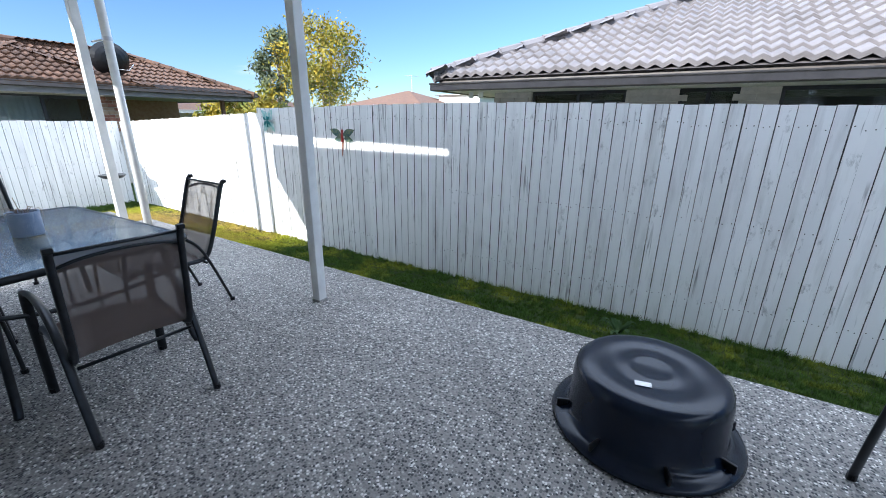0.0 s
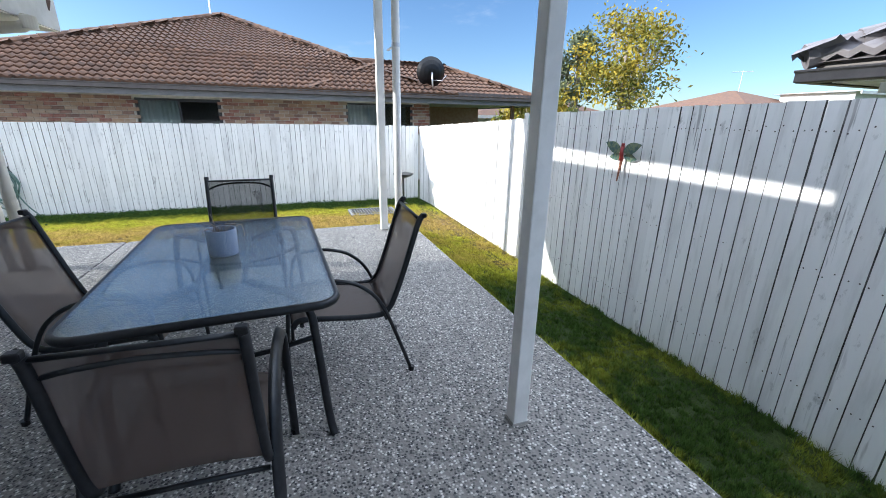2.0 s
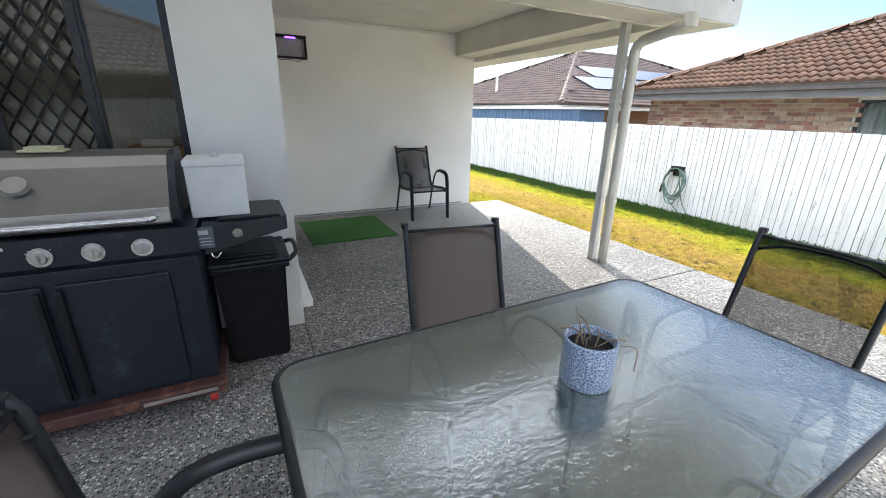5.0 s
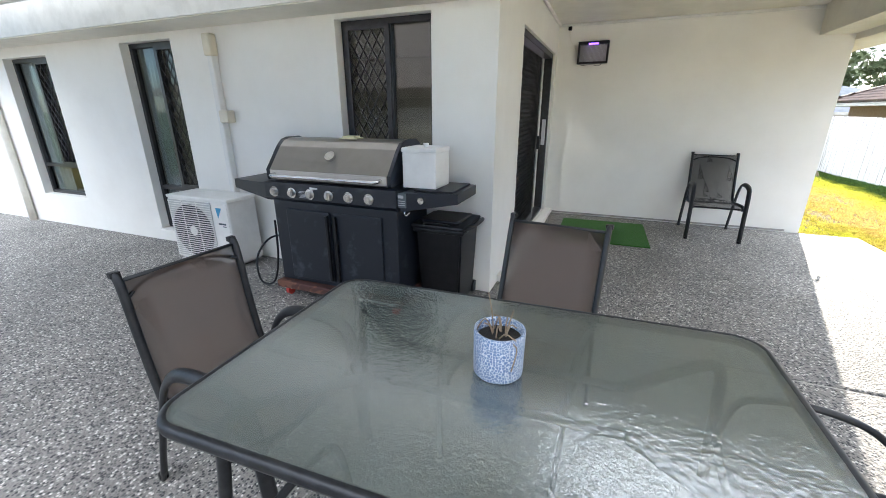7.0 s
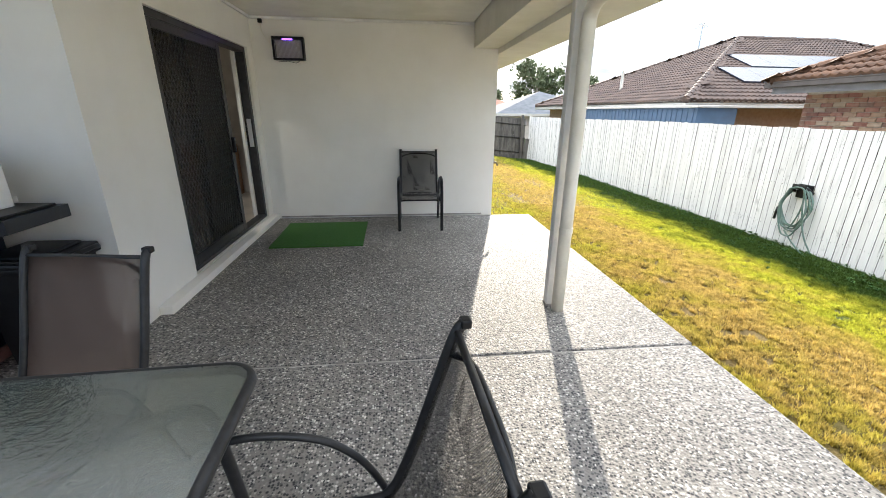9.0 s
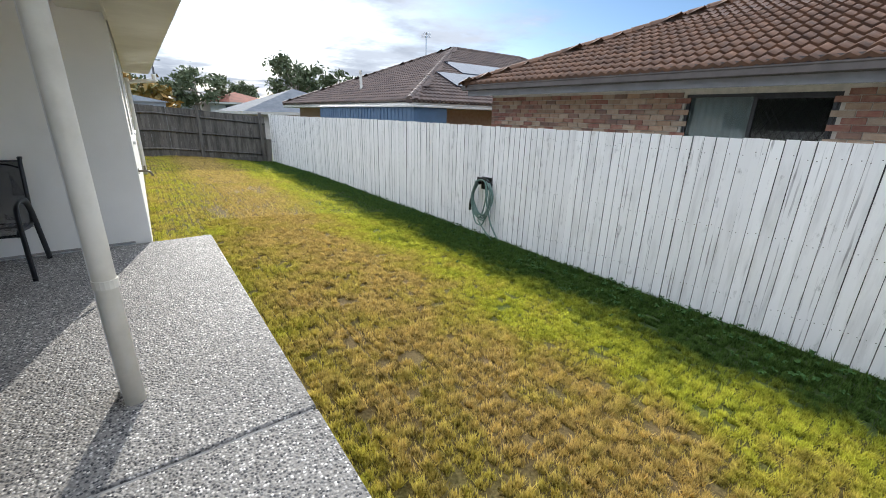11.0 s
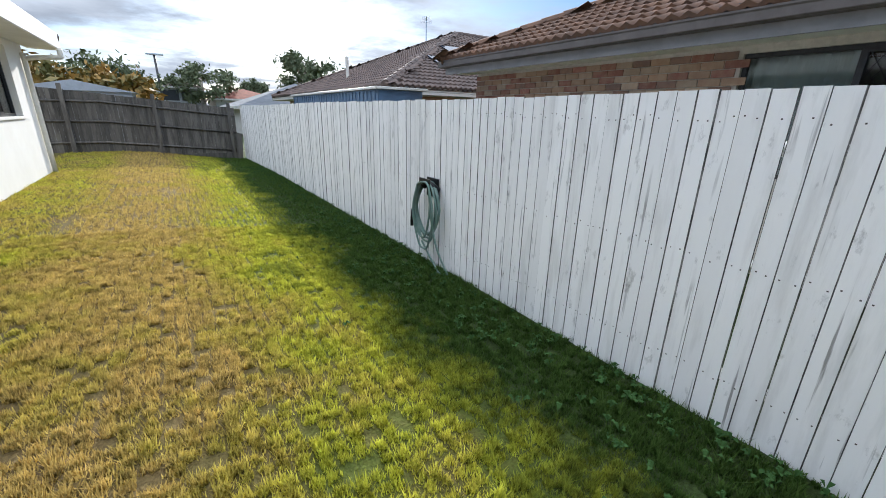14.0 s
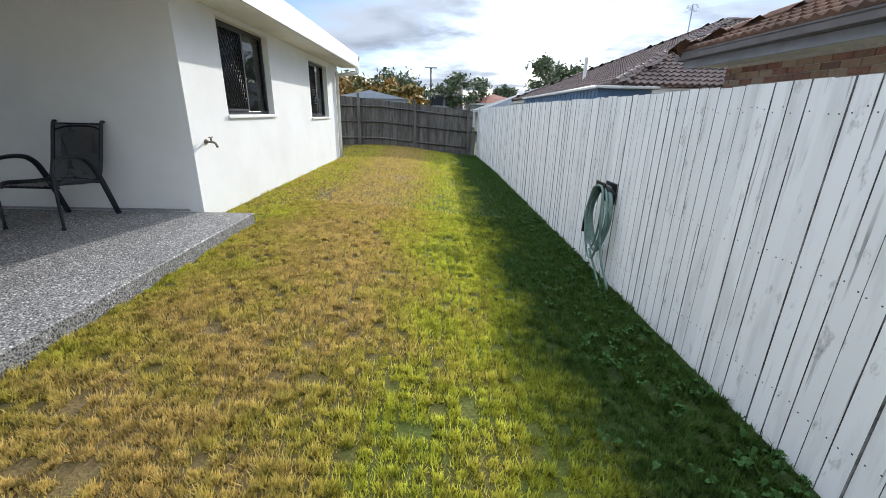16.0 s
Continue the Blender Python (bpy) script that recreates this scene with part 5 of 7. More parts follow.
part("body", boxes([(-0.35, 0.35, -0.25, 0.25, 0, 0.85)], 0.008), shader("brown_timber", (0.33, 0.16, 0.06), 0.45, second=(0.25, 0.115, 0.045), scale=5, stretch=(1, 1, 6)), cab)
bx = thing("paper_stack", "white papers on the cabinet", "papers", pose(-1.0, -5.15, 0.90))
part("stack", boxes([(-0.2, 0.18, -0.14, 0.14, 0, 0.10)], 0.006), M_WHITEP, bx)

# lamps that burn inside the house
M_GLOW = bpy.data.materials.new("downlight_glow")
M_GLOW.use_nodes = True
_e = M_GLOW.node_tree.nodes["Principled BSDF"]
_e.inputs["Emission Color"].default_value, _e.inputs["Emission Strength"].default_value = (1, 0.95, 0.86, 1), 6.0
for x, y in ((-1.3, -2.6), (0.2, -3.6)):
    d = thing("downlight", "round white ceiling downlight, lit", "downlight", pose(x, y, 2.46))
    part("rim", cyl(bmesh.new(), (0, 0, -0.012), (0, 0, 0), 0.065, seg=24), M_WHITEP, d)
    part("lens", cyl(bmesh.new(), (0, 0, -0.016), (0, 0, -0.012), 0.05, seg=24), M_GLOW, d)
    lp = new("downlight_lamp", bpy.data.lights.new("downlight_lamp", "SPOT"))
    lp.data.energy, lp.data.spot_size, lp.data.shadow_soft_size = 14, radians(120), 0.05
    lp.data.color = (1, 0.93, 0.82)
    lp.parent = d
    lp.matrix_basis = pose(0, 0, -0.03)


# ---- chairs ----
def sling_cloth(name, colour, clear):
    m = bpy.data.materials.new(name)
    m.use_nodes = True
    nt = m.node_tree
    b = nt.nodes["Principled BSDF"]
    b.inputs["Roughness"].default_value = 0.65
    co = nt.nodes.new("ShaderNodeTexCoord")
    wv = nt.nodes.new("ShaderNodeTexWave")
    wv.bands_direction = "Z"
    wv.inputs["Scale"].default_value, wv.inputs["Distortion"].default_value = 95.0, 0.4
    wv.inputs["Detail"].default_value = 1.0
    nt.links.new(co.outputs["Object"], wv.inputs["Vector"])
    no = nt.nodes.new("ShaderNodeTexNoise")
    no.inputs["Scale"].default_value = 7.0
    nt.links.new(co.outputs["Object"], no.inputs["Vector"])
    mx = nt.nodes.new("ShaderNodeMixRGB")
    mx.inputs["Color1"].default_value = (*colour, 1)
    mx.inputs["Color2"].default_value = (*[c * 0.78 for c in colour], 1)
    nt.links.new(wv.outputs["Fac"], mx.inputs["Fac"])
    nt.links.new(mx.outputs["Color"], b.inputs["Base Color"])
    tr = nt.nodes.new("ShaderNodeBsdfTransparent")
    ms = nt.nodes.new("ShaderNodeMixShader")
    mr = nt.nodes.new("ShaderNodeMapRange")
    mr.inputs["To Min"].default_value, mr.inputs["To Max"].default_value = 1 - clear * 1.35, 1 - clear * 0.65
    nt.links.new(wv.outputs["Fac"], mr.inputs["Value"])
    nt.links.new(mr.outputs["Result"], ms.inputs["Fac"])
    nt.links.new(tr.outputs["BSDF"], ms.inputs[1])
    nt.links.new(b.outputs["BSDF"], ms.inputs[2])
    nt.links.new(ms.outputs["Shader"], nt.nodes["Material Output"].inputs["Surface"])
    return m


M_SLING = sling_cloth("brown_mesh_cloth", (0.21, 0.155, 0.13), 0.22)
M_SLING_B = sling_cloth("black_mesh_cloth", (0.03, 0.03, 0.032), 0.28)


def cloth_sheet(bm, profile, half, thick=0.004, sag=0.02):
    """A cloth stretched between two side rails, following their profile (y, z), hollow in the middle."""
    cols = 7
    grid = []
    for i, (y, z) in enumerate(profile):
        a = Vector(profile[max(i - 1, 0)])
        b = Vector(profile[min(i + 1, len(profile) - 1)])
        t = (b - a).normalized()
        nrm = Vector((-t[1], t[0]))
        row = []
        for k in range(cols):
            u = k / (cols - 1) * 2 - 1
            s = sag * (1 - u * u)
            row.append(bm.verts.new((u * half, y - nrm[0] * s, z - nrm[1] * s)))
        grid.append(row)
    for i in range(len(grid) - 1):
        for k in range(cols - 1):
            f = bm.faces.new((grid[i][k], grid[i][k + 1], grid[i + 1][k + 1], grid[i + 1][k]))
            f.smooth = True
    bmesh.ops.solidify(bm, geom=bm.faces, thickness=thick)
    return bm


def sling_chair(label, m, flat=False, cloth=None, group="patio chairs", upright=0.0, hw=0.245):
    """A stacking patio chair: mesh cloth between two side rails, arms and legs of one bent tube a side. Faces +y."""
    cloth = cloth or M_SLING
    c = thing("patio_chair", label, "chair", m, group=group)
    back = [(-0.425, 0.94), (-0.405, 0.915), (-0.375, 0.83), (-0.31, 0.62), (-0.255, 0.47), (-0.225, 0.415), (-0.18, 0.385)]
    back = [(y + upright * (z - 0.385), z) for y, z in back]
    top = back[1][0]
    seat = [(-0.18, 0.385), (-0.05, 0.385), (0.10, 0.40), (0.22, 0.41), (0.265, 0.40), (0.285, 0.37)]
    part("backrest", cloth_sheet(bmesh.new(), back[1:][::-1], hw - 0.010, sag=0.012), cloth, c)
    part("seat", cloth_sheet(bmesh.new(), seat[::-1], hw - 0.010), cloth, c)
    for s in (-1, 1):
        x = s * hw
        rail = smooth_path([(x, y, z) for y, z in back + seat[1:]], 3)
        part("side_rail", tube(bmesh.new(), rail, 0.016 if flat else 0.014, 8, 1.2), M_CHAIRFR, c)
        if flat:
            ax = x + s * 0.024
            arm = smooth_path([(ax, 0.33, 0.0), (ax, 0.31, 0.30), (ax, 0.28, 0.56), (ax, 0.20, 0.625), (ax, 0.02, 0.63), (ax, -0.10, 0.58), (ax, -0.19, 0.43), (ax, -0.33, 0.0)], 5)
            bar = tube(bmesh.new(), arm, 0.026, 8, 0.5)
            foot = -0.33
        else:
            arm = smooth_path([(x * 1.04, 0.33, 0.0), (x * 1.07, 0.315, 0.30), (x * 1.1, 0.28, 0.57), (x * 1.1, 0.19, 0.625), (x * 1.1, 0.04, 0.62), (x * 1.1, -0.09, 0.565), (x * 1.07, -0.20, 0.42), (x * 1.04, -0.35, 0.0)], 5)
            bar = tube(bmesh.new(), arm, 0.0108, 10)
            foot = -0.35
        part("armrest_frame", bar, M_CHAIRFR, c)
        part("end_cap", boxes([(x - 0.017, x + 0.017, back[0][0] - 0.016, back[0][0] + 0.012, 0.928, 0.952)], 0.005), M_BLACK, c)
        for y in (0.33, foot):
            part("foot_cap", cyl(bmesh.new(), (arm[0].x, y, 0.0), (arm[0].x, y, 0.025), 0.018, seg=10), M_BLACK, c)
    part("top_bar", tube(bmesh.new(), [(-hw, top, 0.918), (hw, top, 0.918)], 0.010, 8, 0.8), M_CHAIRFR, c)
    part("back_bow", tube(bmesh.new(), smooth_path([(-hw, top + 0.02, 0.85), (-hw * 0.6, top - 0.018, 0.885), (0, top - 0.022, 0.895), (hw * 0.6, top - 0.018, 0.885), (hw, top + 0.02, 0.85)], 4), 0.008, 8), M_CHAIRFR, c)
    part("stretcher", tube(bmesh.new(), [(-hw, -0.21, 0.355), (hw, -0.21, 0.355)], 0.009, 8), M_CHAIRFR, c)
    part("stretcher", tube(bmesh.new(), [(-hw, 0.24, 0.375), (hw, 0.24, 0.375)], 0.011, 8), M_CHAIRFR, c)
    return c


sling_chair("charcoal patio chair with brown mesh cloth at the table end", pose(-1.885, 1.37, 0, rz=87) @ Matrix.Diagonal((1, 1, 0.965, 1)), flat=True, upright=0.19, hw=0.234)
sling_chair("black patio chair with mesh cloth at the table head", pose(-3.85, 1.34, 0, rz=-87), cloth=M_SLING_B)
sling_chair("dark patio chair with brown mesh seat pushed to the table", pose(-2.78, 1.965, 0, rz=178))
sling_chair("dark patio chair with faded brown mesh back on the house side", pose(-2.865, 0.81, 0, rz=-8), hw=0.232)
sling_chair("black patio chair with mesh back against the white wall", pose(-4.36, -3.31, 0, rz=-1), cloth=M_SLING_B, flat=True)
sling_chair("charcoal patio chair near the fence", pose(1.57, 2.40, 0, rz=90), flat=True)

# ---- table and pot ----
M_TABLEGLASS = glass("wavy_table_glass", (0.90, 0.95, 0.93), 0.03, 0.86, bump=0.22, scale=60.0, ior=2.7)
_nt = M_TABLEGLASS.node_tree
_film = _nt.nodes.new("ShaderNodeBsdfDiffuse")
_film.inputs["Color"].default_value = (0.17, 0.21, 0.2, 1)
_dust = _nt.nodes.new("ShaderNodeTexNoise")
_dust.inputs["Scale"].default_value, _dust.inputs["Detail"].default_value = 5.0, 6.0
_geo = _nt.nodes.new("ShaderNodeNewGeometry")
_nt.links.new(_geo.outputs["Position"], _dust.inputs["Vector"])
_amt = _nt.nodes.new("ShaderNodeMapRange")
_amt.inputs["From Min"].default_value, _amt.inputs["From Max"].default_value = 0.3, 0.7
_amt.inputs["To Min"].default_value, _amt.inputs["To Max"].default_value = 0.20, 0.34
_nt.links.new(_dust.outputs["Fac"], _amt.inputs["Value"])
_mixf = _nt.nodes.new("ShaderNodeMixShader")
_main = next(n for n in _nt.nodes if n.type == "MIX_SHADER" and n != _mixf)
_clear = next(n for n in _nt.nodes if n.type == "BSDF_TRANSPARENT")
_nt.links.new(_amt.outputs["Result"], _mixf.inputs["Fac"])
_nt.links.new(_clear.outputs["BSDF"], _mixf.inputs[1])
_nt.links.new(_film.outputs["BSDF"], _mixf.inputs[2])
_nt.links.new(_mixf.outputs["Shader"], _main.inputs[1])
table = thing("patio_table", "rectangular dark-framed patio table with a rippled glass top", "table", pose(-2.875, 1.363, 0, rz=2.2))
TX, TY, TZ, TR = 0.81, 0.492, 0.71, 0.09


def rounded(hx, hy, r, n=7):
    out = []
    for cx, cy, a0 in ((hx - r, hy - r, 0), (-hx + r, hy - r, 90), (-hx + r, -hy + r, 180), (hx - r, -hy + r, 270)):
        out += [(cx + r * math.cos(radians(a0 + 90 * k / n)), cy + r * math.sin(radians(a0 + 90 * k / n))) for k in range(n + 1)]
    return out


ring = rounded(TX - 0.012, TY - 0.012, TR)
bm = bmesh.new()
lo = [bm.verts.new((x, y, TZ - 0.008)) for x, y in ring]
hi = [bm.verts.new((x, y, TZ)) for x, y in ring]
bm.faces.new(hi)
bm.faces.new(lo[::-1])
for i in range(len(ring)):
    bm.faces.new((lo[i], lo[(i + 1) % len(ring)], hi[(i + 1) % len(ring)], hi[i]))
part("glass_top", bm, M_TABLEGLASS, table, "rippled tinted glass").visible_shadow = False
part("rim", tube(bmesh.new(), [(x, y, TZ - 0.016) for x, y in rounded(TX - 0.008, TY - 0.008, TR)], 0.017, 8, 1.15, closed=True), M_CHAIRFR, table)
for sx in (-1, 1):
    for sy in (-1, 1):
        leg = smooth_path([(sx * 0.36, sy * 0.10, TZ - 0.035), (sx * 0.60, sy * 0.30, TZ - 0.035), (sx * 0.68, sy * 0.37, TZ - 0.09), (sx * 0.70, sy * 0.39, 0.45), (sx * 0.73, sy * 0.415, 0.10), (sx * 0.76, sy * 0.43, 0.0)], 5)
        part("leg", tube(bmesh.new(), leg, 0.019, 10), M_CHAIRFR, table)
for sx in (-1, 1):
    part("brace", tube(bmesh.new(), smooth_path([(sx * 0.70, -0.39, 0.50), (sx * 0.66, -0.15, 0.44), (sx * 0.66, 0.15, 0.44), (sx * 0.70, 0.39, 0.50)], 5), 0.012, 8), M_CHAIRFR, table)
part("brace", tube(bmesh.new(), [(-0.36, -0.10, TZ - 0.035), (0.36, -0.10, TZ - 0.035)], 0.012, 8), M_CHAIRFR, table)
part("brace", tube(bmesh.new(), [(-0.36, 0.10, TZ - 0.035), (0.36, 0.10, TZ - 0.035)], 0.012, 8), M_CHAIRFR, table)


def pot_paint():
    """Blue glaze with a fine white broken line all round."""
    m = bpy.data.materials.new("blue_patterned_glaze")
    m.use_nodes = True
    nt = m.node_tree
    b = nt.nodes["Principled BSDF"]
    b.inputs["Roughness"].default_value = 0.35
    co = nt.nodes.new("ShaderNodeTexCoord")
    ck = nt.nodes.new("ShaderNodeTexVoronoi")
    ck.feature, ck.inputs["Scale"].default_value, ck.inputs["Randomness"].default_value = "DISTANCE_TO_EDGE", 115.0, 0.85
    nt.links.new(co.outputs["Object"], ck.inputs["Vector"])
    mr = nt.nodes.new("ShaderNodeMapRange")
    mr.inputs["From Min"].default_value, mr.inputs["From Max"].default_value = 0.05, 0.12
    nt.links.new(ck.outputs["Distance"], mr.inputs["Value"])
    mx = nt.nodes.new("ShaderNodeMixRGB")
    mx.inputs["Color1"].default_value, mx.inputs["Color2"].default_value = (0.62, 0.66, 0.72, 1), (0.12, 0.19, 0.34, 1)
    nt.links.new(mr.outputs["Result"], mx.inputs["Fac"])
    nt.links.new(mx.outputs["Color"], b.inputs["Base Color"])
    return m


pot = thing("plant_pot", "blue and white patterned pot with a dried plant", "plant pot", pose(-2.875, 1.352, TZ + 0.001))
bm = bmesh.new()
prof = [(0.0, 0.0), (0.068, 0.0), (0.073, 0.006), (0.075, 0.136), (0.074, 0.142), (0.068, 0.142), (0.066, 0.136), (0.065, 0.11)]
rings = [[bm.verts.new((r * math.cos(a * math.pi / 18), r * math.sin(a * math.pi / 18), z)) for a in range(36)] for r, z in prof[1:]]
for q, w in zip(rings, rings[1:]):
    for k in range(36):
        bm.faces.new((q[k], q[(k + 1) % 36], w[(k + 1) % 36], w[k])).smooth = True
bm.faces.new(rings[0][::-1])
part("vessel", bm, pot_paint(), pot)
part("soil", cyl(bmesh.new(), (0, 0, 0.09), (0, 0, 0.115), 0.066, seg=24), shader("potting_soil", (0.025, 0.022, 0.017), 0.95, bump=0.8, bump_scale=90), pot)
rnd = random.Random(5)
M_DRY = shader("dried_stem", (0.30, 0.22, 0.15), 0.9, second=(0.2, 0.15, 0.1), scale=20)
for i in range(9):
    a, l = rnd.uniform(0, 6.28), rnd.uniform(0.03, 0.085)
    p = [(0.02 * math.cos(a), 0.02 * math.sin(a), 0.12), (l * 0.7 * math.cos(a + 0.3), l * 0.7 * math.sin(a + 0.3), 0.145 + rnd.uniform(0, 0.02)), (l * 1.1 * math.cos(a + 0.5), l * 1.1 * math.sin(a + 0.5), 0.13 + rnd.uniform(-0.02, 0.04))]
    part("dried_stem", tube(bmesh.new(), smooth_path(p, 4), 0.0022, 5), M_DRY, pot)
part("dried_stem", tube(bmesh.new(), smooth_path([(0.02, -0.01, 0.12), (0.03, -0.02, 0.18), (0.045, -0.03, 0.235)], 4), 0.002, 5), M_DRY, pot)
part("dried_stem", tube(bmesh.new(), smooth_path([(-0.05, 0.05, 0.13), (-0.07, 0.095, 0.14), (-0.06, 0.105, 0.08)], 4), 0.002, 5), M_DRY, pot)

# ---- barbecue, bin, box ----
M_BBQ = shader("navy_black_enamel", (0.009, 0.012, 0.019), 0.4, second=(0.065, 0.075, 0.09), scale=6, bump=0.05, low=0.57, high=0.76)
M_LID = shader("dull_steel_lid", (0.29, 0.265, 0.235), 0.42, 0.75, second=(0.265, 0.243, 0.215), scale=5, bump=0.02)
M_RUST = shader("rusty_base", (0.07, 0.028, 0.024), 0.7, second=(0.16, 0.07, 0.04), scale=10, bump=0.2, low=0.55)
M_CHROME = shader("chrome", (0.75, 0.74, 0.72), 0.18, 1.0)
M_RED = shader("red_plastic", (0.5, 0.04, 0.03), 0.4)
M_PRINT = shader("printed_label", (0.55, 0.56, 0.57), 0.5)
bbq = thing("barbecue", "six-burner gas barbecue with a dull steel hood and dark cabinet", "barbecue", pose(-1.27, 0, 0))
part("cabinet", boxes([(-0.54, 0.55, -0.52, -0.012, 0.14, 0.80)], 0.01), M_BBQ, bbq)
for x0, x1 in ((-0.42, -0.02), (0.02, 0.42)):
    dd = part("door", boxes([(x0, x1, -0.012, 0.006, 0.18, 0.74)], 0.006), M_BBQ, bbq)
    hx = -0.035 if x0 < -0.1 else 0.035
    part("handle", boxes([(hx - 0.012, hx + 0.012, 0.006, 0.03, 0.20, 0.72)], 0.005), M_BLACK, dd)
part("base_plate", boxes([(-0.57, 0.57, -0.54, 0.05, 0.08, 0.14)], 0.01), M_RUST, bbq)
part("front_strip", boxes([(-0.53, -0.22, 0.05, 0.058, 0.10, 0.118)], 0.003), M_STEEL, bbq, "loose metal strip")
for x, y in ((-0.5, -0.02), (0.5, -0.02), (-0.5, -0.48), (0.5, -0.48)):
    w = part("castor", cyl(bmesh.new(), (x - 0.015, y, 0.04), (x + 0.015, y, 0.04), 0.04, seg=18), M_RED, bbq)
    part("castor_fork", boxes([(x - 0.022, x + 0.022, y - 0.015, y + 0.015, 0.045, 0.081)], 0.003), M_ALU, w)
bm = bmesh.new()
v = [bm.verts.new((x, y, z)) for x in (-0.56, 0.57) for y, z in ((-0.50, 0.80), (0.0, 0.80), (0.035, 0.83), (0.03, 0.945), (-0.50, 0.945))]
for f in ((0, 1, 2, 3, 4), (9, 8, 7, 6, 5), (0, 5, 6, 1), (1, 6, 7, 2), (2, 7, 8, 3), (3, 8, 9, 4), (4, 9, 5, 0)):
    bm.faces.new([v[i] for i in f])
part("control_panel", bm, M_BBQ, bbq)
for i in range(6):
    x = 0.47 - i * 0.165
    k = part("knob", cyl(bmesh.new(), (x, 0.034, 0.878), (x, 0.046, 0.878), 0.041, 0.039, 24), M_CHROME, bbq)
    bm = cyl(bmesh.new(), (x, 0.046, 0.878), (x, 0.068, 0.878), 0.028, 0.024, 20)
    box(bm, x - 0.006, x + 0.006, 0.06, 0.076, 0.86, 0.896, 0.002)
    part("grip", bm, M_STEEL, k)
for x0, x1, z0, n in ((0.17, 0.25, 0.865, 6), (-0.06, 0.02, 0.895, 4)):
    for j in range(n):
        part("print_line", boxes([(x0, x1 - 0.01 * (j % 2), 0.0335, 0.0355, z0 + j * 0.009 - 0.02, z0 + j * 0.009 - 0.017)]), M_PRINT, bbq)
part("badge", boxes([(0.075, 0.145, 0.034, 0.037, 0.915, 0.928)], 0.002), M_WHITEP, bbq)
part("warning_label", boxes([(-0.62, -0.535, 0.0, 0.002, 0.83, 0.93)]), shader("grey_label", (0.12, 0.14, 0.15), 0.4), bbq)
part("label_mark", boxes([(-0.60, -0.555, 0.002, 0.004, 0.895, 0.915), (-0.61, -0.545, 0.002, 0.004, 0.875, 0.879), (-0.61, -0.545, 0.002, 0.004, 0.860, 0.864), (-0.61, -0.55, 0.002, 0.004, 0.845, 0.849)]), M_PRINT, bbq)
# hood: sloped front, rounded top
side = [(-0.50, 0.955), (-0.03, 0.955), (-0.02, 0.975), (-0.02, 1.03), (-0.16, 1.195), (-0.21, 1.235), (-0.27, 1.25), (-0.42, 1.25), (-0.48, 1.22), (-0.50, 1.16)]
bm = bmesh.new()
L0 = [bm.verts.new((-0.47, y, z)) for y, z in side]
R0 = [bm.verts.new((0.55, y, z)) for y, z in side]
for i in range(len(side)):
    bm.faces.new((L0[i], L0[(i + 1) % len(side)], R0[(i + 1) % len(side)], R0[i]))
hood = part("hood", bm, M_LID, bbq, "dull brown-grey steel hood")
for x, sgn in ((-0.47, -1), (0.55, 1)):
    bm = bmesh.new()
    a = [bm.verts.new((x, y, z)) for y, z in side]
    b = [bm.verts.new((x + sgn * 0.03, -0.25 + (y + 0.25) * 1.02, 0.95 + (z - 0.95) * 1.03)) for y, z in side]
    bm.faces.new(a)
    bm.faces.new(b[::-1])
    for i in range(len(side)):
        bm.faces.new((a[i], a[(i + 1) % len(side)], b[(i + 1) % len(side)], b[i]))
    part("hood_end", bm, M_BBQ, hood)
part("hood_band", boxes([(-0.465, 0.545, -0.021, -0.014, 0.965, 1.03)], 0.002), M_STEEL, hood)
part("hood_handle", tube(bmesh.new(), smooth_path([(-0.42, -0.015, 1.0), (-0.40, 0.04, 0.995), (-0.30, 0.045, 0.995), (0.30, 0.045, 0.995), (0.48, 0.045, 0.995), (0.50, -0.015, 1.0)], 4), 0.013, 10), M_CHROME, hood)
bm = cyl(bmesh.new(), (0.03, -0.095, 1.13), (0.03, -0.078, 1.147), 0.04, 0.04, 24)
part("thermometer", bm, M_CHROME, hood)
for x0, x1, nm in ((0.585, 0.98, "side_shelf"), (-0.95, -0.575, "side_burner")):
    bm = bmesh.new()
    f1 = -0.10
    v = [bm.verts.new(p) for p in ((x0, -0.5, 0.93), (x1, -0.5, 0.93), (x1, f1, 0.93), (x0, 0.0 if x0 > 0 else f1, 0.93), (x0, -0.5, 0.86), (x1, -0.5, 0.86), (x1, f1, 0.86), (x0, 0.0 if x0 > 0 else f1, 0.86))]
    if x0 < 0:
        v[2].co.y = v[6].co.y = 0.0
        v[6].co.z = v[5].co.z = 0.80
    else:
        v[7].co.z = v[4].co.z = 0.80
        v[2].co.y = v[6].co.y = -0.06
    for f in ((3, 2, 1, 0), (4, 5, 6, 7), (0, 1, 5, 4), (1, 2, 6, 5), (2, 3, 7, 6), (3, 0, 4, 7)):
        bm.faces.new([v[i] for i in f])
    part(nm, bm, M_BBQ, bbq)
part("burner_lid", boxes([(-0.92, -0.64, -0.46, -0.08, 0.931, 0.945)], 0.005), M_BLACK, bbq)
k = part("knob", cyl(bmesh.new(), (-0.72, -0.04, 0.885), (-0.72, -0.01, 0.885), 0.026, 0.022, 20), M_CHROME, bbq)
part("tool_hook", tube(bmesh.new(), smooth_path([(-0.60, -0.02, 0.83), (-0.60, -0.01, 0.79), (-0.62, 0.0, 0.78), (-0.64, -0.01, 0.80)], 4), 0.004, 6), M_CHROME, bbq)
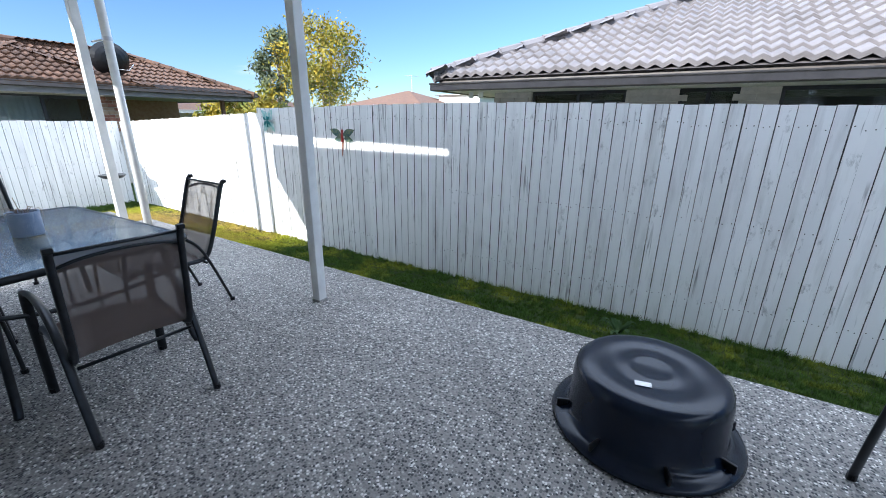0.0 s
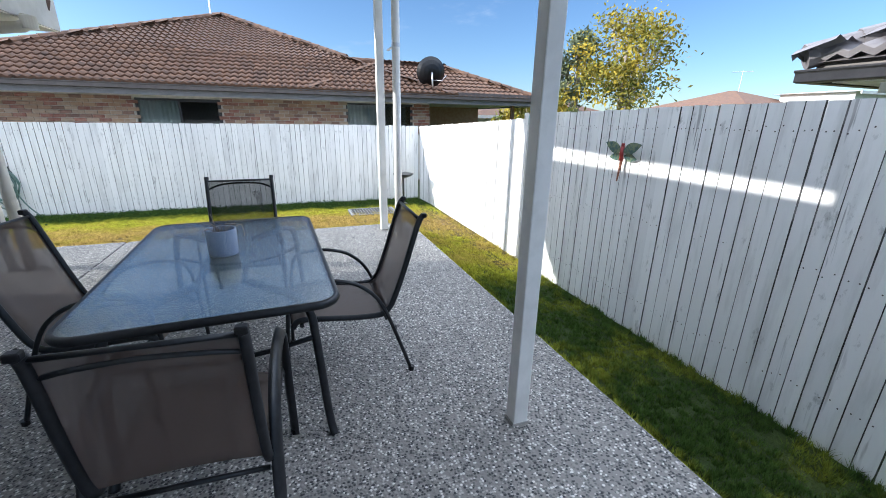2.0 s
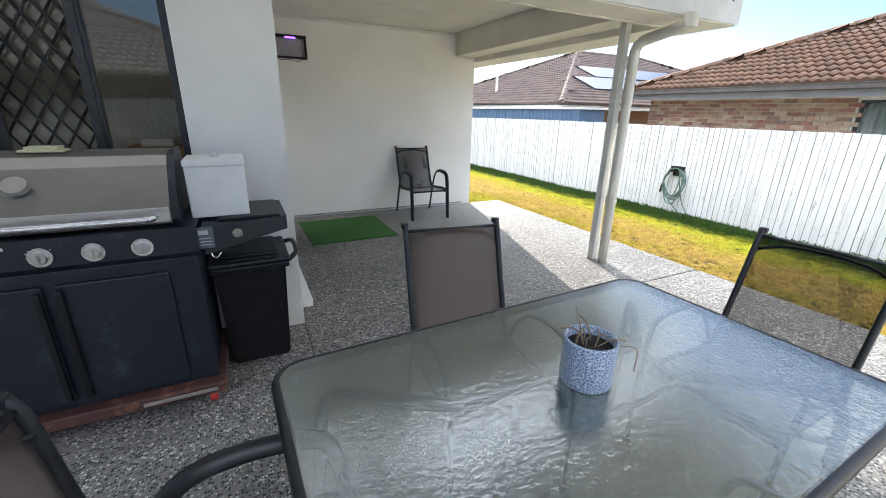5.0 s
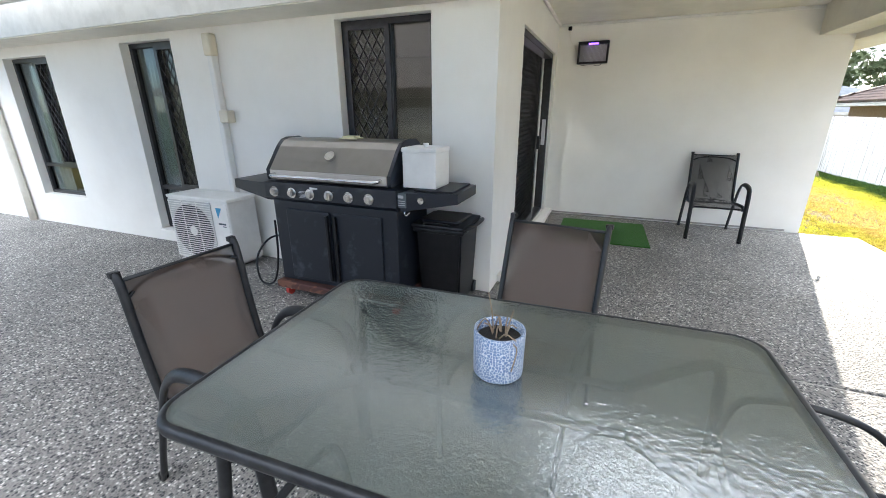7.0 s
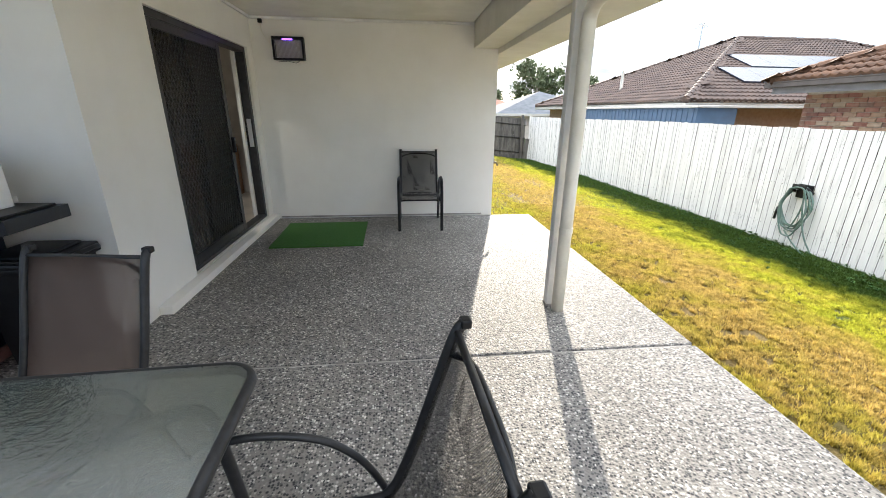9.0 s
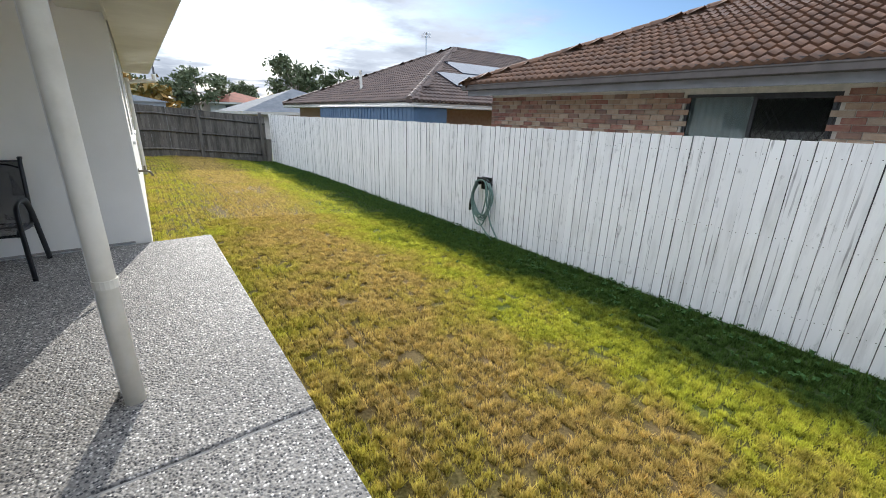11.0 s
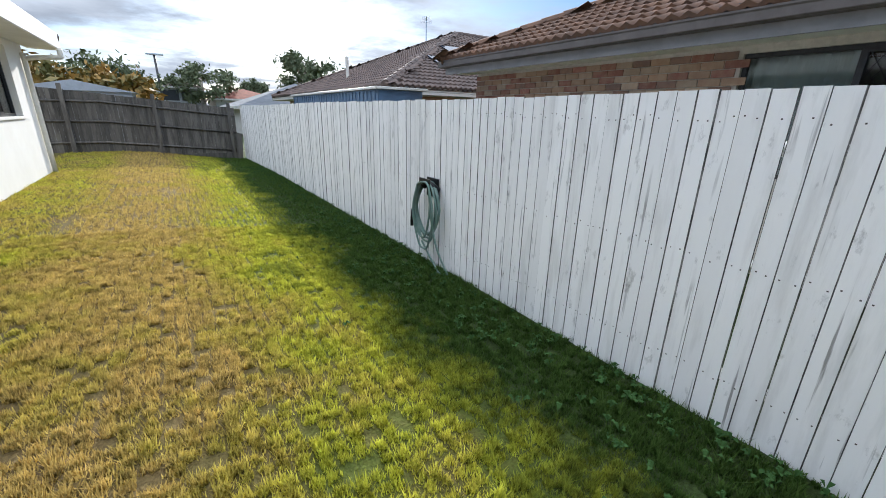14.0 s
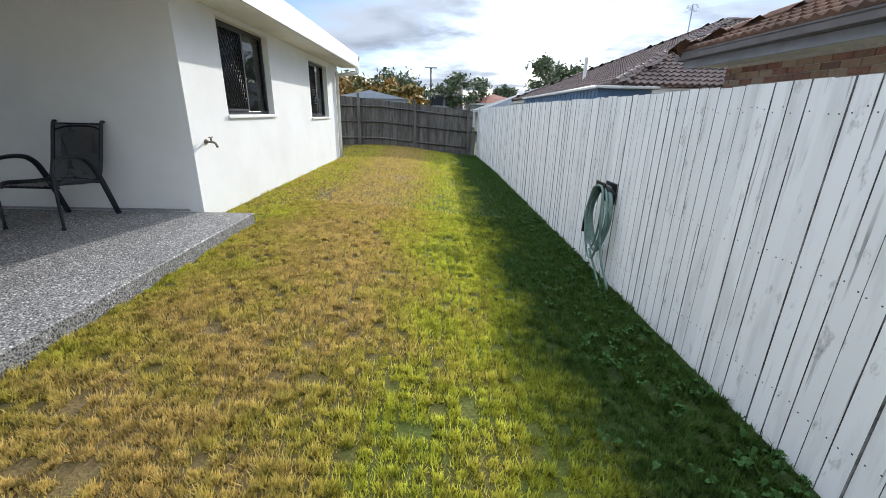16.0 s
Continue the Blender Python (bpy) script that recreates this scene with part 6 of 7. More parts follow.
part("drip_tray", boxes([(-0.10, 0.05, -0.34, -0.24, 1.252, 1.262), (-0.08, 0.03, -0.33, -0.25, 1.262, 1.275)], 0.003), shader("yellowed_plastic", (0.62, 0.58, 0.36), 0.5), bbq)

gas = thing("gas_bottle", "small white steel gas bottle behind the barbecue", "gas bottle", pose(-0.55, -0.38, 0))
bm = bmesh.new()
prof = [(0.11, 0.0), (0.115, 0.03), (0.115, 0.26), (0.09, 0.32), (0.03, 0.345), (0.0, 0.348)]
rings = [[bm.verts.new((max(r, 0.002) * math.cos(a * math.pi / 12), max(r, 0.002) * math.sin(a * math.pi / 12), z + 0.0)) for a in range(24)] for r, z in prof]
for q, w in zip(rings, rings[1:]):
    for k in range(24):
        bm.faces.new((q[k], q[(k + 1) % 24], w[(k + 1) % 24], w[k])).smooth = True
bm.faces.new(rings[0][::-1])
part("cylinder", bm, M_WHITEP, gas)
part("valve", cyl(bmesh.new(), (0, 0, 0.34), (0, 0, 0.41), 0.022, seg=12), M_ALU, gas)
hose_g = thing("gas_hose", "black rubber gas hose of the barbecue", "hose")
part("hose", tube(bmesh.new(), smooth_path([(-0.55, -0.36, 0.39), (-0.44, -0.2, 0.40), (-0.36, -0.10, 0.24), (-0.42, -0.05, 0.05), (-0.58, -0.04, 0.07), (-0.66, -0.04, 0.30), (-0.68, -0.04, 0.62)], 6), 0.009, 8), M_BLACK, hose_g)

tin = thing("storage_box", "white lidded tin box on the barbecue shelf", "storage box", pose(-1.93, -0.25, 0.945))
part("body", boxes([(-0.125, 0.125, -0.125, 0.125, 0, 0.24)], 0.006), M_WHITEP, tin)
ld = part("lid", boxes([(-0.13, 0.13, -0.13, 0.13, 0.24, 0.272)], 0.008), M_WHITEP, tin)
part("lid_knob", cyl(bmesh.new(), (0, 0, 0.272), (0, 0, 0.295), 0.016, 0.02, 14), M_WHITEP, ld)

wbin = thing("wheelie_bin", "small black plastic wheelie bin with closed lid", "bin", pose(-2.02, -0.44, 0))
bm = bmesh.new()
v = [bm.verts.new((x * s, y * s, z)) for z, s in ((0.02, 0.86), (0.62, 1.0)) for x, y in ((-0.18, -0.2), (0.18, -0.2), (0.18, 0.2), (-0.18, 0.2))]
for f in ((3, 2, 1, 0), (4, 5, 6, 7), (0, 1, 5, 4), (1, 2, 6, 5), (2, 3, 7, 6), (3, 0, 4, 7)):
    bm.faces.new([v[i] for i in f])
bmesh.ops.bevel(bm, geom=list(bm.edges), offset=0.012, segments=2, affect="EDGES")
part("body", bm, M_BLACK, wbin)
part("rim", boxes([(-0.20, 0.20, -0.215, 0.215, 0.60, 0.635)], 0.01), M_BLACK, wbin)
ld = part("lid", boxes([(-0.205, 0.205, -0.2, 0.235, 0.637, 0.668), (-0.15, 0.15, -0.15, 0.17, 0.667, 0.69)], 0.012), M_BLACK, wbin)
part("handle", tube(bmesh.new(), smooth_path([(-0.2, -0.18, 0.63), (-0.25, -0.10, 0.66), (-0.25, 0.12, 0.66), (-0.2, 0.2, 0.64)], 4), 0.014, 8), M_BLACK, wbin)
part("lid_handle", tube(bmesh.new(), smooth_path([(-0.10, 0.22, 0.66), (-0.08, 0.24, 0.685), (0.08, 0.24, 0.685), (0.10, 0.22, 0.66)], 3), 0.009, 8), M_BLACK, ld)
for x in (-0.15, 0.15):
    part("wheel", cyl(bmesh.new(), (x - 0.02, -0.19, 0.05), (x + 0.02, -0.19, 0.05), 0.05, seg=18), M_BLACK, wbin)

# ---- air conditioner, pipes ----
ac = thing("air_conditioner", "white outdoor air conditioner unit with a fan grille", "air conditioner", pose(0.08, -0.25, 0))
part("casing", boxes([(0, 0.80, -0.33, 0, 0.04, 0.66)], 0.015), M_WHITEP, ac)
part("top", boxes([(-0.008, 0.808, -0.338, 0.008, 0.655, 0.685)], 0.01), M_WHITEP, ac)
part("fan_opening", cyl(bmesh.new(), (0.50, -0.02, 0.345), (0.50, 0.0075, 0.345), 0.265, seg=40), shader("dark_fan_well", (0.03, 0.03, 0.033), 0.6), ac)
part("fan_surround", boxes([(0.215, 0.785, 0.0, 0.005, 0.06, 0.64)], 0.002), shader("pale_grey_plastic", (0.5, 0.5, 0.49), 0.5), ac)
for i in range(26):
    part("grille_bar", boxes([(0.215, 0.785, 0.008, 0.015, 0.066 + i * 0.0222, 0.0725 + i * 0.0222)]), M_WHITEP, ac)
for x in (0.215, 0.404, 0.594, 0.778):
    part("grille_bar", boxes([(x, x + 0.007, 0.004, 0.009, 0.06, 0.64)]), M_WHITEP, ac)
part("grille_hub", cyl(bmesh.new(), (0.50, 0.004, 0.345), (0.50, 0.0078, 0.345), 0.05, seg=20), M_WHITEP, ac)
part("side_panel", boxes([(0.012, 0.17, 0.0, 0.006, 0.06, 0.64)], 0.003), M_WHITEP, ac)
bm = bmesh.new()
v = [bm.verts.new((x, y, z)) for y in (0.006, 0.009) for x, z in ((0.15, 0.60), (0.08, 0.60), (0.135, 0.50))]
for f in ((0, 1, 2), (5, 4, 3), (0, 3, 4, 1), (1, 4, 5, 2), (2, 5, 3, 0)):
    bm.faces.new([v[i] for i in f])
part("maker_mark", bm, shader("sky_blue_mark", (0.06, 0.32, 0.55), 0.4), ac)
part("maker_plate", boxes([(0.05, 0.14, 0.006, 0.009, 0.44, 0.455), (0.05, 0.09, 0.006, 0.009, 0.42, 0.427)]), shader("dark_mark", (0.05, 0.07, 0.09), 0.4), ac)
for x in (0.1, 0.7):
    part("foot", boxes([(x - 0.03, x + 0.03, -0.36, 0.03, 0.0, 0.042)], 0.004), M_ALU, ac)

duct = thing("pipe_duct", "white plastic pipe cover down the house wall", "pipe duct", pose(0.38, N + 0.045, 0))
part("duct", boxes([(-0.032, 0.032, -0.043, 0.03, 0.6, 2.0)], 0.014), M_WHITEP, duct)
part("end_cover", boxes([(-0.048, 0.048, -0.043, 0.045, 1.93, 2.12)], 0.018), shader("aged_white_plastic", (0.70, 0.64, 0.5), 0.45), duct)
part("isolator_box", boxes([(-0.13, -0.02, -0.043, 0.05, 1.35, 1.46)], 0.01), shader("isolator_plastic", (0.68, 0.62, 0.5), 0.45), duct)


def wall_pipe(m, h, label, neck=0.0):
    d = thing("downpipe", label, "downpipe", m, group="downpipes")
    pts = [(0, 0, 0), (0, 0, h - 0.12)]
    if neck:
        pts += [(0, 0.02, h - 0.06), (0, neck * 0.5, h - 0.02), (0, neck, h), (0, neck + 0.02, h + 0.03), (0, neck + 0.02, h + 0.14)]
    part("pipe", tube(bmesh.new(), smooth_path(pts, 4), 0.042, 16), M_PIPE, d)
    for z in (0.4, 1.3):
        part("clip", cyl(bmesh.new(), (0, 0, z), (0, 0, z + 0.03), 0.047, seg=16), M_PIPE, d)


wall_pipe(pose(4.38, N + 0.045, 0.0), 2.10, "white round downpipe on the house wall", 0.42)
wall_pipe(pose(W - 0.05, -10.5, -0.12, rz=90), 2.12, "white downpipe with a swan neck at the far corner", 0.5)

# ---- alcove: mat, insect lamp, tap ----
M_TURF = shader("artificial_turf", (0.03, 0.12, 0.012), 0.85, second=(0.045, 0.16, 0.02), scale=60, bump=0.9, bump_scale=220)
mat_t = thing("turf_mat", "rectangular green artificial turf mat on the slab", "mat", pose(-3.15, -2.915, 0.0005, rz=1))
part("turf", boxes([(-0.512, 0.512, -0.515, 0.515, 0, 0.014)], 0.004), M_TURF, mat_t)
zap = thing("insect_lamp", "black wall-mounted insect zapper with a violet tube", "insect lamp", pose(-2.77, S_ALC + 0.002, 2.04))
bm = boxes([(-0.19, 0.19, 0.0, 0.09, 0, 0.022), (-0.19, 0.19, 0.0, 0.09, 0.228, 0.265), (-0.19, -0.165, 0.0, 0.09, 0.022, 0.228), (0.165, 0.19, 0.0, 0.09, 0.022, 0.228)], 0.006)
part("housing", bm, M_BLACK, zap)
part("back_plate", boxes([(-0.165, 0.165, 0.0, 0.012, 0.022, 0.228)]), shader("zapper_back", (0.42, 0.40, 0.36), 0.5), zap)
for i in range(22):
    x = -0.16 + i * 0.0152
    part("wire", boxes([(x, x + 0.002, 0.07, 0.073, 0.022, 0.228)]), M_ALU, zap)
M_UV = bpy.data.materials.new("violet_tube")
M_UV.use_nodes = True
_e = M_UV.node_tree.nodes["Principled BSDF"]
_e.inputs["Base Color"].default_value = (0.2, 0.08, 0.6, 1)
_e.inputs["Emission Color"].default_value, _e.inputs["Emission Strength"].default_value = (0.22, 0.08, 1.0, 1), 1.2
part("tube", cyl(bmesh.new(), (-0.06, 0.05, 0.232), (0.06, 0.05, 0.232), 0.010, seg=12), M_UV, zap).location.y = 0.043
part("hanging_wire", tube(bmesh.new(), smooth_path([(-0.12, 0.05, 0.0), (-0.08, 0.06, -0.03), (0.02, 0.05, -0.012), (0.14, 0.05, -0.02)], 4), 0.003, 5), M_BLACK, zap)
cordz = thing("power_cord", "thin pale cord from the ceiling to the insect lamp", "cord")
part("cord", tube(bmesh.new(), smooth_path([(-2.58, S_ALC + 0.012, 2.17), (-2.53, S_ALC + 0.012, 2.25), (-2.46, S_ALC + 0.012, 2.36), (-2.45, S_ALC + 0.012, 2.49)], 4), 0.004, 6), M_CREAM, cordz)
part("plug", boxes([(-2.475, -2.43, S_ALC + 0.001, S_ALC + 0.045, 2.455, 2.50)], 0.005), M_BLACK, cordz)
tap = thing("garden_tap", "small brass garden tap on the side wall", "tap", pose(W - 0.001, -4.06, 0.675, rz=90))
M_BRASS = shader("dull_brass", (0.20, 0.17, 0.12), 0.4, 0.9)
part("pipe", cyl(bmesh.new(), (0, 0, 0.06), (0, 0.07, 0.06), 0.012, seg=12), M_BRASS, tap)
part("spout", tube(bmesh.new(), smooth_path([(0, 0.05, 0.06), (0, 0.10, 0.05), (0, 0.125, 0.0)], 4), 0.013, 10), M_BRASS, tap)
part("tap_handle", boxes([(-0.035, 0.035, 0.055, 0.07, 0.105, 0.118), (-0.008, 0.008, 0.054, 0.071, 0.06, 0.106)], 0.003), M_BRASS, tap)
part("flange", cyl(bmesh.new(), (0, 0, 0.06), (0, 0.008, 0.06), 0.03, seg=16), M_BRASS, tap)

# ---- tub on the slab ----
tub = thing("plastic_tub", "black plastic tub upside down on the slab", "tub", pose(0.455, 2.56, 0.0, rz=20))
bm = bmesh.new()
prof = [(0.408, 0.012), (0.418, 0.004), (0.425, 0.018), (0.415, 0.036), (0.375, 0.046), (0.352, 0.06), (0.349, 0.075), (0.345, 0.08), (0.338, 0.27), (0.330, 0.315), (0.310, 0.338), (0.285, 0.345), (0.25, 0.3445), (0.20, 0.3435), (0.195, 0.3415), (0.12, 0.341), (0.115, 0.343), (0.075, 0.343), (0.07, 0.3405), (0.002, 0.3405)]
rings = [[bm.verts.new((r * math.cos(a * math.pi / 32), r * math.sin(a * math.pi / 32), z * 0.9)) for a in range(64)] for r, z in prof]
for q, w in zip(rings, rings[1:]):
    for k in range(64):
        bm.faces.new((q[k], q[(k + 1) % 64], w[(k + 1) % 64], w[k])).smooth = True
part("shell", bm, shader("navy_black_plastic", (0.006, 0.010, 0.021), 0.2, second=(0.013, 0.019, 0.034), scale=3, bump=0.06, bump_scale=14, low=0.5, high=0.8, spec=0.3), tub)
for k in range(8):
    a = k * math.pi / 4
    bm = boxes([(0.335, 0.405, -0.006, 0.006, 0.03, 0.075)], 0.003)
    bmesh.ops.transform(bm, matrix=Matrix.Rotation(a, 4, "Z"), verts=bm.verts)
    part("rib", bm, M_BLACK, tub)
bm = boxes([(-0.034, 0.034, -0.017, 0.017, 0.0, 0.0015)])
bmesh.ops.transform(bm, matrix=Matrix.Translation((-0.072, -0.14, 0.3095)) @ Matrix.Rotation(radians(-8), 4, "Z"), verts=bm.verts)
part("sticker", bm, M_WHITEP, tub, "small white sticker")

# ---- garden hose on the back fence ----
M_HOSE = shader("green_grey_hose", (0.10, 0.17, 0.14), 0.45, second=(0.16, 0.22, 0.19), scale=14)
FX = -9.645
hook = thing("hose_hanger", "black plastic hose hanger on the white fence", "hose hanger", pose(FX + 0.0, -2.975, 0.45))
part("plate", boxes([(0, 0.014, -0.10, 0.12, -0.10, 0.09)], 0.006), M_BLACK, hook)
part("saddle", tube(bmesh.new(), smooth_path([(0.01, -0.13, -0.02), (0.07, -0.10, 0.035), (0.07, 0.0, 0.05), (0.07, 0.10, 0.035), (0.01, 0.13, -0.02)], 4), 0.026, 8), M_BLACK, hook)
part("lip", boxes([(0.09, 0.105, -0.10, 0.10, 0.03, 0.09)], 0.005), M_BLACK, hook)
hose = thing("garden_hose", "coiled green-grey garden hose on the fence hanger", "garden hose", pose(FX + 0.06, -2.975, 0.49))
rnd = random.Random(9)
for i in range(7):
    w, d, o = rnd.uniform(0.15, 0.24), rnd.uniform(0.52, 0.68), rnd.uniform(-0.05, 0.05)
    dx = -0.02 + i * 0.013
    pts = [(dx, -w * 0.55, -0.02), (dx, 0, 0.015), (dx, w * 0.55, -0.02), (dx + 0.01, w + o, -d * 0.45), (dx, w * 0.5 + o, -d * 0.92), (dx, o, -d), (dx, -w * 0.5 + o, -d * 0.92), (dx + 0.01, -w + o, -d * 0.45)]
    ring = smooth_path(pts + [pts[0]], 5)[:-1]
    part("coil", tube(bmesh.new(), ring, 0.0105, 7, closed=True), M_HOSE, hose)
part("tail", tube(bmesh.new(), smooth_path([(0.05, 0.10, -0.02), (0.06, 0.16, -0.3), (0.05, 0.26, -0.6), (0.02, 0.40, -0.82), (0.06, 0.48, -0.86)], 6), 0.0105, 7), M_HOSE, hose)
part("tail", tube(bmesh.new(), smooth_path([(0.05, -0.03, -0.60), (0.04, 0.10, -0.72), (0.05, 0.30, -0.84), (0.06, 0.44, -0.86)], 6), 0.0105, 7), M_HOSE, hose)
part("nozzle", tube(bmesh.new(), [(0.06, -0.20, -0.30), (0.06, -0.215, -0.38), (0.06, -0.22, -0.48)], 0.018, 8), M_BLACK, hose)

# ---- ornaments on the side fence ----
def wing(pts, thick, m):
    bm = bmesh.new()
    a = [bm.verts.new((x, 0, z)) for x, z in pts]
    b = [bm.verts.new((x, thick, z)) for x, z in pts]
    bm.faces.new(a)
    bm.faces.new(b[::-1])
    for i in range(len(pts)):
        bm.faces.new((a[i], b[i], b[(i + 1) % len(pts)], a[(i + 1) % len(pts)]))
    bmesh.ops.transform(bm, matrix=m, verts=bm.verts)
    return bm


def leaf_shape(l, w, n=12, tip=0.5):
    up = [(l * i / n, w * math.sin(math.pi * (i / n) ** tip) * 0.5) for i in range(n + 1)]
    dn = [(l * i / n, -w * math.sin(math.pi * (i / n) ** tip) * 0.5) for i in range(n - 1, 0, -1)]
    return up + dn


M_WING = shader("enamelled_green_wing", (0.15, 0.19, 0.10), 0.4, 0.0, second=(0.03, 0.085, 0.08), scale=30, low=0.45, high=0.55)
M_REDM = shader("red_enamel", (0.32, 0.035, 0.03), 0.35, 0.3, second=(0.2, 0.03, 0.03), scale=20)
M_COPPER = shader("copper_tail", (0.32, 0.14, 0.07), 0.4, 0.6, second=(0.18, 0.05, 0.03), scale=25)
M_TEAL = shader("pale_teal_enamel", (0.22, 0.50, 0.48), 0.4, 0.0, second=(0.62, 0.68, 0.64), scale=30, low=0.4, high=0.6)
M_TEALD = shader("dark_teal_enamel", (0.02, 0.18, 0.18), 0.4, 0.3)
fly_o = thing("dragonfly_ornament", "metal dragonfly wall ornament with green wings and red body", "wall ornament", pose(-3.27, 4.415, 1.18) @ Matrix.Diagonal((0.9, 1, 0.95, 1)))
for s in (-1, 1):
    base = Matrix.Diagonal((s, 1, 1, 1))
    part("wing", wing(leaf_shape(0.22, 0.095, tip=0.8), 0.004, base @ Matrix.Translation((0.015, -0.034, 0.02)) @ Matrix.Rotation(radians(-18), 4, "Y")), M_WING, fly_o)
    part("wing", wing(leaf_shape(0.16, 0.07, tip=0.8), 0.004, base @ Matrix.Translation((0.015, -0.018, -0.02)) @ Matrix.Rotation(radians(8), 4, "Y")), M_WING, fly_o)
part("body", tube(bmesh.new(), [(0, -0.03, 0.06), (0, -0.035, 0.0), (0, -0.03, -0.06)], 0.018, 10), M_REDM, fly_o)
part("head", tube(bmesh.new(), [(0, -0.03, 0.06), (0, -0.03, 0.09)], 0.015, 10), M_REDM, fly_o)
for k in range(6):
    z = -0.06 - k * 0.032
    part("tail_segment", tube(bmesh.new(), [(-0.004 * k, -0.025, z), (-0.004 * (k + 1), -0.025, z - 0.029)], 0.013 - k * 0.0012, 8), M_COPPER, fly_o)
tb = thing("butterfly_ornament", "pale teal metal butterfly on the fence top", "wall ornament", pose(-4.69, 4.415, 1.345))
for s in (-1, 1):
    base = Matrix.Diagonal((s, 1, 1, 1))
    part("wing", wing(leaf_shape(0.17, 0.11, tip=0.7), 0.004, base @ Matrix.Translation((0.01, -0.025, 0.02)) @ Matrix.Rotation(radians(-52), 4, "Y")), M_TEAL, tb)
    part("wing", wing(leaf_shape(0.16, 0.10, tip=0.7), 0.004, base @ Matrix.Translation((0.01, -0.016, -0.02)) @ Matrix.Rotation(radians(48), 4, "Y")), M_TEAL, tb)
    part("wing_mark", wing(leaf_shape(0.09, 0.04, tip=0.7), 0.004, base @ Matrix.Translation((0.012, -0.040, 0.0)) @ Matrix.Rotation(radians(40), 4, "Y")), M_TEALD, tb)
    part("wing_mark", wing(leaf_shape(0.08, 0.035, tip=0.7), 0.004, base @ Matrix.Translation((0.012, -0.048, 0.01)) @ Matrix.Rotation(radians(-40), 4, "Y")), M_TEALD, tb)
part("body", tube(bmesh.new(), [(0, -0.03, 0.07), (0, -0.034, -0.08)], 0.010, 8), M_TEALD, tb)

# ---- bird bath and drain near the corner ----
bb = thing("bird_bath", "dark metal bird bath on a thin stem", "bird bath", pose(-8.85, 3.92, ground_z(-8.85, 3.92) - 0.03))
bm = bmesh.new()
for (r0, z0), (r1, z1) in zip(((0.02, 0.56), (0.15, 0.60), (0.21, 0.64)), ((0.15, 0.60), (0.21, 0.64), (0.215, 0.66))):
    cyl(bm, (0, 0, z0), (0, 0, z1), r0, r1, 24)
part("bowl", bm, M_BLACKFR, bb)
part("stem", tube(bmesh.new(), [(0, 0, 0), (0.01, 0, 0.3), (0, 0, 0.58)], 0.02, 8), M_BLACKFR, bb)
part("base", cyl(bmesh.new(), (0, 0, 0), (0, 0, 0.04), 0.12, 0.07, 20), M_BLACKFR, bb)
dg = ground_z(-7.75, 3.05)
M_GALV = shader("dull_galvanised_steel", (0.20, 0.20, 0.195), 0.6, second=(0.13, 0.13, 0.125), scale=9, bump=0.1)
drain = thing("drain_grate", "grey galvanised drain grate set in the lawn", "drain grate", pose(-7.75, 3.05, dg - 0.045))
part("grate_frame", boxes([(-0.27, 0.27, -0.42, -0.38, 0, 0.06), (-0.27, 0.27, 0.38, 0.42, 0, 0.06), (-0.27, -0.23, -0.38, 0.38, 0, 0.06), (0.23, 0.27, -0.38, 0.38, 0, 0.06)]), M_GALV, drain)
for i in range(15):
    part("bar", boxes([(-0.23, 0.23, -0.37 + i * 0.052, -0.36 + i * 0.052, 0.02, 0.055)]), M_GALV, drain)
for i in range(4):
    part("cross_bar", boxes([(-0.15 + i * 0.1, -0.142 + i * 0.1, -0.38, 0.38, 0.03, 0.052)]), M_GALV, drain)

# ---- a thistle at the slab edge ----
wx, wy = 0.17, 3.88
wz = ground_z(wx, wy) - 0.03
weed = thing("weed_plant", "green broad-leaved weed growing beside the slab", "weed", pose(wx, wy, wz))
M_WEED = shader("thistle_leaf", (0.055, 0.10, 0.035), 0.8, second=(0.09, 0.14, 0.05), scale=20, spec=0.2)
rnd = random.Random(61)
for i in range(15):
    bm = bmesh.new()
    ln, up, yaw = rnd.uniform(0.09, 0.17), rnd.uniform(0.05, 0.15), i * 2.4 + rnd.uniform(-0.3, 0.3)
    spine = [(ln * k / 6, up * math.sin(k / 6 * 2.2)) for k in range(7)]
    rows = [[bm.verts.new((r, w * 0.022 * math.sin(math.pi * (0.12 + 0.88 * k / 6)) * (1.25 if k % 2 else 0.8), z + (0.006 if w else 0.0) + 0.02)) for w in (-1, 0, 1)] for k, (r, z) in enumerate(spine)]
    for q, w in zip(rows, rows[1:]):
        for k in (0, 1):
            bm.faces.new((q[k], q[k + 1], w[k + 1], w[k]))
    bmesh.ops.solidify(bm, geom=bm.faces, thickness=0.0015)
    bmesh.ops.transform(bm, matrix=Matrix.Rotation(yaw, 4, "Z"), verts=bm.verts)
    part("leaf", bm, M_WEED, weed)
part("stalk", tube(bmesh.new(), [(0, 0, -0.01), (0, 0, 0.03)], 0.012, 8), M_WEED, weed)

# ---- bricks of the houses that show over the fences ----
brick_wall(house_a, "y", A_W, -6.15, 5.74, 0.9, A_Z, A_HOLES, M_BRICKS, 1, 290, 31)
brick_wall(house_r, "x", 7.6, -2.95, 4.2, 1.1, R_Z, R_HOLES, [M_CREAMBRICK], -1, 120, 32)


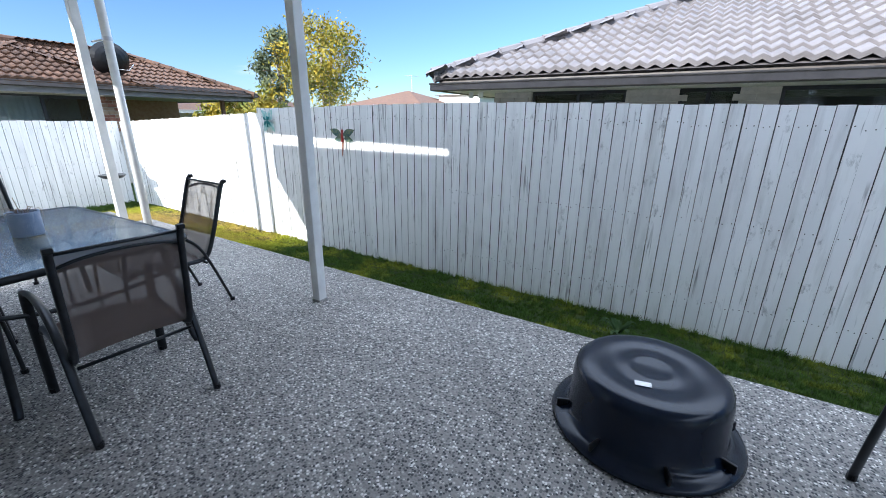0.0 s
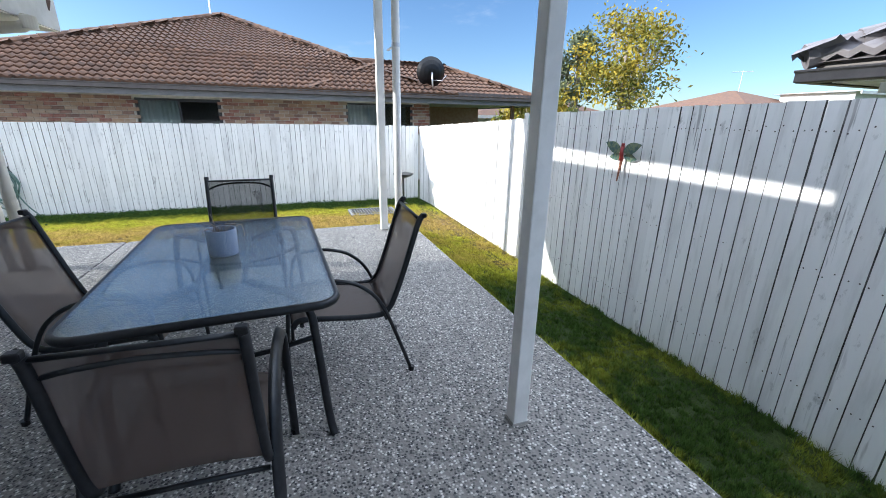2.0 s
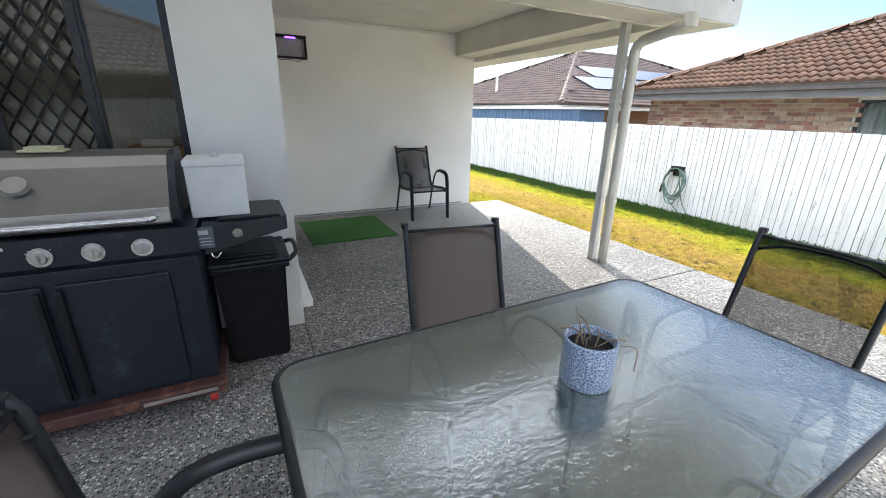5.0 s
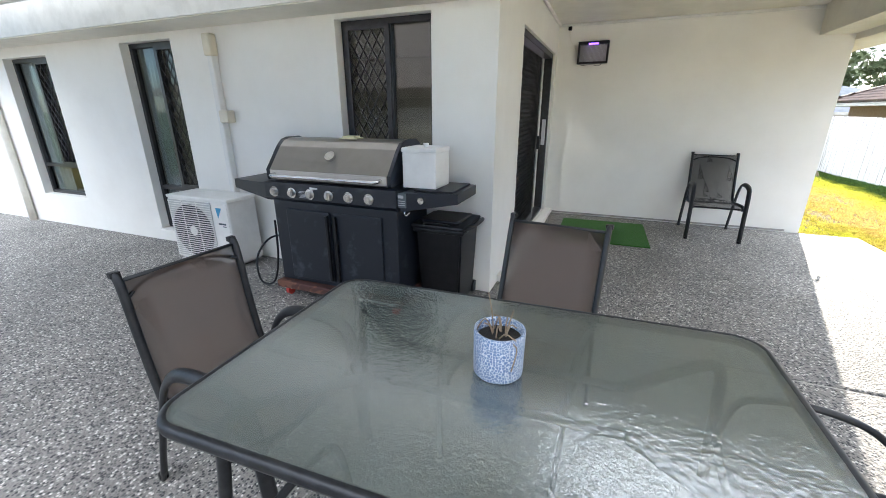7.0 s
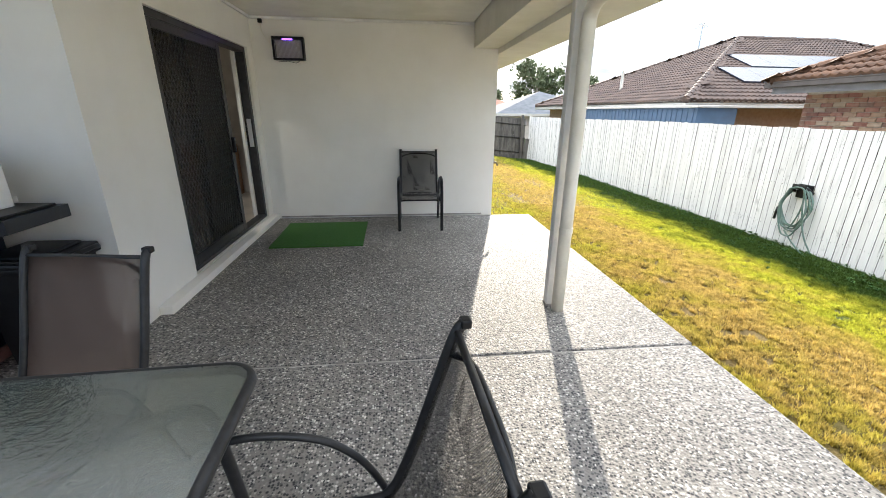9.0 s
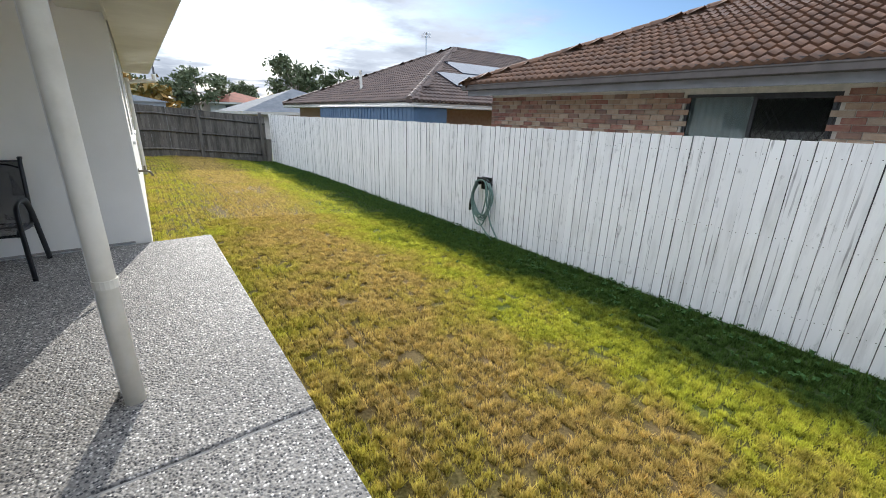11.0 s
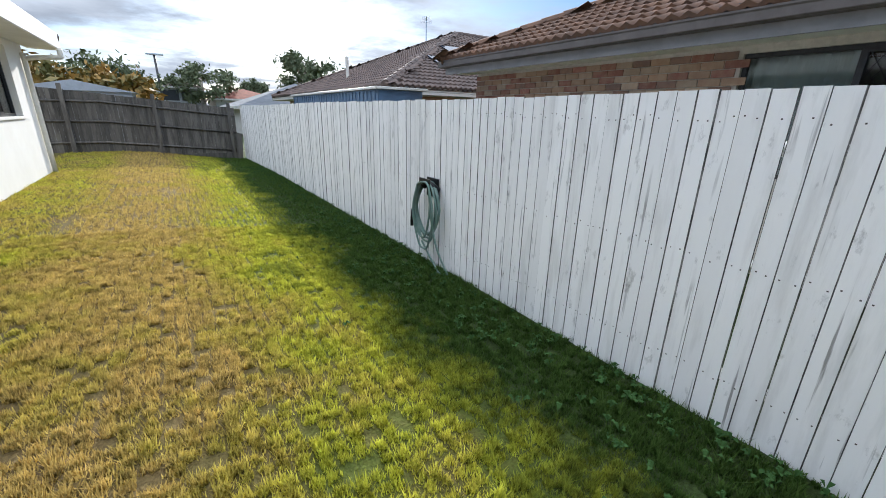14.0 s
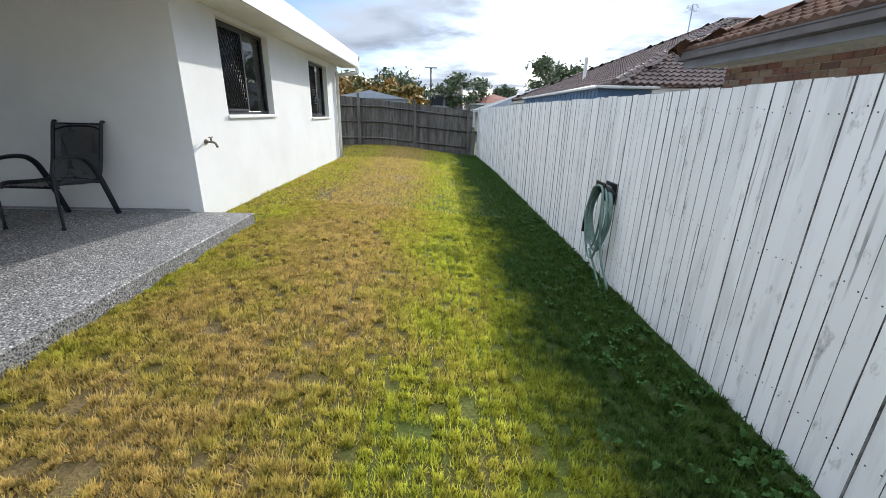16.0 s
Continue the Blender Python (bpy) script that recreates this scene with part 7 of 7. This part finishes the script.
# ---- grass ----
# worn patches: middle and half sizes
BARE = [(-6.35, -5.3, 0.16, 0.8), (-6.55, -1.6, 0.14, 0.09), (-6.55, -0.78, 0.09, 0.06), (-7.2, -4.1, 0.12, 0.25), (-9.2, 0.7, 0.1, 0.12), (-7.05, -0.87, 0.06, 0.05), (-7.4, -7.5, 0.2, 0.6)]

def grass(name, areas, seedling, label):
    """Short blades over the lawn, denser and taller along the fences."""
    rnd = np.random.RandomState(seedling)
    pts, tall = [], []
    for x0, x1, y0, y1, n, h in areas:
        p = np.stack([rnd.uniform(x0, x1, n), rnd.uniform(y0, y1, n)], axis=1)
        pts.append(p)
        tall.append(np.full(n, h))
    p, hh = np.concatenate(pts), np.concatenate(tall)
    n = len(p)
    # tufts: each blade leans to a tuft centre; some tufts are tall, some places nearly bare
    cell = 0.075
    ij = np.floor(p / cell)
    hsh = np.mod(np.sin(ij[:, 0] * 12.9898 + ij[:, 1] * 78.233) * 43758.5453, 1.0)
    hs2 = np.mod(np.sin(ij[:, 0] * 39.425 + ij[:, 1] * 11.135) * 24634.6345, 1.0)
    c = ij * cell + cell * 0.5 + (np.stack([hsh, hs2], axis=1) - 0.5) * cell * 1.2
    p = p + (c - p) * rnd.uniform(0.0, 0.7, (n, 1))
    wave = np.sin(p[:, 0] * 5.1 + np.sin(p[:, 1] * 3.7) * 1.3) * np.sin(p[:, 1] * 4.3 + np.sin(p[:, 0] * 2.9) * 1.7)
    keep = (hsh > 0.05) & (rnd.rand(n) < 0.80 + 0.35 * wave)
    for bx, by, br, bl in BARE:
        ang = np.arctan2(p[:, 1] - by, p[:, 0] - bx)
        edge = 1 + 0.35 * np.sin(3 * ang + bx) + 0.2 * np.sin(7 * ang + by)
        d2 = ((p[:, 0] - bx) / br) ** 2 + ((p[:, 1] - by) / bl) ** 2
        keep &= rnd.rand(n) < np.clip(0.22 + (d2 / edge ** 2) ** 2, 0, 1)
    p, hh, hsh, hs2 = p[keep], hh[keep] * (0.5 + 0.8 * hs2[keep] ** 1.5), hsh[keep], hs2[keep]
    n = len(p)
    west = np.clip((-6.0 - p[:, 0]) / 3.8, 0, 1)
    west = west * west * (3 - 2 * west)
    north = np.clip((p[:, 1] - 3.1) / 1.2, 0, 1)
    north = north * north * (3 - 2 * north)
    far = np.clip((-9.0 - p[:, 1]) / 7, 0, 1)
    far = far * far * (3 - 2 * far)
    z = -0.10 - 0.24 * np.maximum(west, north * 0.85) - 0.10 * far * west - 0.035
    a = rnd.uniform(0, 2 * np.pi, n)
    lean = rnd.uniform(0.2, 1.4, n)
    h = hh * rnd.uniform(0.4, 0.9, n)
    d = np.stack([np.cos(a), np.sin(a)], axis=1)
    s = np.stack([-np.sin(a), np.cos(a)], axis=1) * (0.0026 + 0.0026 * rnd.rand(n, 1))
    base = np.column_stack([p, z])
    l = np.column_stack([p - s, z])
    r = np.column_stack([p + s, z])
    t = np.column_stack([p + d * (lean * h)[:, None], z + 0.015 + h])
    v = np.stack([l, r, t], axis=1).reshape(-1, 3)
    me = bpy.data.meshes.new(name)
    me.vertices.add(len(v))
    me.vertices.foreach_set("co", v.ravel())
    me.loops.add(len(v))
    me.loops.foreach_set("vertex_index", np.arange(len(v)))
    me.polygons.add(n)
    me.polygons.foreach_set("loop_start", np.arange(0, 3 * n, 3))
    me.update()
    me.validate()
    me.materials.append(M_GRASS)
    return tagged(new(name, me), label, "grass", kind="stuff")


grass("lawn_grass", [(-9.62, -6.04, -5.0, 2.6, 950000, 0.036), (-9.62, -5.48, -11.0, -3.78, 170000, 0.045), (-9.62, -5.0, -15.3, -10.8, 50000, 0.05), (-9.62, -6.04, 2.5, 4.42, 60000, 0.035), (-6.04, 2.6, 3.27, 4.42, 200000, 0.04),
                     (-9.62, -9.1, -15.0, 4.4, 40000, 0.075), (-6.04, 2.6, 4.2, 4.43, 14000, 0.07), (-6.06, -6.02, -3.7, 3.2, 5000, 0.05), (-5.56, -5.46, -10.7, -3.8, 5000, 0.05)], 41, "short lawn grass, green by the fence and straw-dry in the open")

# broad-leaved weeds in the shade of the back fence
rnd = np.random.RandomState(44)
wv, wf = [], []
for i in range(800):
    x, y = -9.6 + abs(rnd.normal()) * 0.35, rnd.uniform(-12, 2.5)
    for k in range(rnd.randint(3, 7)):
        a, l = rnd.uniform(0, 6.28), rnd.uniform(0.018, 0.045)
        z = ground_z(x, y) + 0.005
        q = [(0, 0, 0), (0.5 * l, 0.28 * l, 0.03), (l, 0, 0.025), (0.5 * l, -0.28 * l, 0.03)]
        b = len(wv)
        wv += [(x + u * math.cos(a) - w * math.sin(a), y + u * math.sin(a) + w * math.cos(a), z + t) for u, w, t in q]
        wf.append((b, b + 1, b + 2, b + 3))
tagged(raw("weeds", wv, wf, shader("weed_leaf", (0.035, 0.075, 0.02), 0.9, second=(0.05, 0.1, 0.028), scale=8, spec=0.08)), "low broad-leaved weeds along the fence foot", "weeds", kind="stuff")
